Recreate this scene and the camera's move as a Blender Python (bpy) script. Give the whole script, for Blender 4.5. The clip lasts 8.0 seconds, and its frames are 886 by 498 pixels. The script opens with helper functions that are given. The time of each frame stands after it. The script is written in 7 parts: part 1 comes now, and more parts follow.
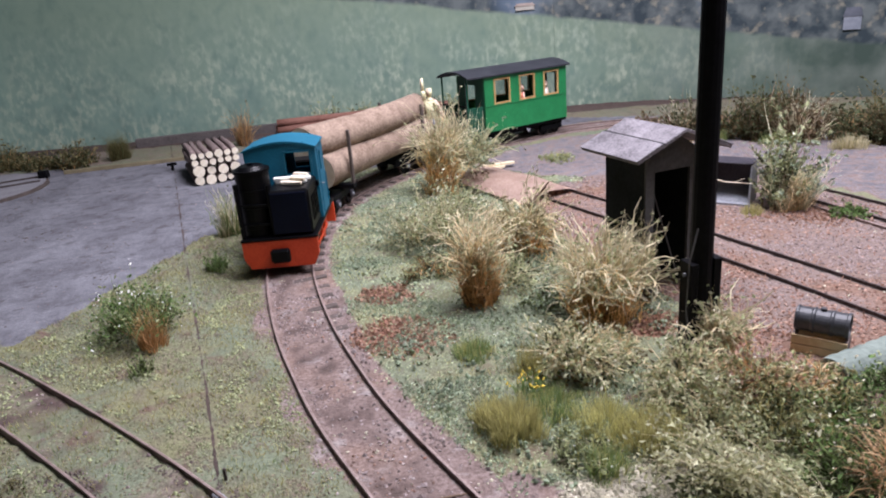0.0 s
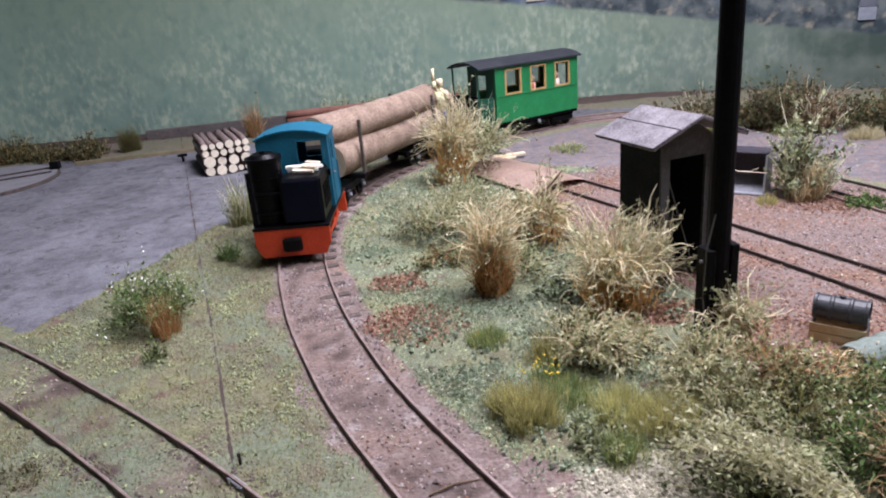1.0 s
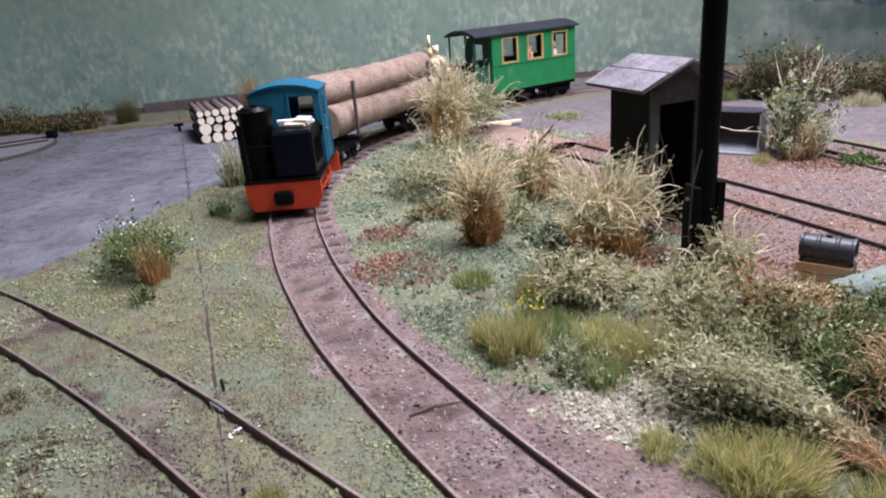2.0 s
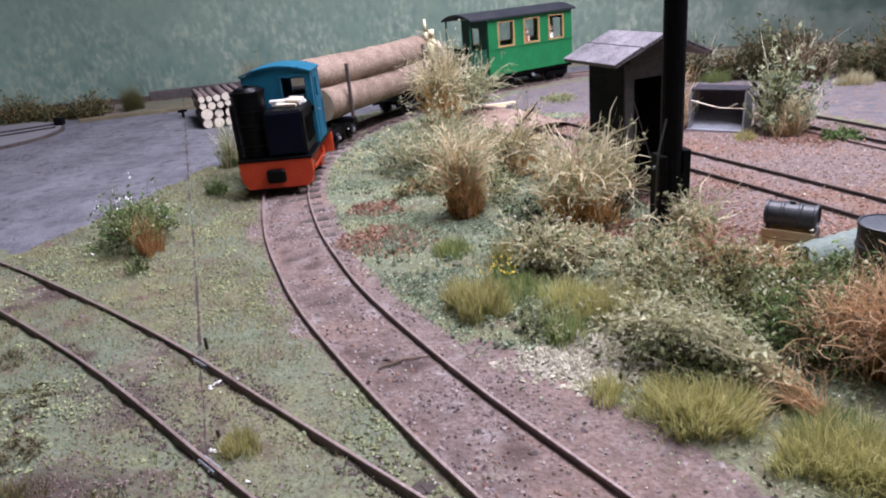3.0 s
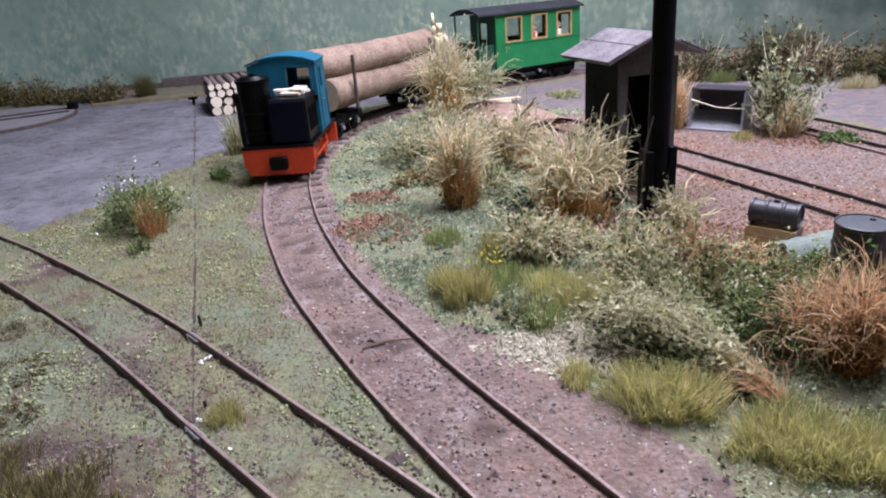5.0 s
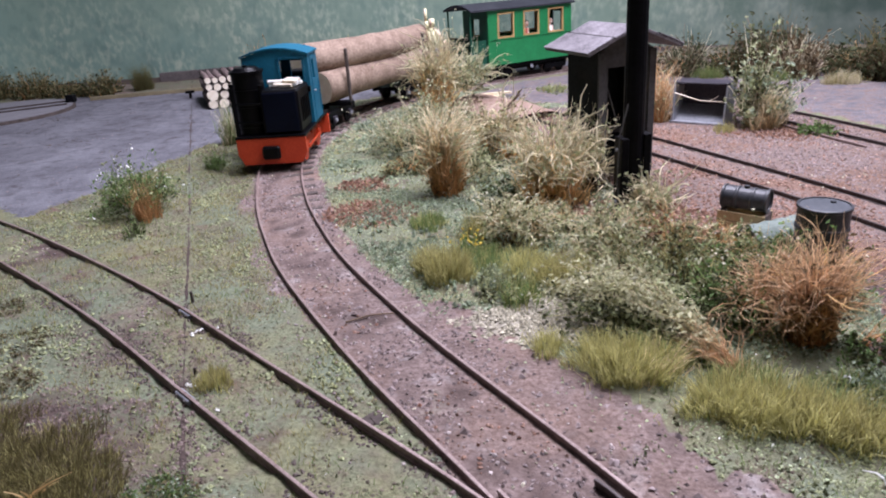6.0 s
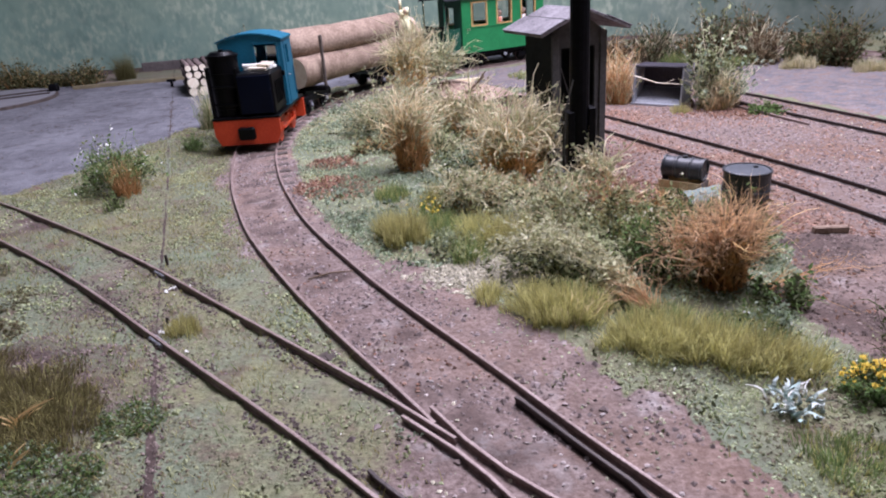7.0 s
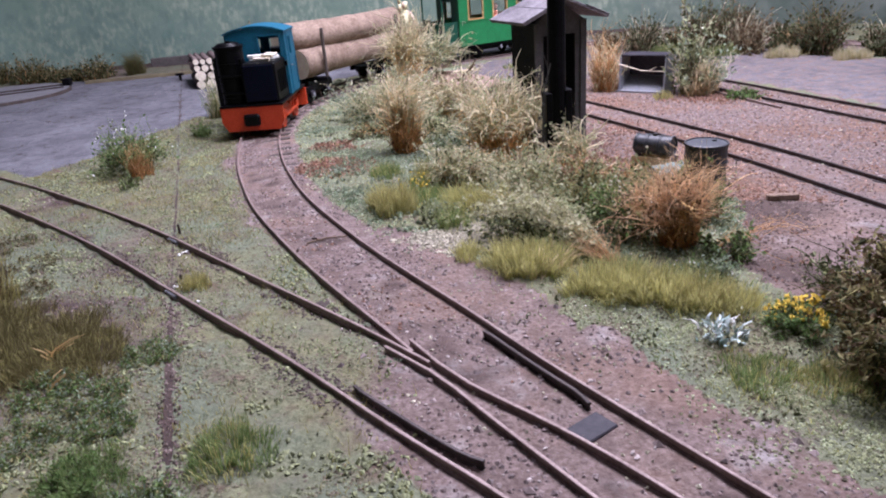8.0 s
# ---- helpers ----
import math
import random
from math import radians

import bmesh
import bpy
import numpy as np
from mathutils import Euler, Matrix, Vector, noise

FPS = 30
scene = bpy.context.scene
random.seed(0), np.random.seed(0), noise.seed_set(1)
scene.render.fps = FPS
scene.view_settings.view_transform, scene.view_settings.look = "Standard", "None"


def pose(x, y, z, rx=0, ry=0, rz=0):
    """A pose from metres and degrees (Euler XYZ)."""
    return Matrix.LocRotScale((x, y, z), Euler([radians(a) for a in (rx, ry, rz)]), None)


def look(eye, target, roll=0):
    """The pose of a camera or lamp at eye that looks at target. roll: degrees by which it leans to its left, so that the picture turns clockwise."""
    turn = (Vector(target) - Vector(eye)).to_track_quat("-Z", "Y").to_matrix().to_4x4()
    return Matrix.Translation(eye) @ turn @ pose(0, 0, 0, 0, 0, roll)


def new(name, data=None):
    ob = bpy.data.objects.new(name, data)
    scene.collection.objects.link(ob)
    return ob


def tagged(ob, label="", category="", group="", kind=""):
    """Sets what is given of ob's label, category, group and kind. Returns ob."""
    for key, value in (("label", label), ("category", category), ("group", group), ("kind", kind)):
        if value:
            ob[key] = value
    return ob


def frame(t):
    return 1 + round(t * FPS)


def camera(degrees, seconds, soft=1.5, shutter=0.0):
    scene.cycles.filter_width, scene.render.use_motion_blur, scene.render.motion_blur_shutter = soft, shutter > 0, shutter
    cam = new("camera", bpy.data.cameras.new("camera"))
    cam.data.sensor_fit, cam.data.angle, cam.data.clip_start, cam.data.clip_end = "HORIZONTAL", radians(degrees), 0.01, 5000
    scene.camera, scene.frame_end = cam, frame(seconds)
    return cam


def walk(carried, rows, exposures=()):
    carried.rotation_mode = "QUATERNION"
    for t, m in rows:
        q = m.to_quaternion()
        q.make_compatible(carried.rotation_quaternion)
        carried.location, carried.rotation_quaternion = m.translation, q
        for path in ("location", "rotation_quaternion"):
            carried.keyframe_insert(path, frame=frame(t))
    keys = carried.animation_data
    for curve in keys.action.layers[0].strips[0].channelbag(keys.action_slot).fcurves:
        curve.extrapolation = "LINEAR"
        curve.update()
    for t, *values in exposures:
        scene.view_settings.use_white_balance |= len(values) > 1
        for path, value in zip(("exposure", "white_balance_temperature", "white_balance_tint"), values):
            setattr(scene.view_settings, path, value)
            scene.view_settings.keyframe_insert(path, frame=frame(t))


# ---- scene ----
cam = camera(65.94, 8.0, soft=2.0)
# seconds, eye (m), yaw, pitch, roll (degrees)
PATH = [
    (0.0, 0.02061, 0.01821, 0.08658, 0.739, -19.609, -4.876),
    (0.5, 0.01941, 0.01843, 0.08675, 1.019, -19.599, -4.897),
    (1.0, 0.01885, 0.01846, 0.0844, 1.458, -19.984, -4.992),
    (1.5, 0.01881, 0.0158, 0.07848, 1.595, -20.603, -4.79),
    (1.7, 0.01955, 0.01514, 0.07497, 1.532, -20.69, -4.736),
    (2.8, 0.02913, 0.00824, 0.07011, 2.881, -21.27, -5.516),
    (3.0, 0.03051, 0.00571, 0.06883, 2.939, -21.449, -5.565),
    (3.5, 0.03335, 0.00184, 0.0666, 3.038, -21.645, -5.167),
    (4.0, 0.03514, 0.00308, 0.06582, 3.45, -22.036, -4.995),
    (4.2, 0.03552, 0.0034, 0.06811, 3.414, -22.08, -4.915),
    (5.5, 0.03626, -0.0027, 0.06874, 4.156, -21.701, -4.059),
    (6.0, 0.04, -0.00715, 0.06706, 3.809, -21.918, -4.045),
    (6.5, 0.04378, -0.01391, 0.0653, 3.06, -22.207, -3.897),
    (7.0, 0.04849, -0.0216, 0.06438, 2.891, -22.45, -4.137),
    (7.5, 0.05126, -0.02899, 0.06306, 3.255, -22.776, -4.094),
    (8.0, 0.05415, -0.03974, 0.06295, 3.504, -22.587, -4.596),
]
walk(cam, [(t, pose(x, y, z, 90 + pitch, 0, yaw) @ pose(0, 0, 0, 0, 0, roll)) for t, x, y, z, yaw, pitch, roll in PATH],
     exposures=[(0.0, 0.0, 6220, 23), (3.5, 0.0, 6000, 26), (5.5, 0.0, 6030, 26), (8.0, 0.0, 5930, 31)])

# ---- light: a hall with a pale ceiling and two unseen lamp fields added above the layout ----
world = bpy.data.worlds.new("hall_air")
scene.world = world
world.use_nodes = True
world.node_tree.nodes["Background"].inputs[0].default_value = (0.75, 0.82, 0.9, 1)
world.node_tree.nodes["Background"].inputs[1].default_value = 0.25


def area_lamp(name, eye, target, sx, sy, power, colour):
    data = bpy.data.lights.new(name, "AREA")
    data.shape, data.size, data.size_y, data.energy, data.color = "RECTANGLE", sx, sy, power, colour
    ob = new(name, data)
    ob.matrix_world = look(eye, target)
    return ob


# added lamp from the front that brightens the backdrop
area_lamp("added_light", (0.5, -0.55, 1.1), (0.1, 0.5, 0.05), 0.7, 0.3, 2.0, (0.96, 0.97, 1.0))
# added low lamp whose tight pool imitates darker picture edges
area_lamp("added_light", (0.13, 0.25, 0.37), (0.115, 0.235, 0), 0.38, 0.14, 4.85, (0.96, 0.97, 1.0))

# ---- helpers: everything below is written in millimetres ----
MM = 0.001
rng = np.random.default_rng(7)


def quick_mesh(name, verts, faces):
    """A mesh from arrays of corners (mm) and faces with equally many corners."""
    me = bpy.data.meshes.new(name)
    faces = np.asarray(faces, np.int32)
    m, k = faces.shape
    me.vertices.add(len(verts))
    me.vertices.foreach_set("co", (np.asarray(verts, np.float32) * MM).ravel())
    me.loops.add(m * k)
    me.loops.foreach_set("vertex_index", faces.ravel())
    me.polygons.add(m)
    me.polygons.foreach_set("loop_start", np.arange(0, m * k, k, dtype=np.int32))
    me.update(calc_edges=True)
    return smooth(me, False)


def smooth(me, on=True):
    me.polygons.foreach_set("use_smooth", np.full(len(me.polygons), on))
    me.update()
    return me


def thing(name, label, category, x=0, y=0, z=0, rz=0, group="", kind=""):
    ob = new(name)
    ob.empty_display_size = 0.01
    ob.matrix_basis = pose(x * MM, y * MM, z * MM, 0, 0, rz)
    return tagged(ob, label, category, group, kind)


def part(name, shape, material, parent=None, label="", soft_shade=False):
    """Links a bmesh (mm) or a ready mesh as one object under a thing or a part."""
    if isinstance(shape, bmesh.types.BMesh):
        me = bpy.data.meshes.new(name)
        bmesh.ops.scale(shape, vec=(MM, MM, MM), verts=shape.verts)
        bmesh.ops.recalc_face_normals(shape, faces=shape.faces)
        shape.to_mesh(me)
        shape.free()
    else:
        me = shape
    if soft_shade:
        smooth(me)
    for m in (material if isinstance(material, (list, tuple)) else [material]):
        me.materials.append(m)
    ob = new(name, me)
    ob.parent = parent
    return tagged(ob, label)


def box(bm, x0, y0, z0, x1, y1, z1, bevel=0.0, turn=None):
    made = bmesh.ops.create_cube(bm, size=1)["verts"]
    m = Matrix.Translation(((x0 + x1) / 2, (y0 + y1) / 2, (z0 + z1) / 2)) @ Matrix.Diagonal((x1 - x0, y1 - y0, z1 - z0, 1))
    bmesh.ops.transform(bm, matrix=(turn @ m) if turn else m, verts=made)
    if bevel:
        edges = list({e for v in made for e in v.link_edges})
        bmesh.ops.bevel(bm, geom=edges, offset=bevel, segments=1, affect="EDGES")
    return bm


def rod(bm, a, b, r, r2=None, n=10, caps=True):
    a, b = Vector(a), Vector(b)
    d = b - a
    m = Matrix.Translation((a + b) / 2) @ d.to_track_quat("Z", "Y").to_matrix().to_4x4()
    bmesh.ops.create_cone(bm, cap_ends=caps, segments=n, radius1=r, radius2=r if r2 is None else r2, depth=d.length, matrix=m)
    return bm


def fresh():
    return bmesh.new()


def holed(bm, w, h, th, holes, turn):
    """A panel w x h in local x and z, th thick in y, with rectangular openings."""
    xs = sorted({0, w, *[v for q in holes for v in (q[0], q[2])]})
    zs = sorted({0, h, *[v for q in holes for v in (q[1], q[3])]})
    for xa, xb in zip(xs[:-1], xs[1:]):
        for za, zb in zip(zs[:-1], zs[1:]):
            cx, cz = (xa + xb) / 2, (za + zb) / 2
            if not any(q[0] < cx < q[2] and q[1] < cz < q[3] for q in holes):
                box(bm, xa, 0, za, xb, th, zb, turn=turn)
    bmesh.ops.remove_doubles(bm, verts=bm.verts, dist=0.001)
    twice = [f for f in bm.faces if all(len(e.link_faces) > 2 for e in f.edges)]
    bmesh.ops.delete(bm, geom=twice, context="FACES_ONLY")
    return bm


def at(x, y, z=0, rz=0):
    return Matrix.Translation((x, y, z)) @ Matrix.Rotation(radians(rz), 4, "Z")


# ---- smooth lattice noise for plan shapes ----
def lattice(x, y, size, seed):
    r = np.random.default_rng(seed).random((257, 257))
    u, v = x / size + 37.3, y / size + 51.7
    i, j = np.floor(u).astype(int), np.floor(v).astype(int)
    fu, fv = u - i, v - j
    fu, fv = fu * fu * (3 - 2 * fu), fv * fv * (3 - 2 * fv)
    i0, i1, j0, j1 = i % 256, (i + 1) % 256, j % 256, (j + 1) % 256
    return (r[i0, j0] * (1 - fu) * (1 - fv) + r[i1, j0] * fu * (1 - fv) + r[i0, j1] * (1 - fu) * fv + r[i1, j1] * fu * fv) * 2 - 1


def spline(points, step=2.0):
    """A smooth line through plan points, with even steps."""
    p = np.array(points, float)
    p = np.vstack([2 * p[0] - p[1], p, 2 * p[-1] - p[-2]])
    out = []
    for a, b, c, d in zip(p[:-3], p[1:-2], p[2:-1], p[3:]):
        t = np.linspace(0, 1, 24, endpoint=False)[:, None]
        out.append(0.5 * (2 * b + (c - a) * t + (2 * a - 5 * b + 4 * c - d) * t ** 2 + (3 * b - a - 3 * c + d) * t ** 3))
    q = np.vstack(out + [p[-2:-1]])
    for _ in range(30):
        q[1:-1] = 0.25 * q[:-2] + 0.5 * q[1:-1] + 0.25 * q[2:]
    s = np.r_[0, np.cumsum(np.linalg.norm(np.diff(q, axis=0), axis=1))]
    e = np.linspace(0, s[-1], int(s[-1] / step) + 1)
    return np.stack([np.interp(e, s, q[:, 0]), np.interp(e, s, q[:, 1])], -1)


def beside(line, off):
    """The line shifted sideways; a positive shift lies to the left of its way."""
    d = np.gradient(line, axis=0)
    d /= np.linalg.norm(d, axis=1)[:, None]
    return line + off * np.stack([-d[:, 1], d[:, 0]], -1)


def away(x, y, line):
    best = np.full(x.shape, 1e9)
    for px, py in line[::2]:
        np.minimum(best, (x - px) ** 2 + (y - py) ** 2, out=best)
    return np.sqrt(best)


def inside(x, y, poly):
    hit = np.zeros(x.shape, bool)
    for (ax, ay), (bx, by) in zip(poly, poly[1:] + poly[:1]):
        hit ^= ((ay > y) != (by > y)) & (x < (bx - ax) * (y - ay) / (by - ay + 1e-9) + ax)
    return hit


# ---- materials ----
def surf(name, c1, c2, rough=0.8, grain=900, blotch=120, bump=0.3, depth=0.0002, metal=0.0, island=0.0, each=0.0, spec=0.3, c3=None, tip=None):
    """A surface with two colours mixed by fine grain and broad blotches; island / each: variation from piece to piece."""
    m = bpy.data.materials.new(name)
    m.use_nodes = True
    nt = m.node_tree
    nd, ln = nt.nodes, nt.links
    b = nd["Principled BSDF"]
    tc = nd.new("ShaderNodeTexCoord")
    fine, broad = nd.new("ShaderNodeTexNoise"), nd.new("ShaderNodeTexNoise")
    fine.inputs["Scale"].default_value, broad.inputs["Scale"].default_value = grain, blotch
    fine.inputs["Detail"].default_value, broad.inputs["Detail"].default_value = 4, 3
    for n in (fine, broad):
        ln.new(tc.outputs["Object"], n.inputs["Vector"])
    add = nd.new("ShaderNodeMath")
    add.operation = "ADD"
    ln.new(fine.outputs["Fac"], add.inputs[0])
    ln.new(broad.outputs["Fac"], add.inputs[1])
    ramp = nd.new("ShaderNodeMapRange")
    ramp.inputs["From Min"].default_value, ramp.inputs["From Max"].default_value = 0.7, 1.3
    ln.new(add.outputs[0], ramp.inputs["Value"])
    mix = nd.new("ShaderNodeMix")
    mix.data_type = "RGBA"
    mix.inputs["A"].default_value, mix.inputs["B"].default_value = (*c1, 1), (*c2, 1)
    ln.new(ramp.outputs[0], mix.inputs["Factor"])
    out = mix.outputs["Result"]
    if tip:
        along = nd.new("ShaderNodeAttribute")
        along.attribute_name = "along"
        bleach = nd.new("ShaderNodeMix")
        bleach.data_type = "RGBA"
        ln.new(along.outputs["Fac"], bleach.inputs["Factor"])
        ln.new(out, bleach.inputs["A"])
        bleach.inputs["B"].default_value = (*tip, 1)
        out = bleach.outputs["Result"]
    if island or each:
        if island:
            src = nd.new("ShaderNodeNewGeometry").outputs["Random Per Island"]
        else:
            src = nd.new("ShaderNodeObjectInfo").outputs["Random"]
        if c3:
            pick = nd.new("ShaderNodeMix")
            pick.data_type = "RGBA"
            ln.new(src, pick.inputs["Factor"])
            ln.new(out, pick.inputs["A"])
            pick.inputs["B"].default_value = (*c3, 1)
            out = pick.outputs["Result"]
        hsv = nd.new("ShaderNodeHueSaturation")
        val = nd.new("ShaderNodeMapRange")
        amount = island or each
        val.inputs["To Min"].default_value, val.inputs["To Max"].default_value = 1 - amount, 1 + amount
        mul = nd.new("ShaderNodeMath")
        mul.operation = "MULTIPLY_ADD"
        mul.inputs[1].default_value, mul.inputs[2].default_value = 7.31, 0.0
        fr = nd.new("ShaderNodeMath")
        fr.operation = "FRACT"
        ln.new(src, mul.inputs[0])
        ln.new(mul.outputs[0], fr.inputs[0])
        ln.new(fr.outputs[0], val.inputs["Value"])
        ln.new(val.outputs[0], hsv.inputs["Value"])
        ln.new(out, hsv.inputs["Color"])
        out = hsv.outputs["Color"]
    ln.new(out, b.inputs["Base Color"])
    b.inputs["Roughness"].default_value, b.inputs["Metallic"].default_value = rough, metal
    b.inputs["Specular IOR Level"].default_value = spec
    if tip or "leaf" in name:
        # thin leaves and fibres let light through
        thin, blend = nd.new("ShaderNodeBsdfTranslucent"), nd.new("ShaderNodeMixShader")
        ln.new(out, thin.inputs["Color"])
        blend.inputs["Fac"].default_value = 0.45
        ln.new(b.outputs[0], blend.inputs[1])
        ln.new(thin.outputs[0], blend.inputs[2])
        ln.new(blend.outputs[0], nd["Material Output"].inputs["Surface"])
    if bump:
        bp = nd.new("ShaderNodeBump")
        bp.inputs["Strength"].default_value, bp.inputs["Distance"].default_value = bump, depth
        ln.new(add.outputs[0], bp.inputs["Height"])
        ln.new(bp.outputs["Normal"], b.inputs["Normal"])
    return m


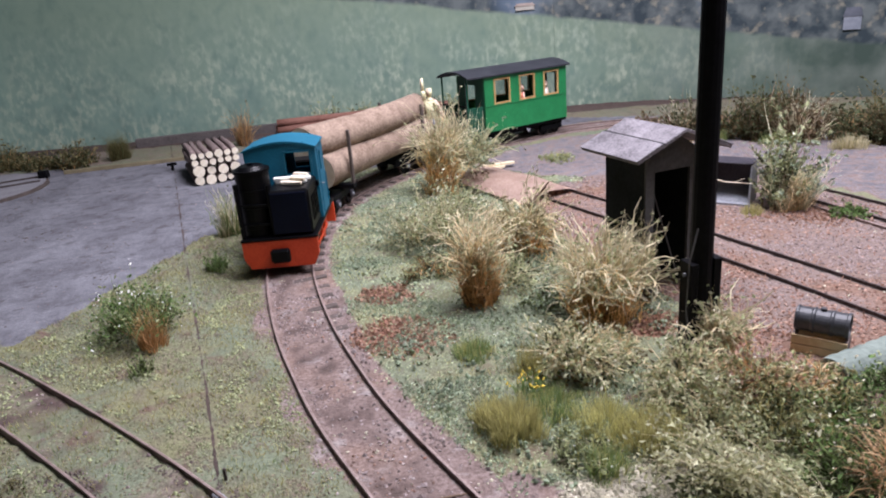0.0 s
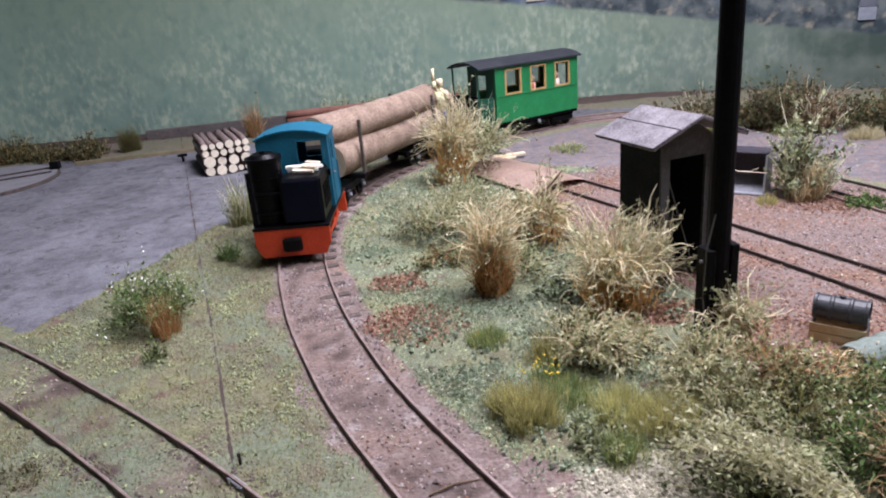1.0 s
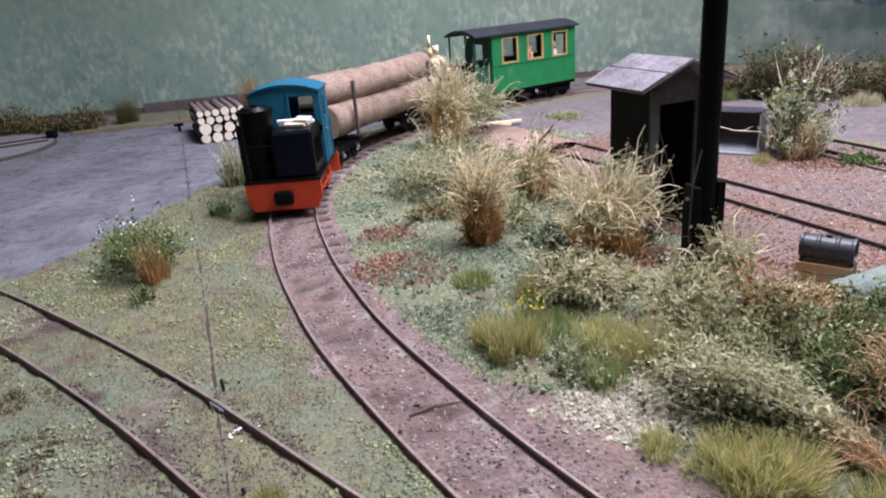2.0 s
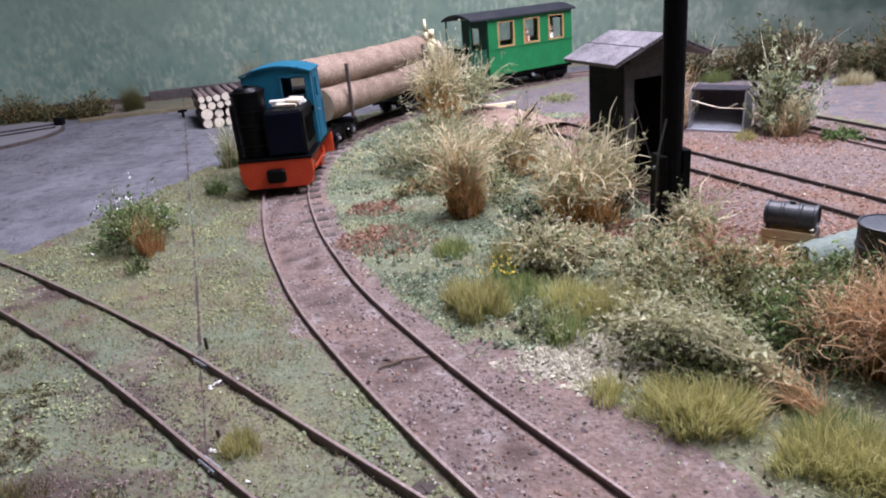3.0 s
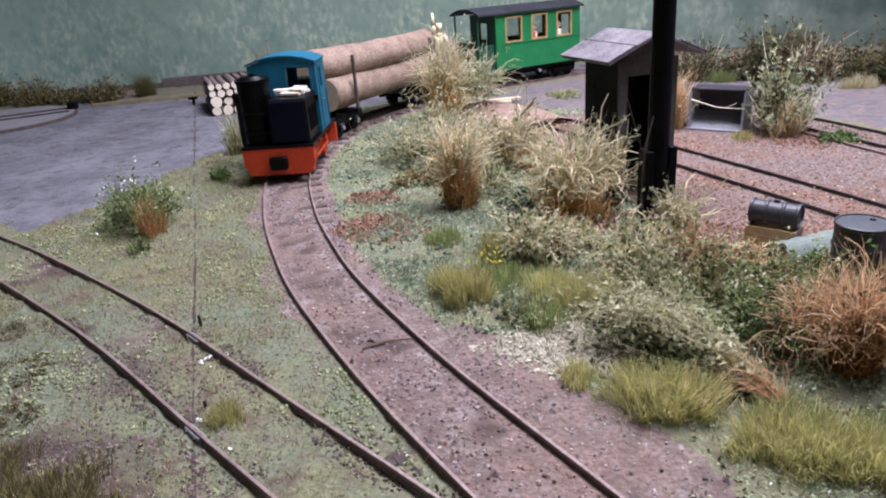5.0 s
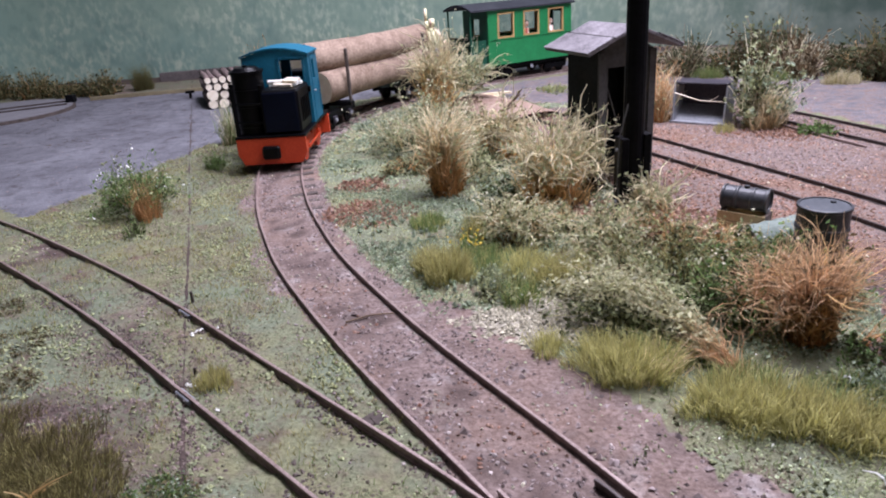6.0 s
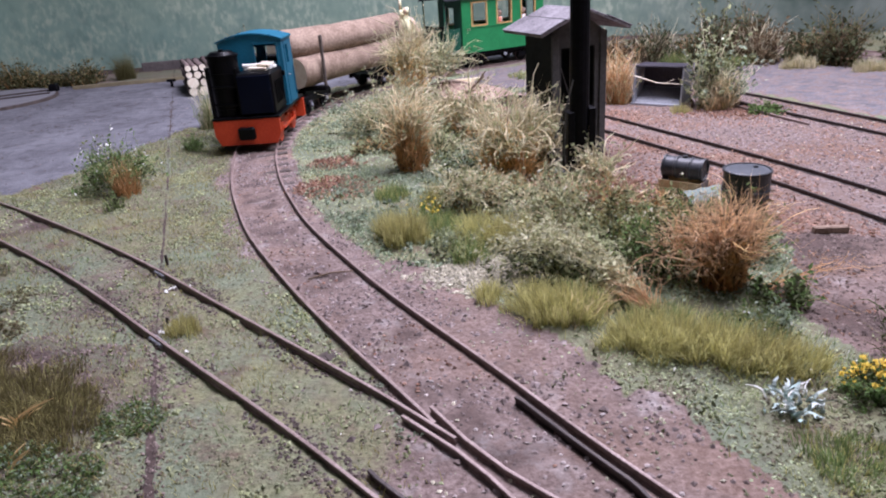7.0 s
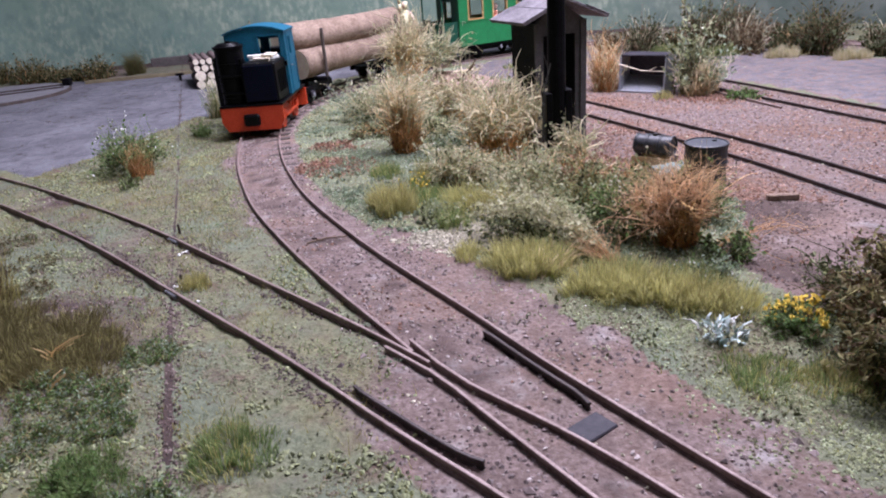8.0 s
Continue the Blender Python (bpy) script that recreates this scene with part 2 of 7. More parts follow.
M = {
    "rail": surf("rusty_rail_steel", (0.17, 0.12, 0.105), (0.33, 0.255, 0.235), 0.5, 1500, 200, 0.3, metal=0.2),
    "rail_dark": surf("dark_rusty_rail", (0.035, 0.027, 0.026), (0.085, 0.066, 0.062), 0.5, 1500, 200, 0.3, metal=0.2),
    "sleeper": surf("dark_timber", (0.05, 0.04, 0.035), (0.12, 0.095, 0.085), 0.9, 1500, 300, each=0.3),
    "stone": surf("ballast_stone", (0.2, 0.155, 0.15), (0.36, 0.305, 0.295), 0.95, 2000, 400, 0, island=0.45, c3=(0.16, 0.12, 0.11)),
    "loose_stone": surf("loose_bed_stone", (0.19, 0.145, 0.135), (0.32, 0.265, 0.25), 0.95, 2000, 400, 0, each=0.35, c3=(0.42, 0.37, 0.35)),
    "loose_soil": surf("crumbled_brown_soil", (0.17, 0.13, 0.115), (0.29, 0.23, 0.205), 0.95, 2000, 400, 0, island=0.45, c3=(0.11, 0.08, 0.07)),
    "pale_stone": surf("pale_gravel", (0.4, 0.365, 0.275), (0.6, 0.56, 0.445), 0.95, 2000, 400, 0, island=0.4, c3=(0.24, 0.225, 0.16)),
    "red_stone": surf("reddish_gravel", (0.25, 0.155, 0.115), (0.39, 0.275, 0.215), 0.95, 2000, 400, 0, island=0.55, c3=(0.17, 0.085, 0.06)),
    "litter": surf("russet_leaf_litter", (0.43, 0.25, 0.175), (0.6, 0.42, 0.33), 0.9, 2000, 400, 0, island=0.5, c3=(0.25, 0.14, 0.095)),
    "straw": surf("straw_fibre", (0.58, 0.4, 0.19), (0.74, 0.56, 0.31), 0.75, 800, 150, 0, island=0.38, tip=(0.85, 0.73, 0.5)),
    "rust_straw": surf("russet_fibre", (0.42, 0.19, 0.06), (0.56, 0.29, 0.11), 0.75, 800, 150, 0, island=0.4, tip=(0.64, 0.41, 0.2)),
    "russet": surf("russet_dry_grass", (0.36, 0.175, 0.07), (0.53, 0.295, 0.14), 0.75, 800, 150, 0, island=0.45, tip=(0.72, 0.51, 0.31)),
    "ochre": surf("ochre_fibre", (0.58, 0.32, 0.09), (0.74, 0.46, 0.17), 0.75, 800, 150, 0, island=0.45, tip=(0.82, 0.58, 0.28)),
    "sage_straw": surf("sage_fibre", (0.45, 0.38, 0.2), (0.58, 0.52, 0.31), 0.75, 800, 150, 0, island=0.4, tip=(0.76, 0.7, 0.5)),
    "olive": surf("olive_grass_fibre", (0.21, 0.19, 0.055), (0.3, 0.27, 0.09), 0.7, 800, 150, 0, island=0.35, tip=(0.5, 0.46, 0.2)),
    "olive_dark": surf("dark_olive_brown_fibre", (0.07, 0.058, 0.022), (0.12, 0.1, 0.04), 0.75, 800, 150, 0, island=0.35, tip=(0.19, 0.165, 0.07)),
    "lime": surf("lime_grass_fibre", (0.27, 0.265, 0.065), (0.39, 0.375, 0.11), 0.7, 800, 150, 0, island=0.38, tip=(0.62, 0.59, 0.26)),
    "green": surf("green_grass_fibre", (0.09, 0.15, 0.04), (0.15, 0.22, 0.07), 0.7, 800, 150, 0, island=0.33, tip=(0.27, 0.36, 0.14)),
    "dark_green": surf("dark_green_fibre", (0.05, 0.08, 0.025), (0.1, 0.14, 0.05), 0.75, 800, 150, 0, island=0.35, c3=(0.1, 0.09, 0.03)),
    "leaf": surf("sage_leaf", (0.38, 0.425, 0.23), (0.56, 0.59, 0.37), 0.75, 1500, 200, 0, island=0.35, c3=(0.27, 0.3, 0.14)),
    "leaf_pale": surf("pale_sage_leaf", (0.55, 0.55, 0.37), (0.71, 0.7, 0.51), 0.75, 1500, 200, 0, island=0.35, c3=(0.4, 0.4, 0.22)),
    "khaki": surf("khaki_fibre", (0.4, 0.31, 0.15), (0.56, 0.45, 0.25), 0.75, 800, 150, 0, island=0.45, tip=(0.74, 0.66, 0.46)),
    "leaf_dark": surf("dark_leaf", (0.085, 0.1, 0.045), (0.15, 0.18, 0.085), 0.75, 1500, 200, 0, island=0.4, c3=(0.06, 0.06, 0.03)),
    "leaf_olive": surf("olive_leaf", (0.27, 0.25, 0.115), (0.4, 0.36, 0.18), 0.75, 1500, 200, 0, island=0.4, c3=(0.17, 0.14, 0.065)),
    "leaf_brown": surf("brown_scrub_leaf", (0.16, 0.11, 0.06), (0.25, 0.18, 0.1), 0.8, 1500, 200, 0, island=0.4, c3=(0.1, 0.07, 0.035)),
    "leaf_bright": surf("bright_leaf", (0.11, 0.2, 0.055), (0.19, 0.29, 0.1), 0.7, 1500, 200, 0, island=0.3),
    "turf": surf("mint_turf_flock", (0.33, 0.40, 0.24), (0.5, 0.56, 0.37), 0.95, 1500, 60, 0, island=0.4, c3=(0.27, 0.29, 0.16)),
    "moss": surf("olive_moss_flock", (0.12, 0.133, 0.07), (0.255, 0.275, 0.155), 0.95, 1500, 70, 0, island=0.36, c3=(0.155, 0.125, 0.095)),
    "moss_light": surf("lime_moss_flock", (0.255, 0.285, 0.14), (0.37, 0.395, 0.215), 0.95, 1500, 70, 0, island=0.3, c3=(0.22, 0.24, 0.145)),
    "old_wood": surf("mossy_old_timber", (0.13, 0.11, 0.07), (0.24, 0.2, 0.12), 0.9, 900, 100, 0.3),
    "turf_grey": surf("grey_green_leafy_flock", (0.36, 0.44, 0.32), (0.54, 0.6, 0.46), 0.95, 1500, 60, 0, island=0.4, c3=(0.2, 0.26, 0.17)),
    "cream": surf("cream_blossom", (0.72, 0.68, 0.5), (0.8, 0.78, 0.66), 0.8, 1500, 200, 0, island=0.15),
    "white": surf("white_blossom", (0.75, 0.75, 0.72), (0.85, 0.85, 0.8), 0.8, 1500, 200, 0, island=0.1),
    "yellow": surf("yellow_blossom", (0.75, 0.5, 0.06), (0.85, 0.65, 0.12), 0.8, 1500, 200, 0, island=0.2),
    "print_pale": surf("faded_print_cream", (0.34, 0.32, 0.28), (0.46, 0.43, 0.37), 0.6, 300, 60, 0),
    "print_grey": surf("faded_print_grey", (0.16, 0.18, 0.22), (0.24, 0.26, 0.3), 0.6, 300, 60, 0),
    "print_rose": surf("faded_print_rose", (0.3, 0.24, 0.21), (0.4, 0.33, 0.29), 0.6, 300, 60, 0),
    "print_slate": surf("faded_print_slate", (0.07, 0.08, 0.1), (0.12, 0.13, 0.16), 0.6, 300, 60, 0),
    "teal": surf("pale_teal_scrap", (0.22, 0.36, 0.34), (0.38, 0.48, 0.46), 0.5, 900, 200, 0, island=0.3, c3=(0.5, 0.56, 0.54)),
    "twig": surf("brown_twig", (0.12, 0.08, 0.05), (0.2, 0.14, 0.09), 0.85, 900, 200, 0, island=0.3),
    "bark": surf("grey_brown_bark", (0.17, 0.115, 0.084), (0.37, 0.275, 0.21), 0.9, 900, 150, 0.9, 0.0005, each=0.1),
    "bark_dark": surf("mauve_brown_bark", (0.13, 0.095, 0.09), (0.23, 0.175, 0.16), 0.9, 800, 150, 0.6, 0.0003, each=0.2),
    "bark_red": surf("red_brown_bark", (0.13, 0.055, 0.04), (0.21, 0.1, 0.075), 0.8, 700, 80, 0.5, 0.0003, each=0.15),
    "bark_tan": surf("peeled_tan_wood", (0.45, 0.32, 0.17), (0.58, 0.45, 0.27), 0.75, 700, 100, 0.4, 0.0002),
    "cut": surf("fresh_cut_wood", (0.66, 0.57, 0.42), (0.8, 0.74, 0.62), 0.8, 1800, 300, 0.3, each=0.12),
    "plank": surf("bare_plank", (0.62, 0.5, 0.32), (0.74, 0.64, 0.46), 0.75, 900, 150, 0.3),
    "blue": surf("blue_enamel", (0.006, 0.095, 0.16), (0.011, 0.13, 0.21), 0.5, 1200, 150, 0.15, 0.0001, spec=0.25),
    "navy": surf("black_enamel_with_blue_sheen", (0.001, 0.002, 0.008), (0.002, 0.004, 0.014), 0.36, 1200, 150, 0.1, 0.0001, spec=0.12),
    "black": surf("black_enamel", (0.001, 0.0011, 0.0016), (0.003, 0.003, 0.004), 0.36, 1200, 150, 0.15, 0.0001, spec=0.12),
    "tar": surf("tarred_black", (0.002, 0.002, 0.003), (0.006, 0.006, 0.008), 0.5, 900, 150, 0.4, 0.0002, spec=0.1),
    "red": surf("red_oxide_enamel", (0.45, 0.04, 0.012), (0.58, 0.07, 0.022), 0.5, 1200, 150, 0.2, 0.0001),
    "coach": surf("green_enamel", (0.008, 0.16, 0.05), (0.014, 0.23, 0.075), 0.45, 1200, 100, 0.12, 0.0001, spec=0.5),
    "coach_dark": surf("dark_green_enamel", (0.008, 0.06, 0.035), (0.012, 0.085, 0.05), 0.5, 1200, 100, 0.12, 0.0001),
    "roof": surf("dark_slate_roof", (0.016, 0.018, 0.023), (0.034, 0.037, 0.044), 0.7, 1200, 100, 0.25, 0.0001),
    "frame": surf("varnished_window_wood", (0.35, 0.22, 0.08), (0.5, 0.34, 0.15), 0.5, 1200, 200, 0.2, 0.0001),
    "hut": surf("weathered_shaded_grey_board", (0.011, 0.0125, 0.0145), (0.022, 0.024, 0.027), 0.85, 900, 80, 0.4, 0.0002, spec=0.15),
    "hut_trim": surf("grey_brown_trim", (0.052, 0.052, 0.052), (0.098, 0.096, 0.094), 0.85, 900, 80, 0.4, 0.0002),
    "felt": surf("grey_roofing_felt", (0.085, 0.077, 0.084), (0.25, 0.232, 0.247), 0.9, 1500, 160, 0.6, 0.0002),
    "drum": surf("charcoal_painted_drum", (0.018, 0.021, 0.026), (0.05, 0.052, 0.058), 0.45, 1200, 150, 0.25, 0.0001, spec=0.5),
    "drum_lid": surf("top_lit_drum_lid", (0.05, 0.056, 0.064), (0.1, 0.108, 0.12), 0.5, 1200, 120, 0.25, 0.0001),
    "zinc": surf("pale_zinc_sheet", (0.2, 0.21, 0.235), (0.33, 0.34, 0.37), 0.6, 900, 100, 0.25, 0.0001, metal=0.2),
    "iron": surf("dark_tub_iron", (0.022, 0.02, 0.028), (0.05, 0.045, 0.055), 0.6, 900, 100, 0.3, 0.0001),
    "pipe": surf("grey_green_concrete", (0.13, 0.16, 0.14), (0.21, 0.25, 0.22), 0.85, 900, 120, 0.4, 0.0002),
    "rust": surf("rusty_sheet", (0.4, 0.27, 0.21), (0.56, 0.42, 0.35), 0.8, 900, 90, 0.4, 0.0002),
    "cloth_yellow": surf("pale_yellow_cloth", (0.72, 0.68, 0.4), (0.8, 0.77, 0.52), 0.9, 900, 100, 0),
    "cloth_blue": surf("blue_cloth", (0.06, 0.09, 0.2), (0.1, 0.14, 0.28), 0.9, 900, 100, 0),
    "skin": surf("painted_figure", (0.6, 0.42, 0.32), (0.68, 0.5, 0.4), 0.8, 900, 100, 0),
    "red_cloth": surf("dull_red_cloth", (0.35, 0.09, 0.06), (0.42, 0.13, 0.08), 0.8, 900, 100, 0),
    "wall": surf("plain_hall_wall", (0.2, 0.2, 0.2), (0.24, 0.24, 0.24), 0.9, 20, 2, 0.1),
    "stone_grey": surf("grey_plate", (0.17, 0.165, 0.18), (0.24, 0.235, 0.25), 0.9, 900, 90, 0.3),
    "wall_dark": surf("dark_brown_grey_edge", (0.07, 0.06, 0.06), (0.12, 0.105, 0.1), 0.9, 600, 60, 0.3),
    "gap": surf("dark_gap", (0.03, 0.022, 0.02), (0.1, 0.07, 0.06), 0.95, 900, 60, 0.3),
    "ply": surf("baseboard_plywood", (0.3, 0.22, 0.14), (0.4, 0.3, 0.2), 0.8, 200, 20, 0.2),
}


def glass():
    m = bpy.data.materials.new("window_glass")
    m.use_nodes = True
    b = m.node_tree.nodes["Principled BSDF"]
    b.inputs["Transmission Weight"].default_value, b.inputs["Roughness"].default_value, b.inputs["IOR"].default_value = 1.0, 0.03, 1.1
    return m


M["glass"] = glass()


def ground_material():
    """Soil, turf, road, gravel and litter, told apart by the plan's masks and broken up by noise."""
    m = bpy.data.materials.new("layout_ground")
    m.use_nodes = True
    nd, ln = m.node_tree.nodes, m.node_tree.links
    b = nd["Principled BSDF"]
    tc = nd.new("ShaderNodeTexCoord")

    def noise_of(scale, detail=4):
        n = nd.new("ShaderNodeTexNoise")
        n.inputs["Scale"].default_value, n.inputs["Detail"].default_value, n.inputs["Roughness"].default_value = scale, detail, 0.65
        ln.new(tc.outputs["Object"], n.inputs["Vector"])
        return n.outputs["Fac"]

    n1, n2, n3, n4 = noise_of(1100), noise_of(170), noise_of(28), noise_of(95, 6)

    def mixed(fac, a, c, lo=0.4, hi=0.6):
        r = nd.new("ShaderNodeMapRange")
        r.inputs["From Min"].default_value, r.inputs["From Max"].default_value = lo, hi
        ln.new(fac, r.inputs["Value"])
        k = nd.new("ShaderNodeMix")
        k.data_type = "RGBA"
        ln.new(r.outputs[0], k.inputs["Factor"])
        for s, v in (("A", a), ("B", c)):
            if isinstance(v, tuple):
                k.inputs[s].default_value = (*v, 1)
            else:
                ln.new(v, k.inputs[s])
        return k.outputs["Result"]

    def tones(a, c, d):
        return mixed(n2, mixed(n1, a, c, 0.35, 0.65), d, 0.45, 0.75)

    dirt = tones((0.125, 0.09, 0.08), (0.26, 0.2, 0.182), (0.11, 0.08, 0.07))
    dirt = mixed(n4, dirt, tones((0.25, 0.225, 0.22), (0.4, 0.365, 0.35), (0.2, 0.18, 0.175)), 0.55, 0.7)
    dirt = mixed(n3, dirt, tones((0.15, 0.1, 0.08), (0.27, 0.195, 0.165), (0.13, 0.09, 0.074)), 0.48, 0.62)
    grass = mixed(n3, tones((0.13, 0.13, 0.07), (0.235, 0.235, 0.135), (0.14, 0.115, 0.09)), tones((0.105, 0.125, 0.082), (0.2, 0.228, 0.155), (0.145, 0.165, 0.115)), 0.42, 0.58)
    grass = mixed(n4, grass, tones((0.1, 0.065, 0.05), (0.17, 0.12, 0.095), (0.09, 0.065, 0.05)), 0.54, 0.68)
    road = mixed(n3, tones((0.108, 0.107, 0.122), (0.16, 0.16, 0.179), (0.083, 0.08, 0.09)), tones((0.165, 0.166, 0.186), (0.226, 0.229, 0.253), (0.122, 0.122, 0.137)), 0.38, 0.62)
    road = mixed(n4, road, (0.055, 0.047, 0.05), 0.55, 0.72)
    gravel = mixed(n3, tones((0.13, 0.095, 0.085), (0.22, 0.17, 0.15), (0.16, 0.12, 0.105)), tones((0.13, 0.078, 0.056), (0.22, 0.14, 0.105), (0.15, 0.095, 0.07)), 0.46, 0.6)
    pale = tones((0.24, 0.215, 0.17), (0.44, 0.4, 0.33), (0.26, 0.245, 0.18))
    litter = tones((0.19, 0.09, 0.06), (0.3, 0.16, 0.11), (0.13, 0.085, 0.06))
    dark = tones((0.065, 0.047, 0.042), (0.125, 0.088, 0.077), (0.055, 0.042, 0.038))
    za, zb = nd.new("ShaderNodeVertexColor"), nd.new("ShaderNodeVertexColor")
    za.layer_name, zb.layer_name = "zone_a", "zone_b"
    sa, sb = nd.new("ShaderNodeSeparateColor"), nd.new("ShaderNodeSeparateColor")
    ln.new(za.outputs["Color"], sa.inputs[0])
    ln.new(zb.outputs["Color"], sb.inputs[0])

    def rough_mask(mask, amount=0.55):
        # the edge of a mask frays with the noise
        a = nd.new("ShaderNodeMath")
        a.operation = "MULTIPLY_ADD"
        a.inputs[1].default_value, a.inputs[2].default_value = amount, -amount / 2
        ln.new(n2, a.inputs[0])
        c = nd.new("ShaderNodeMath")
        c.operation = "MULTIPLY_ADD"
        c.inputs[1].default_value, c.inputs[2].default_value = 0.5, -0.25
        ln.new(n1, c.inputs[0])
        s = nd.new("ShaderNodeMath")
        ln.new(a.outputs[0], s.inputs[0])
        ln.new(c.outputs[0], s.inputs[1])
        t = nd.new("ShaderNodeMath")
        ln.new(s.outputs[0], t.inputs[0])
        ln.new(mask, t.inputs[1])
        return t.outputs[0]

    col = mixed(rough_mask(sa.outputs[0]), dirt, grass, 0.38, 0.62)
    col = mixed(rough_mask(sa.outputs[1]), col, road, 0.42, 0.58)
    col = mixed(rough_mask(sa.outputs[2]), col, gravel, 0.35, 0.65)
    col = mixed(rough_mask(sb.outputs[0]), col, pale, 0.38, 0.62)
    col = mixed(rough_mask(sb.outputs[1]), col, litter, 0.42, 0.58)
    col = mixed(rough_mask(sb.outputs[2], 0.3), col, dark, 0.4, 0.6)
    ln.new(col, b.inputs["Base Color"])
    b.inputs["Roughness"].default_value = 0.95
    b.inputs["Specular IOR Level"].default_value = 0.15
    add = nd.new("ShaderNodeMath")
    ln.new(n1, add.inputs[0])
    ln.new(n2, add.inputs[1])
    bp = nd.new("ShaderNodeBump")
    bp.inputs["Strength"].default_value, bp.inputs["Distance"].default_value = 0.7, 0.0006
    ln.new(add.outputs[0], bp.inputs["Height"])
    ln.new(bp.outputs["Normal"], b.inputs["Normal"])
    return m


M["ground"] = ground_material()


def backdrop_material():
    """A printed landscape: a sloping meadow under a dark wooded hill, slightly blurred."""
    m = bpy.data.materials.new("printed_meadow")
    m.use_nodes = True
    nd, ln = m.node_tree.nodes, m.node_tree.links
    b = nd["Principled BSDF"]
    tc = nd.new("ShaderNodeTexCoord")
    sep = nd.new("ShaderNodeSeparateXYZ")
    ln.new(tc.outputs["Object"], sep.inputs[0])

    def noise_of(scale, detail=4, squeeze=(1, 1, 1)):
        mp = nd.new("ShaderNodeMapping")
        mp.inputs["Scale"].default_value = squeeze
        ln.new(tc.outputs["Object"], mp.inputs["Vector"])
        n = nd.new("ShaderNodeTexNoise")
        n.inputs["Scale"].default_value, n.inputs["Detail"].default_value = scale, detail
        ln.new(mp.outputs[0], n.inputs["Vector"])
        return n.outputs["Fac"]

    def ranged(v, lo, hi, a=0.0, c=1.0):
        r = nd.new("ShaderNodeMapRange")
        r.inputs["From Min"].default_value, r.inputs["From Max"].default_value = lo, hi
        r.inputs["To Min"].default_value, r.inputs["To Max"].default_value = a, c
        ln.new(v, r.inputs["Value"])
        return r.outputs[0]

    def mixed(f, a, c):
        k = nd.new("ShaderNodeMix")
        k.data_type = "RGBA"
        ln.new(f, k.inputs["Factor"])
        for s, v in (("A", a), ("B", c)):
            if isinstance(v, tuple):
                k.inputs[s].default_value = (*v, 1)
            else:
                ln.new(v, k.inputs[s])
        return k.outputs["Result"]

    def maths(op, a, c):
        n = nd.new("ShaderNodeMath")
        n.operation = op
        for i, v in enumerate((a, c)):
            if isinstance(v, (int, float)):
                n.inputs[i].default_value = v
            else:
                ln.new(v, n.inputs[i])
        return n.outputs[0]

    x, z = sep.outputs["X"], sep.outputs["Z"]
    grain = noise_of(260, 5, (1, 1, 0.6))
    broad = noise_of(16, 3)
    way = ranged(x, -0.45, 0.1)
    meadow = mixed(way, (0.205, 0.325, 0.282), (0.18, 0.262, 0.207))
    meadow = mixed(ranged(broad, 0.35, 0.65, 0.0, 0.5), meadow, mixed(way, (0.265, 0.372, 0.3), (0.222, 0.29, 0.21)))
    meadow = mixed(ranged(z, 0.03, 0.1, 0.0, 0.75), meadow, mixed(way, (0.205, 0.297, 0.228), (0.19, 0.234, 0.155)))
    clump = ranged(noise_of(30, 4), 0.34, 0.6)
    fleck = maths("MULTIPLY", maths("MULTIPLY", ranged(grain, 0.44, 0.66), clump), ranged(z, 0.105, 0.025))
    mott = noise_of(110, 5, (1, 1, 0.8))
    meadow = mixed(ranged(mott, 0.5, 0.72, 0.0, 0.3), meadow, (0.26, 0.34, 0.26))
    meadow = mixed(ranged(mott, 0.48, 0.3, 0.0, 0.35), meadow, (0.1, 0.175, 0.15))
    meadow = mixed(maths("MULTIPLY", fleck, 0.75), meadow, (0.46, 0.52, 0.4))
    meadow = mixed(maths("MULTIPLY", ranged(noise_of(75, 4, (1, 1, 0.7)), 0.48, 0.75), ranged(z, 0.1, 0.0, 0.1, 0.5)), meadow, (0.0946, 0.172, 0.163))
    copse = mixed(ranged(noise_of(26, 5), 0.4, 0.62), (0.0473, 0.0731, 0.0602), (0.146, 0.172, 0.15))
    meadow = mixed(maths("MULTIPLY", ranged(x, 0.12, 0.32), ranged(noise_of(11, 3), 0.25, 0.5, 0.55, 1.0)), meadow, copse)
    trees = mixed(ranged(noise_of(70, 5), 0.4, 0.62), (0.03, 0.045, 0.055), (0.12, 0.14, 0.14))
    trees = mixed(ranged(noise_of(130, 3), 0.55, 0.72, 0.0, 0.7), trees, (0.28, 0.26, 0.2))
    trees = mixed(ranged(noise_of(14, 2), 0.55, 0.72, 0.0, 0.8), trees, (0.16, 0.22, 0.3))
    edge = maths("ADD", z, maths("MULTIPLY", x, 0.159))
    edge = maths("ADD", edge, maths("MULTIPLY", noise_of(45, 3), 0.006))
    col = mixed(ranged(edge, 0.0905, 0.0935), meadow, trees)
    ln.new(col, b.inputs["Base Color"])
    b.inputs["Roughness"].default_value = 0.6
    b.inputs["Specular IOR Level"].default_value = 0.25
    return m


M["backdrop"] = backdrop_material()

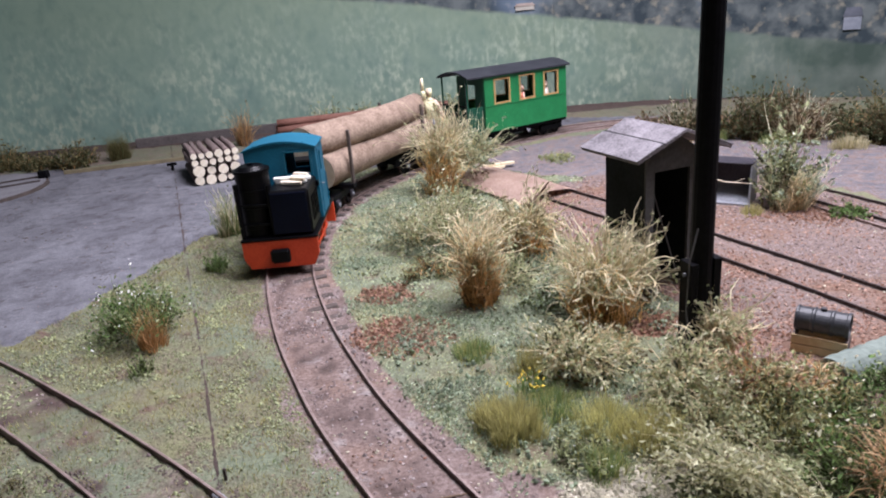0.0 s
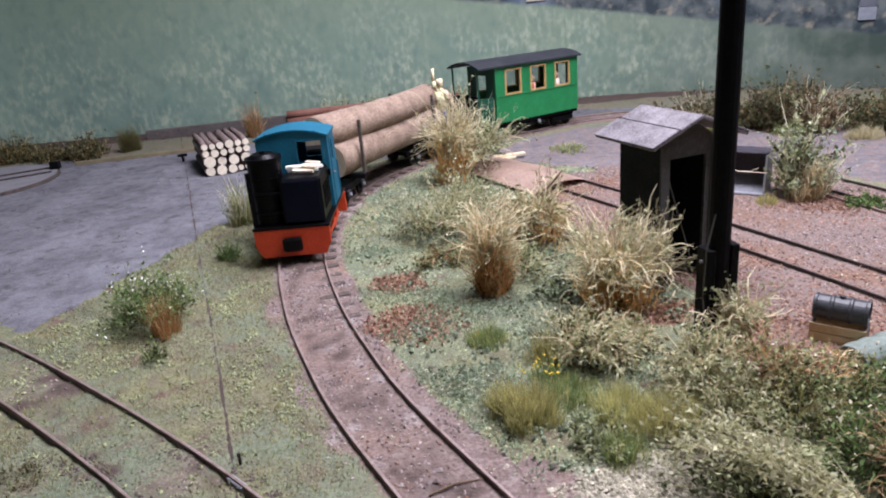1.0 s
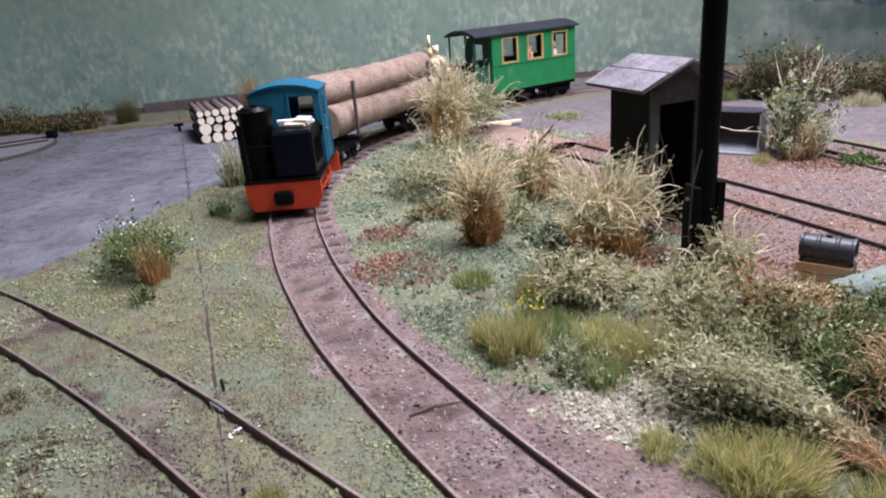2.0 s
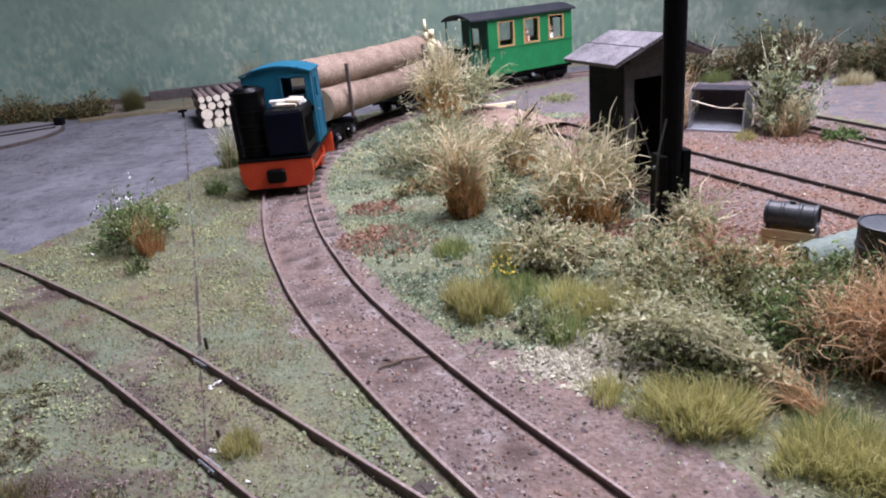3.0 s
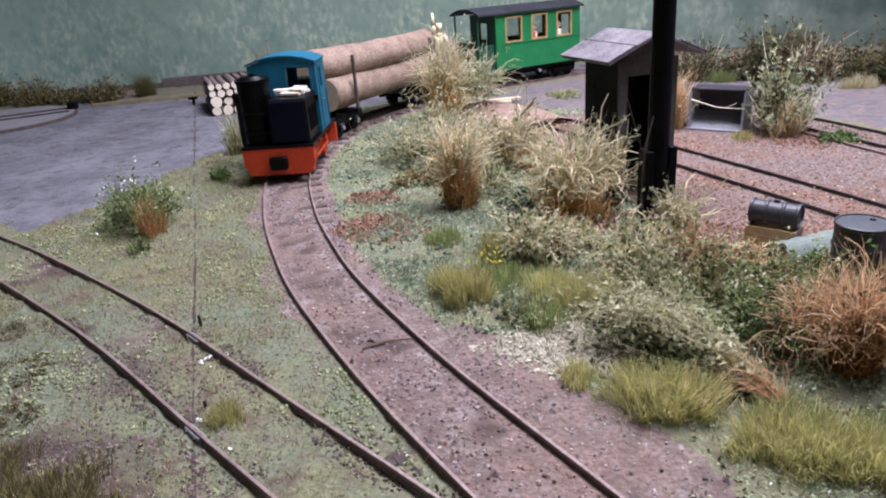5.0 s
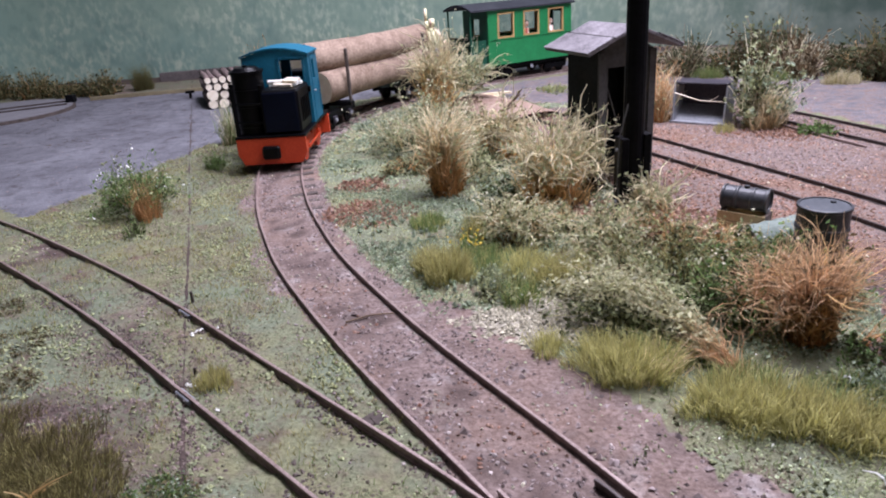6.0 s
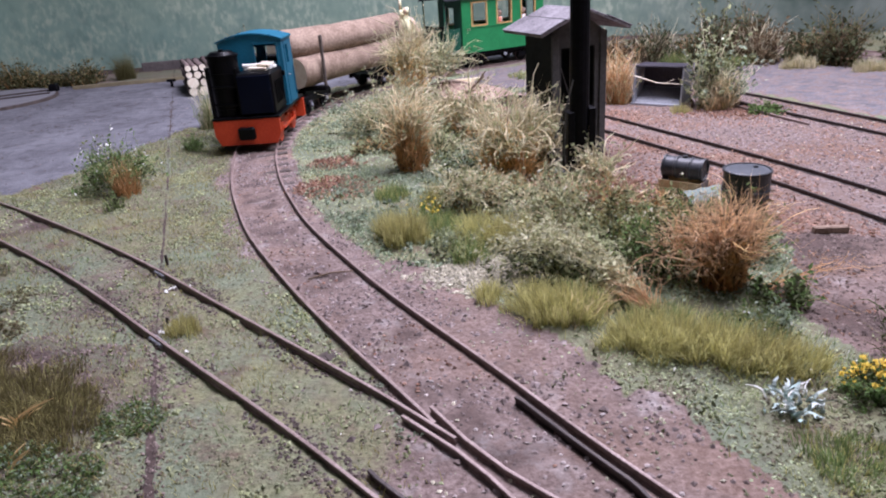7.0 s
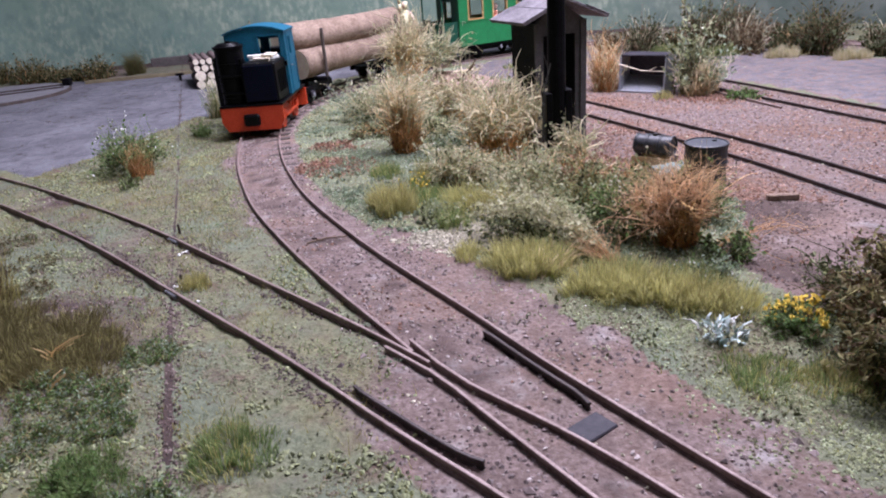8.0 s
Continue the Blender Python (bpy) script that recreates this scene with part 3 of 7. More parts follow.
# ---- plan: the lines of the tracks ----
GAUGE = 16.2
BRANCH_GAUGE = 15.4
MAIN = spline([(108.5, -21.7), (94.6, 2.4), (81.7, 19.5), (68.6, 37.4), (56.6, 54.2), (44.5, 72.8), (24.0, 102.8), (9.4, 126.7), (-4.3, 151.3), (-14.4, 174), (-25.5, 203), (-37.5, 246),
               (-42, 284), (-38.5, 322), (-28, 358), (-10, 389), (9, 411), (40, 443), (72, 467), (107, 484), (145, 490), (185, 483), (220, 466), (252, 440), (280, 405), (300, 365)])
BRANCH = spline([(101, -26), (88, -2), (74, 17), (61.0, 32.4), (46.2, 46.5), (24.3, 68.5), (-9.4, 99.5), (-45.0, 132.4), (-92.9, 170.8), (-127.9, 196.0), (-167, 220.8), (-214, 247.6), (-269, 273.6)])
SIDING = spline([(200, 18), (181, 70), (159.8, 125.5), (141.6, 177.5), (107.6, 251.5), (86, 295), (63, 338), (45, 368)])
FAR = spline([(165, 309), (173, 291), (187, 252), (202, 212), (222, 160), (240, 110)])
SEAM = np.array([(-205, 586), (-130, 392), (-87, 280), (-44, 170), (-26, 122), (10, 31), (34, -30), (60, -100)], float)
ROAD_A = [(-400, 300), (-215, 262), (-150, 226), (-112, 205), (-105, 231), (-89, 288), (-81, 316), (-71, 351), (-48, 384), (-18, 416), (24, 452), (66, 482), (110, 503), (150, 508),
          (190, 502), (120, 530), (0, 522), (-97, 500), (-193, 489), (-289, 489), (-400, 480)]
ROAD_B = [(34, 396), (62, 434), (100, 458), (142, 467), (184, 458), (215, 440), (246, 400), (272, 340), (310, 260), (340, 180), (222, 200), (190, 292), (166, 332), (120, 345), (86, 352)]
GRAVEL = [(74, 150), (88, 196), (64, 240), (58, 330), (90, 352), (120, 345), (166, 330), (214, 215), (250, 130), (190, 122), (150, 124), (124, 134), (100, 142)]
VERGE = [(26, 132), (37, 121), (50, 106), (60, 94), (70, 80), (80, 61), (89, 50), (99, 33), (122, -10), (96, -10), (60, 50), (44, 82), (22, 118)]
SOIL = [(104, 96), (112, 112), (126, 134), (150, 124), (190, 122), (250, 130), (300, 40), (200, -40), (150, -10), (128, 60)]


def on_line(line, s):
    """Place and heading (degrees) at a way s along a line."""
    d = np.r_[0, np.cumsum(np.linalg.norm(np.diff(line, axis=0), axis=1))]
    x, y = np.interp(s, d, line[:, 0]), np.interp(s, d, line[:, 1])
    x2, y2 = np.interp(s + 1, d, line[:, 0]), np.interp(s + 1, d, line[:, 1])
    return x, y, math.degrees(math.atan2(y2 - y, x2 - x))


LAST = [None, None]


def zones(x, y):
    if LAST[0] is not x:
        LAST[:] = x, plan_masks(x, y)
    return LAST[1]


def plan_masks(x, y):
    """Masks of the plan at points: turf, road, gravel, pale gravel, litter, dark soil with corner falloff; and how near
    a track lies.
    """
    wx, wy = x + 3.5 * lattice(x, y, 9, 1) + 1.2 * lattice(x, y, 3, 2), y + 3.5 * lattice(x, y, 9, 3) + 1.2 * lattice(x, y, 3, 4)
    dm, db, ds, df = (away(x, y, l) for l in (MAIN, BRANCH, SIDING, FAR))
    near = np.minimum(np.minimum(dm, db + 1.0), np.minimum(ds, df))
    bed = np.clip((14.5 + 1.5 * lattice(x, y, 14, 5) - np.minimum(dm, db + 2)) / 4 + 0.5, 0, 1)
    # the branch is overgrown, and turf creeps up to the main line's outer rail
    over = np.clip((46 - x) / 18, 0, 1) * (db < dm)
    bed = bed * (1 - over * (0.82 + 0.2 * lattice(x, y, 12, 22)))
    # turf fills the wedge between the branch and the main line
    top = int(np.argmax(MAIN[:, 1]))
    mx = np.interp(y, MAIN[:top, 1], MAIN[:top, 0])
    bed = bed * (1 - 0.85 * (x < mx - 9.8) * np.clip((y - 68) / 14, 0, 1) * np.clip((27 - db) / 8, 0, 1) * (db > 7) * (0.8 + 0.4 * lattice(x, y, 8, 75)).clip(0, 1))
    # and comes close to the outer rail all along
    bed = bed * (1 - 0.8 * (x < mx - 8.6) * np.clip((y - 74) / 10, 0, 1) * (db > 9) * np.clip(0.7 + 0.6 * lattice(x, y, 9, 76), 0, 1) * (dm > 9.3) * (y < 330))
    bed = np.maximum(bed, inside(wx, wy, VERGE) * (0.85 + 0.3 * lattice(x, y, 10, 74)).clip(0, 1))
    yard = inside(wx, wy, ROAD_B)
    road = np.maximum(inside(wx, wy, ROAD_A), 0.5 * yard)
    gravel = inside(wx, wy, GRAVEL) * np.clip(1 - 0.75 * np.clip((10 - ds) / 4, 0, 1) * (0.6 + 0.6 * lattice(x, y, 12, 24)), 0, 1)
    grass = np.clip(1 - bed, 0, 1) * (1 - inside(wx, wy, GRAVEL)) * (1 - yard)
    grass = grass * (1 - inside(wx, wy, SOIL)) * (1 - 0.22 * np.clip((db < dm) * (0.6 + 0.8 * lattice(x, y, 18, 23)), 0, 1))
    dull = np.clip((y - 485) / 15, 0, 1) * np.clip((x + 330) / 20, 0, 1)
    grass = grass * (1 - 0.45 * dull)
    spot = lambda cx, cy, rx, ry: np.clip(1.5 - np.hypot((wx - cx) / rx, (wy - cy) / ry), 0, 1)
    pale = np.maximum(spot(49, 118, 14, 9), spot(64, 124, 12, 6) * 0.6)
    pale = np.maximum(pale, spot(32, 118, 5, 4) * 0.4)
    pale = np.maximum(pale, spot(31, 91, 6, 9) * 0.42)
    litter = 0.85 * np.maximum(np.maximum(spot(-3, 222, 9, 9), spot(6, 192, 13, 10)), np.maximum(spot(74, 185, 12, 8), spot(90, 178, 12, 8)))
    litter = np.maximum(litter, spot(160, 265, 22, 12) * 0.45)
    dark = np.clip((y - 548 + 8 * lattice(x, y, 30, 9)) / 12, 0, 1)
    # dark soil at the near left, enlarged to paint the corner's light falloff too
    dark = np.maximum(dark, 0.5 * spot(-34, 93, 22, 8))
    dark = np.maximum(dark, 0.8 * spot(-46, 72, 36, 24))
    dark = np.maximum(dark, (0.42 + 0.4 * lattice(x, y, 15, 78)) * spot(-66, 112, 42, 30))
    # trodden brown earth between the rails of the main line
    dark = np.maximum(dark, (0.37 + 0.22 * lattice(x, y, 6, 71)) * np.clip((8 - dm) / 2, 0, 1) * (y < 420))
    dark = np.maximum(dark, (0.36 + 0.28 * lattice(x, y, 6, 72)) * np.clip((11 - db) / 2, 0, 1) * (db < dm) * np.clip((20 - x) / 40, 0.55, 1))
    dark = np.maximum(dark, (0.42 + 0.3 * lattice(x, y, 11, 77)) * inside(wx, wy, SOIL) * (x > 100))
    seam = np.full(x.shape, 1e9)
    for a, b in zip(SEAM[:-1], SEAM[1:]):
        d = b - a
        t = np.clip(((x - a[0]) * d[0] + (y - a[1]) * d[1]) / (d @ d), 0, 1)
        np.minimum(seam, np.hypot(x - a[0] - t * d[0], y - a[1] - t * d[1]), out=seam)
    seam = seam * 1.5 + 0.35 * lattice(x, y, 2.5, 11)
    return grass, road, gravel * (1 - road), pale, litter, dark, near, seam, bed


def ground_height(x, y):
    grass, road, gravel, pale, litter, dark, near, seam, bed = zones(x, y)
    soft = np.clip(grass - road - gravel, 0, 1)
    h = 0.7 * lattice(x, y, 26, 31) * soft + soft * (0.55 * lattice(x, y, 5, 32) + 0.35 * lattice(x, y, 2.2, 33)) + 0.15 * lattice(x, y, 2.4, 34)
    h += 0.25 * gravel * lattice(x, y, 2.0, 35) - 0.2
    h = np.where(near < 9.5, np.minimum(h, 0.15), h)
    return h


# ---- hall, baseboard, ground, backdrop ----
def hall():
    for name, a in (("floor", (-900, -750, -42, 900, 900, -32)), ("ceiling", (-900, -750, 1300, 900, 900, 1310)),
                    ("wall_south", (-900, -760, -32, 900, -750, 1300)), ("wall_north", (-900, 900, -32, 900, 910, 1300)),
                    ("wall_west", (-910, -750, -32, -900, 900, 1300)), ("wall_east", (900, -750, -32, 910, 900, 1300))):
        tagged(part(name, box(fresh(), *a), M["wall"]), "plain pale grey hall surface", name.split("_")[0], kind="structure")
    tagged(part("baseboard", box(fresh(), -430, -175, -32, 430, 640, -6, 1), M["ply"]), "plywood baseboard under the model landscape", "baseboard", kind="structure")


def build_ground():
    xs = np.r_[np.arange(-430, -120, 4.0), np.arange(-120, 175, 1.25), np.arange(175, 431, 4.0)]
    ys = np.r_[np.arange(-175, 10, 3.5), np.arange(10, 300, 1.25), np.arange(300, 641, 3.0)]
    gx, gy = np.meshgrid(xs, ys)
    x, y = gx.ravel(), gy.ravel()
    z = ground_height(x, y)
    nx, ny = len(xs), len(ys)
    i = (np.arange(ny - 1)[:, None] * nx + np.arange(nx - 1)[None]).ravel()
    me = quick_mesh("ground", np.stack([x, y, z], -1), np.stack([i, i + 1, i + nx + 1, i + nx], -1))
    smooth(me)
    g, r, v, p, l, d, *_ = zones(x, y)
    for name, three in (("zone_a", (g, r, v)), ("zone_b", (p, l, d))):
        at_ = me.color_attributes.new(name, "FLOAT_COLOR", "POINT")
        at_.data.foreach_set("color", np.stack([*three, np.ones_like(x)], -1).astype(np.float32).ravel())
    ground = tagged(part("ground", me, M["ground"]), "modelled ground of grey road, brown track bed, patchy turf and gravel", "ground", kind="structure")
    # single stones on the bed where the eye passes nearest
    r = np.random.default_rng(77)
    shapes = []
    for k in range(6):
        bm = fresh()
        bmesh.ops.create_icosphere(bm, subdivisions=1, radius=1.0)
        for v in bm.verts:
            v.co *= r.uniform(0.65, 1.15)
        bmesh.ops.scale(bm, vec=(MM, MM * 0.8, MM * 0.6), verts=bm.verts)
        sm = bpy.data.meshes.new("stone")
        bm.to_mesh(sm)
        bm.free()
        sm.materials.append(M["loose_stone"])
        shapes.append(sm)
    x, y = r.uniform(-20, 120, 1400), r.uniform(25, 150, 1400)
    d, e = away(x, y, MAIN), away(x, y, BRANCH)
    keep = (d < 15) & (np.abs(d - GAUGE / 2) > 1.6) & (np.abs(e - GAUGE / 2) > 1.6)
    x, y = x[keep][:280], y[keep][:280]
    for k, (px, py, pz) in enumerate(zip(x, y, ground_height(x, y))):
        ob = new("stone", shapes[k % 6])
        ob.parent = ground
        ob.matrix_basis = pose(px * MM, py * MM, (pz + 0.05) * MM, r.uniform(0, 40), 0, r.uniform(0, 360)) @ Matrix.Scale(r.uniform(0.25, 0.55), 4)
    # the open joint between the two baseboards
    n = 700
    u = np.linspace(0, 1, n)
    leg = np.r_[0, np.cumsum(np.linalg.norm(np.diff(SEAM, axis=0), axis=1))]
    jx, jy = np.interp(u * leg[-1], leg, SEAM[:, 0]), np.interp(u * leg[-1], leg, SEAM[:, 1])
    jx = jx + 0.12 * lattice(jx, jy, 7, 51) + 0.1 * lattice(jx, jy, 2, 52)
    wide = np.clip(0.17 + 0.4 * np.clip((100 - jy) / 40, 0, 1) + 0.3 * lattice(jx, jy, 5, 53) + 0.22 * lattice(jx, jy, 1.5, 54), 0.03, 0.9)
    va = np.stack([jx - wide, jy - wide * 0.4, ground_height(jx - wide, jy) + 0.12], -1)
    vb = np.stack([jx + wide, jy + wide * 0.4, ground_height(jx + wide, jy) + 0.12], -1)
    i = np.arange(n - 1)
    me = quick_mesh("baseboard_joint", np.concatenate([va, vb]), np.stack([i, i + n, i + n + 1, i + 1], -1))
    tagged(part("baseboard_joint", me, M["gap"]), "dark open joint between two baseboards", "joint", kind="structure")


def build_backdrop():
    def sheet(points, label):
        line = spline(points, 6)
        back = beside(line, 2.5)
        n = len(line)
        v, f = [], []
        for row, z in ((line, -2), (line, 235), (back, 235), (back, -2)):
            v += [(px, py, z) for px, py in row]
        for k in range(4):
            for j in range(n - 1):
                a, b2 = k * n, ((k + 1) % 4) * n
                f.append((a + j, a + j + 1, b2 + j + 1, b2 + j))
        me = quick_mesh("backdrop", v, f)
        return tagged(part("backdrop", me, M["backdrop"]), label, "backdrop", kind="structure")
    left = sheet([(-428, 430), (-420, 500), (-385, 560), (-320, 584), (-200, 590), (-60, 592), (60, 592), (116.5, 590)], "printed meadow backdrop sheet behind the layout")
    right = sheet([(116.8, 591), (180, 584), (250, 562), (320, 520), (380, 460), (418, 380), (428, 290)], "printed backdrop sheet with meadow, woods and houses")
    # printed houses, flush on the sheets
    def house(px, py, z, w, h, rise, ang, mt, roof_mt, owner, label):
        bm = box(fresh(), -w / 2, -0.9, 0, w / 2, 0.4, h)
        bmesh.ops.transform(bm, matrix=at(px, py, z, ang), verts=bm.verts)
        hs = part("printed_house", bm, M[mt], owner, label)
        bm = fresh()
        v = [bm.verts.new(p) for p in ((-w * 0.56, -1.3, h), (w * 0.56, -1.3, h), (w * 0.4, -1.3, h + rise), (-w * 0.4, -1.3, h + rise), (-w * 0.56, 0.2, h), (w * 0.56, 0.2, h), (w * 0.4, 0.2, h + rise), (-w * 0.4, 0.2, h + rise))]
        for q in ((0, 1, 2, 3), (7, 6, 5, 4), (0, 4, 5, 1), (1, 5, 6, 2), (2, 6, 7, 3), (3, 7, 4, 0)):
            bm.faces.new([v[k] for k in q])
        bmesh.ops.transform(bm, matrix=at(px, py, z, ang), verts=bm.verts)
        part("printed_roof", bm, M[roof_mt], hs)
    house(94, 590.6, 77.5, 15, 3, 2.2, 0, "print_pale", "print_rose", left, "pale printed farmhouse")
    house(316, 522, 47, 11, 9, 6, -33, "print_grey", "print_slate", right, "grey printed house")
    house(350, 494, 45, 22, 30, 3, -40, "print_pale", "print_slate", right, "tall pale printed house")


# ---- tracks ----
def rail_mesh(line, z0=-0.5, h=1.65):
    prof = np.array([(-0.45, 0), (-0.45, 0.3), (-0.14, 0.5), (-0.14, h - 0.55), (-0.31, h - 0.43), (-0.31, h - 0.08), (-0.23, h), (0.23, h), (0.31, h - 0.08), (0.31, h - 0.43), (0.14, h - 0.55), (0.14, 0.5), (0.45, 0.3), (0.45, 0)])
    d = np.gradient(line, axis=0)
    d /= np.linalg.norm(d, axis=1)[:, None]
    nrm = np.stack([-d[:, 1], d[:, 0]], -1)
    k, n = len(prof), len(line)
    v = np.zeros((n, k, 3))
    v[..., :2] = line[:, None] + prof[None, :, 0, None] * nrm[:, None]
    v[..., 2] = z0 + prof[None, :, 1]
    a = np.arange(n - 1)[:, None] * k + np.arange(k)[None]
    b = np.arange(n - 1)[:, None] * k + (np.arange(k)[None] + 1) % k
    f = np.stack([a, b, b + k, a + k], -1).reshape(-1, 4)
    bm = bmesh.new()
    me = quick_mesh("rail", v.reshape(-1, 3), f)
    bm.from_mesh(me)
    bm.verts.ensure_lookup_table()
    bm.faces.new([bm.verts[i] for i in range(k)])
    bm.faces.new([bm.verts[(n - 1) * k + i] for i in range(k - 1, -1, -1)])
    bm.to_mesh(me)
    bm.free()
    return me


def sleeper_mesh():
    bm = box(fresh(), -12.5, -1.5, -1.6, 12.5, 1.5, 0.0, 0.25)
    me = bpy.data.meshes.new("sleeper")
    bmesh.ops.scale(bm, vec=(MM, MM, MM), verts=bm.verts)
    bm.to_mesh(me)
    bm.free()
    me.materials.append(M["sleeper"])
    return me


def build_tracks():
    names = (("main", MAIN, "rusty narrow gauge track in a brown earth bed, curving"), ("branch", BRANCH, "rusty narrow gauge branch track, half overgrown"),
             ("siding", SIDING, "straight rusty siding in reddish gravel"), ("far", FAR, "short rusty siding beside the grey road"))
    main_l, branch_r = beside(MAIN, GAUGE / 2), beside(BRANCH, -BRANCH_GAUGE / 2)
    # the frog: the two rails meet in a vee, and each goes on past the crossing from a bent wing
    gap2 = np.hypot(main_l[:, None, 0] - branch_r[None, :, 0], main_l[:, None, 1] - branch_r[None, :, 1])
    gap2[:, branch_r[:, 1] < 40] = 9e9
    im, ib = np.unravel_index(int(np.argmin(gap2)), gap2.shape)
    near_main = np.concatenate([main_l[:im - 6], beside(branch_r, 1.7)[ib - 3:ib + 4]])
    near_branch = np.concatenate([branch_r[:ib - 6], beside(main_l, -1.7)[im - 3:im + 3]])
    split = im + int(np.argmax(away(main_l[im:, 0], main_l[im:, 1], branch_r) > 0.75))
    frog = {("main", 1): (near_main, main_l[split:]), ("branch", -1): (near_branch, branch_r[max(0, ib - 2):])}
    tie = sleeper_mesh()
    r = np.random.default_rng(3)
    for name, line, label in names:
        t = thing("railway_track", label, "railway track")
        for side in (1, -1):
            half = (BRANCH_GAUGE if name == "branch" else GAUGE) / 2
            for run in frog.get((name, side), (beside(line, side * half),)):
                part("rail", rail_mesh(run), M["rail" if name in ("main", "branch") else "rail_dark"], t)
        total = len(line) * 2.0
        gap = 9.0
        for k in range(int(total / gap)):
            x, y, h = on_line(line, 4 + k * gap + r.uniform(-0.5, 0.5))
            s = new("sleeper", tie)
            s.parent = t
            curve = name == "main" and 190 < y < 420
            sink = r.uniform(-0.5, -0.22) if curve else r.choice([-0.4, -0.6, -0.8, -1.0]) - (0.6 if name == "branch" else 0.0)
            s.matrix_basis = pose(x * MM, y * MM, sink * MM, 0, r.uniform(2, 3.6) if curve else r.uniform(-1, 1), h + 90 + r.uniform(-2, 2))
    # turnout irons
    t = thing("turnout_irons", "dark rusty check rails and frog of a turnout", "turnout")

    def check(line, side, half, s0, s1):
        run = []
        for w in np.arange(s0, s1, 2.0):
            x, y, h = on_line(line, w)
            e = min(w - s0, s1 - w)
            off = side * (half - 2.3 - max(0, 3 - e) * 0.25)
            a = radians(h + 90)
            run.append((x + off * math.cos(a), y + off * math.sin(a)))
        part("check_rail", rail_mesh(np.array(run), -0.5, 1.8), M["rail_dark"], t, "near-black check rail")

    def way(line, yy):
        return float(np.argmin(abs(line[:, 1] - yy)) * 2.0)
    check(MAIN, -1, GAUGE / 2, way(MAIN, 42), way(MAIN, 68))
    check(BRANCH, 1, BRANCH_GAUGE / 2, way(BRANCH, 38), way(BRANCH, 58))
    part("tie_bar", box(fresh(), -3.2, -2.2, -0.5, 3.2, 2.2, 0.2, 0.2, turn=at(68.5, 41.5, 0, 38)), M["iron"], t)
    # where the branch crosses the joint: fishplates and two thin studs
    for side in (1, -1):
        edge = beside(BRANCH, side * BRANCH_GAUGE / 2)
        k = int(np.argmin(np.abs(edge[:, 0] - np.interp(edge[:, 1], SEAM[::-1, 1], SEAM[::-1, 0]))))
        x, y = edge[k]
        turn = math.degrees(math.atan2(*(edge[k + 1] - edge[k - 1])[::-1]))
        fp = thing("fishplate", "pale worn fishplate joining two rail ends", "fishplate", x, y, 0, turn, "fishplates at the joint")
        part("plate", box(fresh(), -2.6, -0.75, -0.2, 2.6, 0.75, 0.75, 0.15), M["zinc"], fp)
        for q in (-1.5, 1.5):
            part("bolt", rod(fresh(), (q, 0.75, 0.4), (q, 1.05, 0.4), 0.25, n=6), M["rail_dark"], fp)
    for x, y, hh in ((-28.6, 133.5, 2.6), (-15.5, 101.5, 1.6)):
        st = thing("stud", "thin dark stud standing in the joint", "stud", x, y, 0)
        part("pin", box(fresh(), -0.3, -0.3, -0.5, 0.3, 0.3, hh, 0.08), M["sleeper"], st)
    # a loose rail lying in the gravel
    lr = thing("loose_rail", "loose rusty rail lying in the gravel", "rail")
    part("rail", rail_mesh(spline([(158, 293), (168, 262), (176, 236)]), -1.0, 2.0), M["rail"], lr)


def edge_details():
    t = thing("turntable_plate", "low round grey plate with a dark rim", "turntable", -277, 428, 0)
    part("plate", rod(fresh(), (0, 0, -0.5), (0, 0, 2.2), 47.5, n=72), M["stone_grey"], t)
    part("rim", rod(fresh(), (0, 0, -0.5), (0, 0, 1.7), 49, n=72), M["sleeper"], t)
    for off in (-8, 8):
        part("rail", box(fresh(), -44, off - 0.4, 2.2, 44, off + 0.4, 3.2, 0.1, turn=at(0, 0, 0, 30)), M["rail_dark"], t)
    part("stop_block", box(fresh(), 36, 24, 2.2, 42, 28, 7, 0.4), M["tar"], t)
    t = thing("kerb_beam", "long mossy weathered timber beam on the ground", "beam", -196, 480.5, 0, 11)
    part("beam", box(fresh(), -40, -1.2, -0.4, 40, 1.2, 2.2, 0.2), M["old_wood"], t)
    t = thing("buffer_stop", "small dark post with a cross bar", "post", -155, 455, 0, 20)
    part("post", box(fresh(), -0.9, -0.9, -1, 0.9, 0.9, 5, 0.2), M["tar"], t)
    part("cross_bar", box(fresh(), -3, -1.3, 3.2, 3, -0.95, 5.0, 0.1), M["tar"], t)
    tagged(part("low_wall", box(fresh(), -62, -2.5, -1, 62, 2.5, 6.5, 0.3, turn=at(-160, 571, 0, 12)), M["wall_dark"]), "low dark wall at the foot of the backdrop", "wall", kind="structure")


hall()
edge_details()
build_ground()
build_backdrop()
build_tracks()


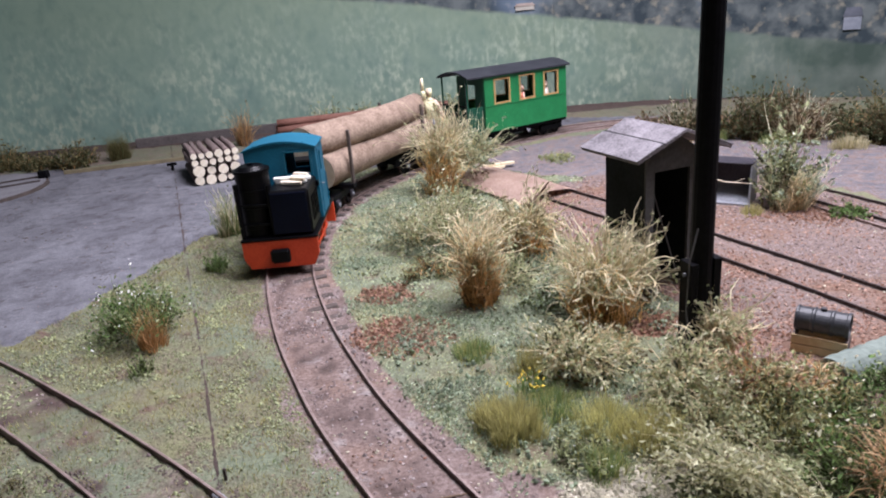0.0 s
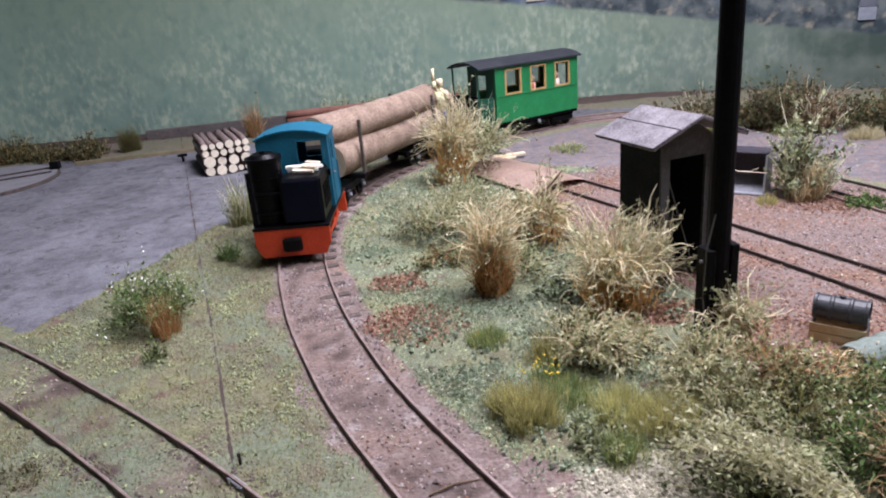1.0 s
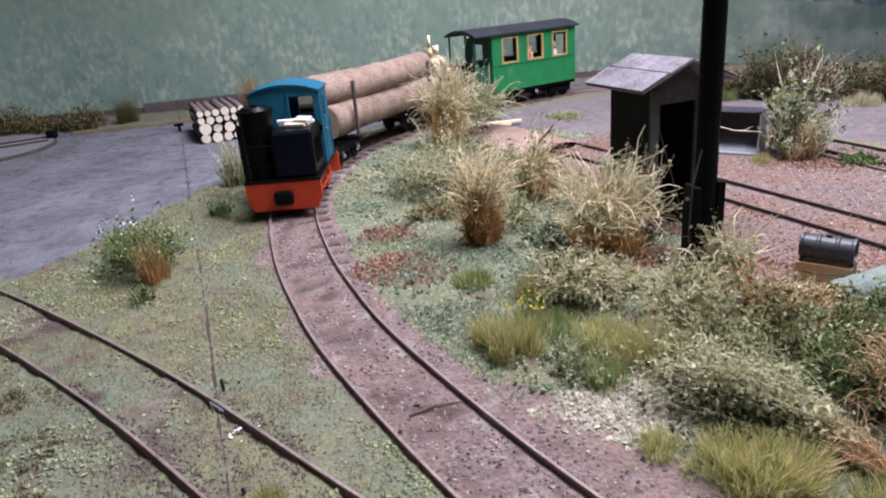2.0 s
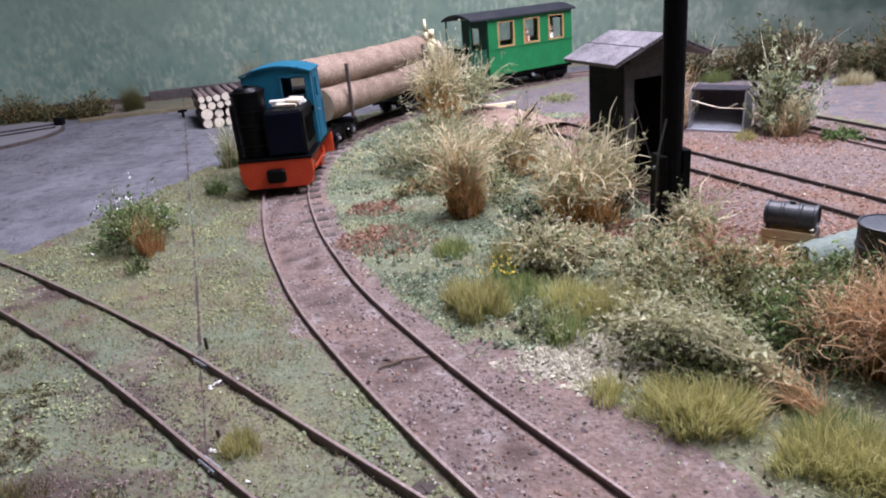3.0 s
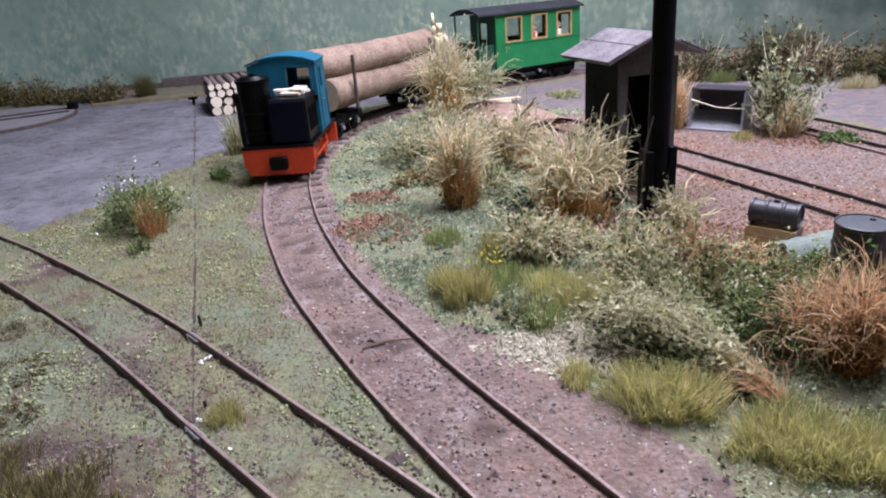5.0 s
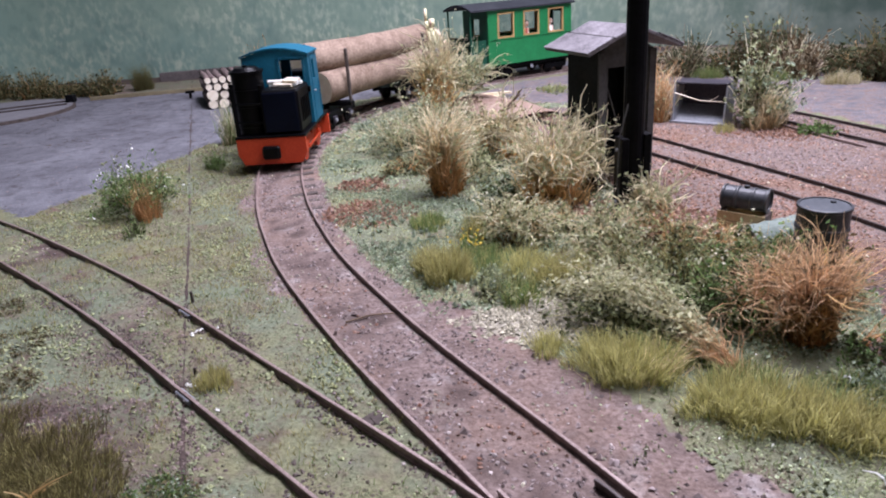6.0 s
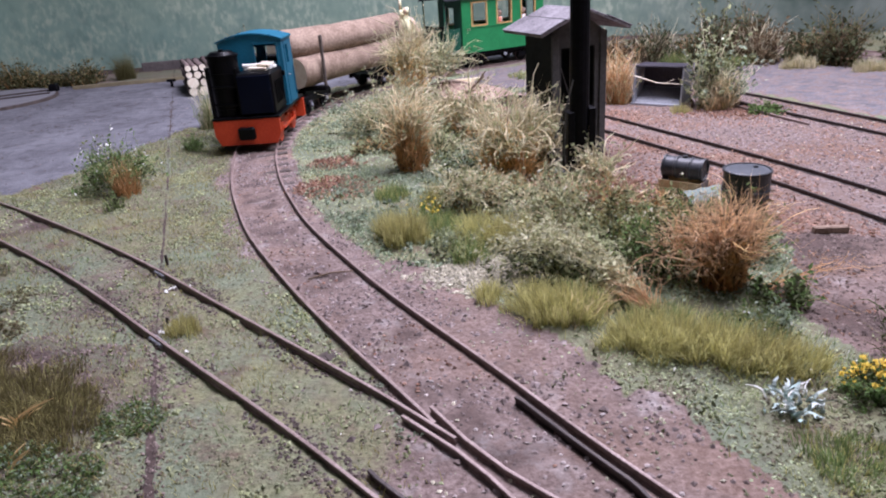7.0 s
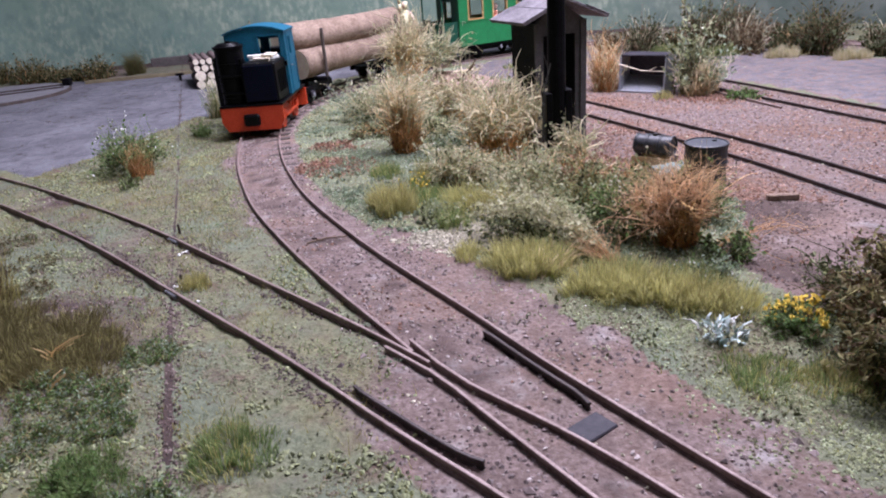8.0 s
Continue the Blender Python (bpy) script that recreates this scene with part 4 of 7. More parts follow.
# ---- hut ----
def hut():
    t = thing("hut", "small dark grey wooden hut with felt roof and open doorway", "hut", 81.8, 216.3, 0, 21.7)
    w, d, h, th = 19.0, 19.0, 42.0, 1.0
    # side and back boards are coloured darker than the front, as if shaded
    bm = fresh()
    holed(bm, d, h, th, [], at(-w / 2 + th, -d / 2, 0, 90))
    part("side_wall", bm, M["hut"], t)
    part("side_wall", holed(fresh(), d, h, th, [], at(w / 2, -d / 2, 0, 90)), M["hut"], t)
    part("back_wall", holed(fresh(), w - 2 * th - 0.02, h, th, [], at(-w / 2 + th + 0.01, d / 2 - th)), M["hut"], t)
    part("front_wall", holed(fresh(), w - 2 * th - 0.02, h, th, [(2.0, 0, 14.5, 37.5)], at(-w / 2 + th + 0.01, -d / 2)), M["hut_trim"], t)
    for s in (-1, 1):
        x = s * (w / 2 - 0.6)
        part("corner_post", box(fresh(), x - 1.2, -d / 2 - 0.7, 0, x + 1.2, -d / 2 - 0.01, h, 0.1), M["hut_trim"], t)
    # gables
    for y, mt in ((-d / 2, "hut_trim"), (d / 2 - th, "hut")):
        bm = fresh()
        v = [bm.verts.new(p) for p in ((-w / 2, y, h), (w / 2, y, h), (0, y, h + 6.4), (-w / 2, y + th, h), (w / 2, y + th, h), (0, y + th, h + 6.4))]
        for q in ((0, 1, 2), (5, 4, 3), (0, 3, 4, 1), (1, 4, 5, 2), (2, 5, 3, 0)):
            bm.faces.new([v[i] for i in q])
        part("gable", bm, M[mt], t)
    # two roof slopes with a lap line in the felt
    for s in (-1, 1):
        a = math.degrees(math.atan2(6.6, 15.5)) * s
        slope = Matrix.Translation((0, 0, h + 7.3)) @ Matrix.Rotation(radians(a), 4, "Y")
        x0, x1 = (0, 17.6) if s > 0 else (-17.6, 0)
        bm = box(fresh(), x0, -d / 2 - 5, -0.5, x1, d / 2 + 3, 0.5, 0.15, turn=slope)
        roof = part("roof_slope", bm, M["felt"], t, "speckled grey roofing felt")
        xa, xb = (8.4, 17.8) if s > 0 else (-17.8, -8.4)
        xl, xr = (7.9, 8.38) if s > 0 else (-8.38, -7.9)
        part("lap_line", box(fresh(), xl, -d / 2 - 5.05, 0.45, xr, d / 2 + 3.05, 0.75, turn=slope), M["tar"], roof, "dark lap line in the felt")
        part("felt_strip", box(fresh(), xa, -d / 2 - 5.15, 0.53, xb, d / 2 + 3.15, 0.85, 0.1, turn=slope), M["felt"], roof)
    part("brace", rod(fresh(), (-6.5, -d / 2 + 1.2, 33), (3, -d / 2 + 1.3, 6), 0.25, n=6), M["hut_trim"], t)
    part("bench", box(fresh(), -8, 4, 14, 8, 8.3, 15.2, 0.1), M["hut_trim"], t)


def mast():
    t = thing("mast", "tall black tarred pole clamped between two base channels", "pole", 79.3, 168.5, 0, 12)
    part("pole", rod(fresh(), (0, 0, -1), (0, 0, 150), 2.75, 2.4, 16), M["tar"], t, soft_shade=False)
    for s in (-1, 1):
        bm = box(fresh(), s * 3.0 - 1.0, -2.4, -1, s * 3.0 + 1.0, 2.4, 25.5 + s * 0.4, 0.15)
        part("base_channel", bm, M["tar"], t)
    bm = rod(fresh(), (-4.6, 0, 22), (4.6, 0, 22), 0.45, n=8)
    part("bolt", bm, M["zinc"], t)
    bm = rod(fresh(), (-4.6, 0, 8), (4.6, 0, 8), 0.45, n=8)
    part("bolt", bm, M["zinc"], t)
    pts = [(-2.6, -2.2, 34), (-5, -3, 26), (-5.4, -3, 14), (-4, -3.4, 3)]
    bm = fresh()
    for a, b in zip(pts[:-1], pts[1:]):
        rod(bm, a, b, 0.22, n=6)
    part("wire", bm, M["hut_trim"], t)


def drum_shape(r, h, ribs):
    prof = [(0, 0), (r - 0.5, 0), (r, 0.25), (r, 0.7), (r - 0.25, 0.9)]
    for z in ribs:
        prof += [(r - 0.25, z - 0.5), (r, z - 0.2), (r, z + 0.2), (r - 0.25, z + 0.5)]
    prof += [(r - 0.25, h - 0.9), (r, h - 0.7), (r, h - 0.1), (r - 0.2, h), (r - 0.5, h - 0.05), (r - 0.6, h - 0.5), (0, h - 0.5)]
    bm = fresh()
    n = 28
    rings = [[bm.verts.new((q * math.cos(2 * math.pi * k / n), q * math.sin(2 * math.pi * k / n), z)) for k in range(n)] if q else [bm.verts.new((0, 0, z))] for q, z in prof]
    for a, b in zip(rings[:-1], rings[1:]):
        for k in range(n):
            j = (k + 1) % n
            if len(a) == 1:
                bm.faces.new((a[0], b[j], b[k]))
            elif len(b) == 1:
                bm.faces.new((a[k], a[j], b[0]))
            else:
                bm.faces.new((a[k], a[j], b[j], b[k]))
    return bm


def yard_things():
    t = thing("oil_drum", "upright charcoal oil drum with a paler lid", "drum", 114.5, 138, 0)
    part("body", drum_shape(5.6, 15, (5, 10)), M["drum"], t)
    # lid coloured paler than the body for the reflection on top
    part("lid", rod(fresh(), (0, 0, 14.45), (0, 0, 14.75), 5.0, n=28), M["drum_lid"], t, "grey lid with top light in its colour")
    part("bung", rod(fresh(), (2.5, 1.5, 14.75), (2.5, 1.5, 15.1), 0.6, n=10), M["drum"], t)
    t = thing("keg", "small black steel keg lying on a wooden crate", "keg", 108.5, 166, 7.6, -38)
    bm = drum_shape(3.2, 11.8, (4, 8))
    bmesh.ops.transform(bm, matrix=Matrix.Translation((-5.9, 0, 0)) @ Matrix.Rotation(radians(90), 4, "Y"), verts=bm.verts)
    part("body", bm, M["drum"], t)
    part("bung", rod(fresh(), (0, 0, 2.9), (0, 0, 3.5), 0.7, n=10), M["drum"], t)
    t = thing("wooden_crate", "low pale wooden crate under a black keg", "crate", 108.5, 166, -0.3, -38)
    for y in (-3.4, 2.8):
        for k in range(2):
            part("slat", box(fresh(), -6.0, y, 0.1 + k * 2.4, 6.0, y + 0.6, 2.3 + k * 2.4, 0.1), M["bark_tan"], t)
    for x in (-6.0, 5.4):
        part("end_board", box(fresh(), x, -2.75, 0, x + 0.6, 2.75, 4.7, 0.1), M["bark_dark"], t)
    part("bottom", box(fresh(), -5.3, -2.75, 0.2, 5.3, 2.75, 0.8), M["bark_tan"], t)
    t = thing("half_pipe", "grey-green ribbed half pipe lying in the weeds", "pipe", 115, 158, -0.5, 22)
    bm = fresh()
    n = 14
    vs = []
    for j in range(21):
        r = 4.85 if (j // 2) % 2 else 4.6
        vs.append([[bm.verts.new((-11 + 1.1 * j, q * math.cos(math.pi * k / n), q * math.sin(math.pi * k / n))) for k in range(n + 1)] for q in (r, r - 0.8)])
    for (a, b), (c, d) in zip(vs[:-1], vs[1:]):
        for k in range(n):
            bm.faces.new((a[k], a[k + 1], c[k + 1], c[k]))
            bm.faces.new((b[k], d[k], d[k + 1], b[k + 1]))
        for k in (0, n):
            bm.faces.new((a[k], c[k], d[k], b[k]))
    for a, b in (vs[0], vs[-1]):
        for k in range(n):
            bm.faces.new((a[k], b[k], b[k + 1], a[k + 1]))
    part("shell", bm, M["pipe"], t)
    t = thing("wood_offcut", "small weathered wood offcut lying in the gravel", "offcut", 133, 132, 0, -2)
    part("block", box(fresh(), -4, -0.9, -0.2, 4, 0.9, 1.5, 0.25), M["bark"], t)
    # tipped skip tub, opening towards the track; lit and shaded inner faces by colour
    t = thing("skip_tub", "tipped iron skip tub with a dark hollow inside", "skip", 133, 289, 0, -35.5)
    W, D, Hh, th = 22.5, 13.0, 16.5, 0.7
    part("bottom", box(fresh(), -W / 2, 0, 0, W / 2, D, th, 0.1), M["zinc"], t, "pale inner side with light in its colour")
    part("top", box(fresh(), -W / 2, 2.0, Hh, W / 2, D, Hh + th, 0.1), M["iron"], t)
    for s in (-1, 1):
        bm = fresh()
        x = s * (W / 2 - th / 2)
        pts = [(0, th), (2.0, Hh), (D, Hh), (D, th)]
        a = [bm.verts.new((x - th / 2, p, q)) for p, q in pts]
        b = [bm.verts.new((x + th / 2, p, q)) for p, q in pts]
        bm.faces.new(a), bm.faces.new(b[::-1])
        for k in range(4):
            bm.faces.new((a[k], b[k], b[(k + 1) % 4], a[(k + 1) % 4]))
        part("side", bm, M["zinc"], t)
    part("back", box(fresh(), -W / 2 + th, D - th, th, W / 2 - th, D, Hh), M["iron"], t, "back with the hollow's shade in its colour")
    # added wedge that shows the lit stretch of floor in a paler colour
    bm = fresh()
    v = [bm.verts.new(p) for p in ((-W / 2 + th, 2.5, th + 0.05), (W / 2 - th, 2.5, th + 0.05), (W / 2 - th, D - th - 0.05, 6.5), (-W / 2 + th, D - th - 0.05, 6.5), (-W / 2 + th, D - th - 0.05, th + 0.05), (W / 2 - th, D - th - 0.05, th + 0.05))]
    for q in ((0, 1, 2, 3), (3, 2, 5, 4), (0, 4, 5, 1), (0, 3, 4), (1, 5, 2)):
        bm.faces.new([v[k] for k in q])
    part("sloping_floor", bm, M["zinc"], t, "pale sloping inner floor with light in its colour")
    rimb = fresh()
    box(rimb, -W / 2 - 0.6, -0.5, -0.2, W / 2 + 0.6, 0.3, 0.9, 0.1)
    part("rim", rimb, M["zinc"], t)
    t = thing("branch", "thin bare branch leaning across the tub", "branch")
    bm = fresh()
    rod(bm, (122, 286, 14.5), (131, 281, 11.6), 0.28, 0.22, 6)
    rod(bm, (131, 281, 11.6), (141, 278, 10.8), 0.22, 0.1, 6)
    rod(bm, (134, 280, 11.2), (137, 277, 13.5), 0.14, 0.08, 6)
    part("stem", bm, M["cut"], t)
    # rusty sheet bent over the siding, two planks on it
    t = thing("rusty_sheet", "bent rusty iron sheet lying over the siding", "metal sheet", 52, 342, 2.2, -58)
    bm = fresh()
    n, L, Wd = 14, 58.0, 33.0
    grid = []
    for i in range(n + 1):
        row = []
        for j in range(9):
            u, v = i / n - 0.5, j / 8 - 0.5
            row.append(bm.verts.new((u * L, v * Wd, 3.2 * (1 - (2 * v) ** 2) + 0.3 * math.sin(u * 9 + v * 4) - 1.6 * max(0, u) * 2)))
        grid.append(row)
    for i in range(n):
        for j in range(8):
            bm.faces.new((grid[i][j], grid[i + 1][j], grid[i + 1][j + 1], grid[i][j + 1]))
    bmesh.ops.solidify(bm, geom=bm.faces[:], thickness=0.5)
    part("sheet", bm, M["rust"], t, soft_shade=True)
    for k, (x, y, a, l) in enumerate(((45, 383, 20, 17), (50, 386, 14, 18))):
        t = thing("plank", "short pale fresh plank lying on the ground", "plank", x, y, 0.2 + 1.2 * k, a, "planks by the sheet")
        part("board", box(fresh(), -l / 2, -1.6, 0, l / 2, 1.6, 1.3, 0.1), M["plank"], t)


# ---- timber ----
def log_mesh(length, r, bark, seed, n=14, rings=7, cut_mat="cut"):
    rr = np.random.default_rng(seed)
    bm = fresh()
    lean = rr.normal(0, 0.012, 2)
    rows = []
    for i in range(rings + 1):
        u = i / rings
        row = []
        for k in range(n):
            a = 2 * math.pi * k / n
            q = r * (1 - 0.06 * u + 0.03 * math.sin(3 * a + seed) + rr.normal(0, 0.015))
            row.append(bm.verts.new((u * length, q * math.cos(a) + lean[0] * length * math.sin(u * 3), q * math.sin(a) + lean[1] * length * 0.3 * math.sin(u * 3))))
        rows.append(row)
    for a, b in zip(rows[:-1], rows[1:]):
        for k in range(n):
            f = bm.faces.new((a[k], a[(k + 1) % n], b[(k + 1) % n], b[k]))
            f.smooth = True
    for row in (rows[0][::-1], rows[-1]):
        bm.faces.new(row).material_index = 1
    bmesh.ops.scale(bm, vec=(MM, MM, MM), verts=bm.verts)
    bmesh.ops.recalc_face_normals(bm, faces=bm.faces)
    me = bpy.data.meshes.new("log")
    bm.to_mesh(me)
    bm.free()
    me.materials.append(M[bark])
    me.materials.append(M[cut_mat])
    return me


def log_stack():
    # short logs, cut ends towards the yard
    ang = math.degrees(math.atan2(58, -27))
    ax, ay = -122.5, 402.0
    ux, uy = math.cos(radians(ang - 90)), math.sin(radians(ang - 90))
    rows = [((2.7, 2.9, 2.5, 1.6, 2.3), 2.6), ((3.3, 2.5, 2.9, 2.9), 8.0), ((1.9, 2.2, 1.9, 1.7, 1.8, 1.9), 12.9), ((1.8, 1.7, 2.0, 2.4, 1.8, 1.9), 16.8)]
    seed = 20
    for radii, z in rows:
        x = 0.0
        spare = (27.5 - 2 * sum(radii)) / len(radii)
        for r in radii:
            x += r
            seed += 1
            off = rng.uniform(-1.5, 1.0)
            me = log_mesh(52 + rng.uniform(-3, 3), r, "bark_dark", seed, 12, 5)
            ob = new("log", me)
            ob.matrix_basis = pose((ax + ux * x + math.cos(radians(ang)) * off) * MM, (ay + uy * x + math.sin(radians(ang)) * off) * MM, (z + rng.uniform(-0.25, 0.25)) * MM, 0, 0, ang)
            tagged(ob, "short grey-brown log with a pale sawn end, in a stack", "log", "logs in the short stack")
            x += r + spare
    # two bearers and long poles
    spec = [(-98, 516, 3.2, 2.7, 132, "bark_tan", 12.5, "long peeled tan pole at the foot of a pile"), (-101, 524, 3.3, 2.9, 130, "bark_red", 12.8, "long red-brown pole in a pile"),
            (-104, 531, 3.3, 2.9, 128, "bark_red", 13.2, "long red-brown pole in a pile"), (-99, 521, 8.2, 2.8, 130, "bark_red", 12.6, "long red-brown pole in a pile"),
            (-102, 528, 8.4, 2.8, 130, "bark_red", 13.0, "long red-brown pole in a pile"), (-100, 525, 13.2, 2.7, 130, "bark_red", 12.8, "long red-brown pole on top of a pile")]
    for k, (x, y, z, r, l, mt, a, label) in enumerate(spec):
        ob = new("pole_log", log_mesh(l, r, mt, 60 + k, 14, 12, "bark_tan"))
        ob.matrix_basis = pose(x * MM, y * MM, (z + 1.2) * MM, 0, 0, a)
        tagged(ob, label, "log", "long poles in the pile")
    for u in (18, 108):
        a = radians(12.8)
        t = thing("bearer", "dark timber bearer under a pile of poles", "timber", -100 + u * math.cos(a), 523 + u * math.sin(a), 0, 12.8)
        part("beam", box(fresh(), -1.6, -12, -0.2, 1.6, 12, 1.6, 0.2), M["sleeper"], t)


hut()
mast()
yard_things()
log_stack()


# ---- train ----
def way_at_y(yy):
    return float(np.argmin(np.abs(MAIN[:230, 1] - yy)) * 2.0)


S0 = way_at_y(247)
RAIL = 1.15


def wheel(parent, x, y, r, mt, z=None, th=2.0):
    z = RAIL + r if z is None else z
    s = 1 if y > 0 else -1
    bm = rod(fresh(), (x, y - th / 2, z), (x, y + th / 2, z), r, n=22)
    rod(bm, (x, y + s * th / 2, z), (x, y + s * (th / 2 + 0.5), z), r * 0.35, n=12)
    w = part("wheel", bm, M[mt], parent)
    bm = fresh()
    n = 22
    ring = []
    for q, yy in ((r + 0.35, y - s * th / 2), (r + 0.35, y - s * (th / 2 - 0.5)), (r - 0.8, y - s * (th / 2 - 0.5)), (r - 0.8, y - s * th / 2)):
        ring.append([bm.verts.new((x + q * math.cos(2 * math.pi * k / n), yy, z + q * math.sin(2 * math.pi * k / n))) for k in range(n)])
    for a in range(4):
        for k in range(n):
            bm.faces.new((ring[a][k], ring[a][(k + 1) % n], ring[(a + 1) % 4][(k + 1) % n], ring[(a + 1) % 4][k]))
    part("tyre", bm, M["rail"], w)
    return w


def arched(bm, w, length, rise, th, x0, z0, n=12, over=0.0):
    """A roof arched across y, running along x from x0."""
    rows = []
    for x in (x0, x0 + length):
        for dz in (0, th):
            rows.append([bm.verts.new((x, (k / n - 0.5) * w, z0 + rise * (1 - (2 * k / n - 1) ** 2) + dz)) for k in range(n + 1)])
    for k in range(n):
        bm.faces.new((rows[0][k], rows[0][k + 1], rows[2][k + 1], rows[2][k]))
        bm.faces.new((rows[1][k], rows[3][k], rows[3][k + 1], rows[1][k + 1]))
        bm.faces.new((rows[0][k], rows[1][k], rows[1][k + 1], rows[0][k + 1]))
        bm.faces.new((rows[2][k], rows[2][k + 1], rows[3][k + 1], rows[3][k]))
    for k in (0, n):
        bm.faces.new((rows[0][k], rows[2][k], rows[3][k], rows[1][k]))
    return bm


def locomotive():
    x, y, h = on_line(MAIN, S0 + 25)
    x += 1.2
    t = thing("locomotive", "small blue narrow gauge locomotive with black hood and red frame", "locomotive", x, y, 0, h + 176.5)
    # frame: x forward, front beam at +25
    bm = box(fresh(), -22, -9.6, 6.0, 23, -8.0, 12.4, 0.15)
    part("side_frame", bm, M["red"], t)
    part("side_frame", box(fresh(), -22, 8.0, 6.0, 23, 9.6, 12.4, 0.15), M["red"], t)
    bm = fresh()
    prof = [(-13.3, 13.4), (13.3, 13.4), (13.3, 7.4), (11.2, 3.4), (-11.2, 3.4), (-13.3, 7.4)]
    a = [bm.verts.new((23.2, p, q)) for p, q in prof]
    b = [bm.verts.new((25.0, p, q)) for p, q in prof]
    bm.faces.new(a), bm.faces.new(b[::-1])
    for k in range(6):
        bm.faces.new((a[k], b[k], b[(k + 1) % 6], a[(k + 1) % 6]))
    beam = part("buffer_beam", bm, M["red"], t, "orange-red front beam")
    bm = box(fresh(), 25.05, -3.4, 5.6, 27.6, 3.4, 10.6, 0.7)
    c = part("coupling_buffer", bm, M["black"], beam)
    part("buffer_beam", box(fresh(), -25, -13.5, 4.4, -23.2, 13.5, 12.6, 0.2), M["red"], t)
    part("coupling_buffer", box(fresh(), -27.4, -3.2, 5.8, -25.05, 3.2, 10.2, 0.5), M["black"], t)
    part("footplate", box(fresh(), -25, -13.6, 13.45, 25.2, 13.6, 14.3, 0.15), M["black"], t)
    part("lower_tank", box(fresh(), -7, -7.9, 4.6, 9, 7.9, 13.4, 0.3), M["tar"], t)
    for wx in (-13.5, 11.5):
        for s in (-1, 1):
            wheel(t, wx, s * 8.9, 5.0, "red")
            part("axle_box", box(fresh(), wx - 2.2, s * 10.2 - 0.9, 5.4, wx + 2.2, s * 10.2 + 0.9, 9.2, 0.3), M["red"], t)
        part("axle", rod(fresh(), (wx, -8, RAIL + 5), (wx, 8, RAIL + 5), 1.0, n=10), M["tar"], t)
    for s in (-1, 1):
        part("coupling_rod", box(fresh(), -13.5, s * 11.3 - 0.3, 5.9, 11.5, s * 11.3 + 0.3, 7.2, 0.15), M["red"], t)
        for q in (-20, -2, 18):
            part("spring", box(fresh(), q - 2.6, s * 10.4 - 0.5, 9.4, q + 2.6, s * 10.4 + 0.5, 10.6, 0.3), M["red"], t)
    # hood with radiator front
    part("hood", box(fresh(), 3.2, -2.2, 14.35, 23.4, 12.2, 30.8, 0.7), M["black"], t)
    # the front is black; its navy tint stands for a bluish reflection
    part("radiator_front", box(fresh(), 23.45, -1.4, 15.2, 23.9, 11.4, 30.0, 0.2), M["navy"], t, "black radiator front with a blue sheen in its colour")
    for k in range(5):
        part("louvre", box(fresh(), 6.5 + 3 * k, 12.22, 18, 7.2 + 3 * k, 12.6, 27, 0.1), M["black"], t)
    # gas generator beside the hood
    g = part("gas_generator", rod(fresh(), (16.5, -7.8, 14.35), (16.5, -7.8, 37.0), 5.9, n=28), M["black"], t, "tall black cylinder", soft_shade=False)
    for z in (16.5, 24, 30.5):
        part("band", rod(fresh(), (16.5, -7.8, z), (16.5, -7.8, z + 0.7), 6.15, n=28), M["black"], g)
    bm = rod(fresh(), (16.5, -7.8, 37.0), (16.5, -7.8, 38.0), 6.4, n=28)
    rod(bm, (16.5, -7.8, 38.0), (16.5, -7.8, 39.2), 5.6, 4.0, n=28)
    rod(bm, (16.5, -7.8, 39.2), (16.5, -7.8, 39.9), 1.0, n=10)
    part("lid", bm, M["black"], g)
    part("pipe", rod(fresh(), (22.6, -12.6, 14.4), (22.6, -12.6, 34), 0.9, n=10), M["black"], t)
    part("pipe", rod(fresh(), (22.9, -1.6, 15), (22.9, -1.6, 33), 0.7, n=10), M["black"], t)
    for z in (19, 26):
        part("bracket", rod(fresh(), (22.9, -1.6, z), (22.6, -12.6, z + 0.4), 0.4, n=8), M["black"], t)
    # cab
    cx0, cx1, cw, zb, zt = -15.0, 3.0, 26.4, 14.35, 41.0
    part("cab_front", holed(fresh(), cw, zt - zb, 0.9, [(15.0, 17.3, 24.0, 25.4)], at(cx1, -cw / 2, zb, 90)), M["blue"], t)
    part("cab_back", holed(fresh(), cw, zt - zb, 0.9, [(3.0, 16.4, 11.2, 23.0), (15.2, 16.4, 23.4, 23.0)], at(cx0 + 0.9, -cw / 2, zb, 90)), M["blue"], t)
    for s in (-1, 1):
        yy = s * cw / 2 - (0.9 if s > 0 else 0)
        sd = part("cab_side", holed(fresh(), cx1 - cx0 - 1.9, zt - zb, 0.9, [(7.6, 16.6, 11.8, 24.2)], at(cx0 + 0.95, yy, zb)), M["blue"], t)
        ys = s * (cw / 2 + 0.16)
        part("door", holed(fresh(), 7.4, zt - zb - 2, 0.3, [(1.5, 15.6, 5.7, 23.2)], at(cx0 + 7.05, ys - 0.15, zb + 1)), M["blue"], sd)
        part("handrail", rod(fresh(), (cx0 + 5.2, s * (cw / 2 + 0.9), zb + 3), (cx0 + 5.2, s * (cw / 2 + 0.9), zb + 15), 0.28, n=8), M["blue"], sd)
        part("door_handle", rod(fresh(), (cx0 + 13, s * (cw / 2 + 0.4), zb + 12), (cx0 + 13, s * (cw / 2 + 1.2), zb + 12), 0.35, n=8), M["zinc"], sd)
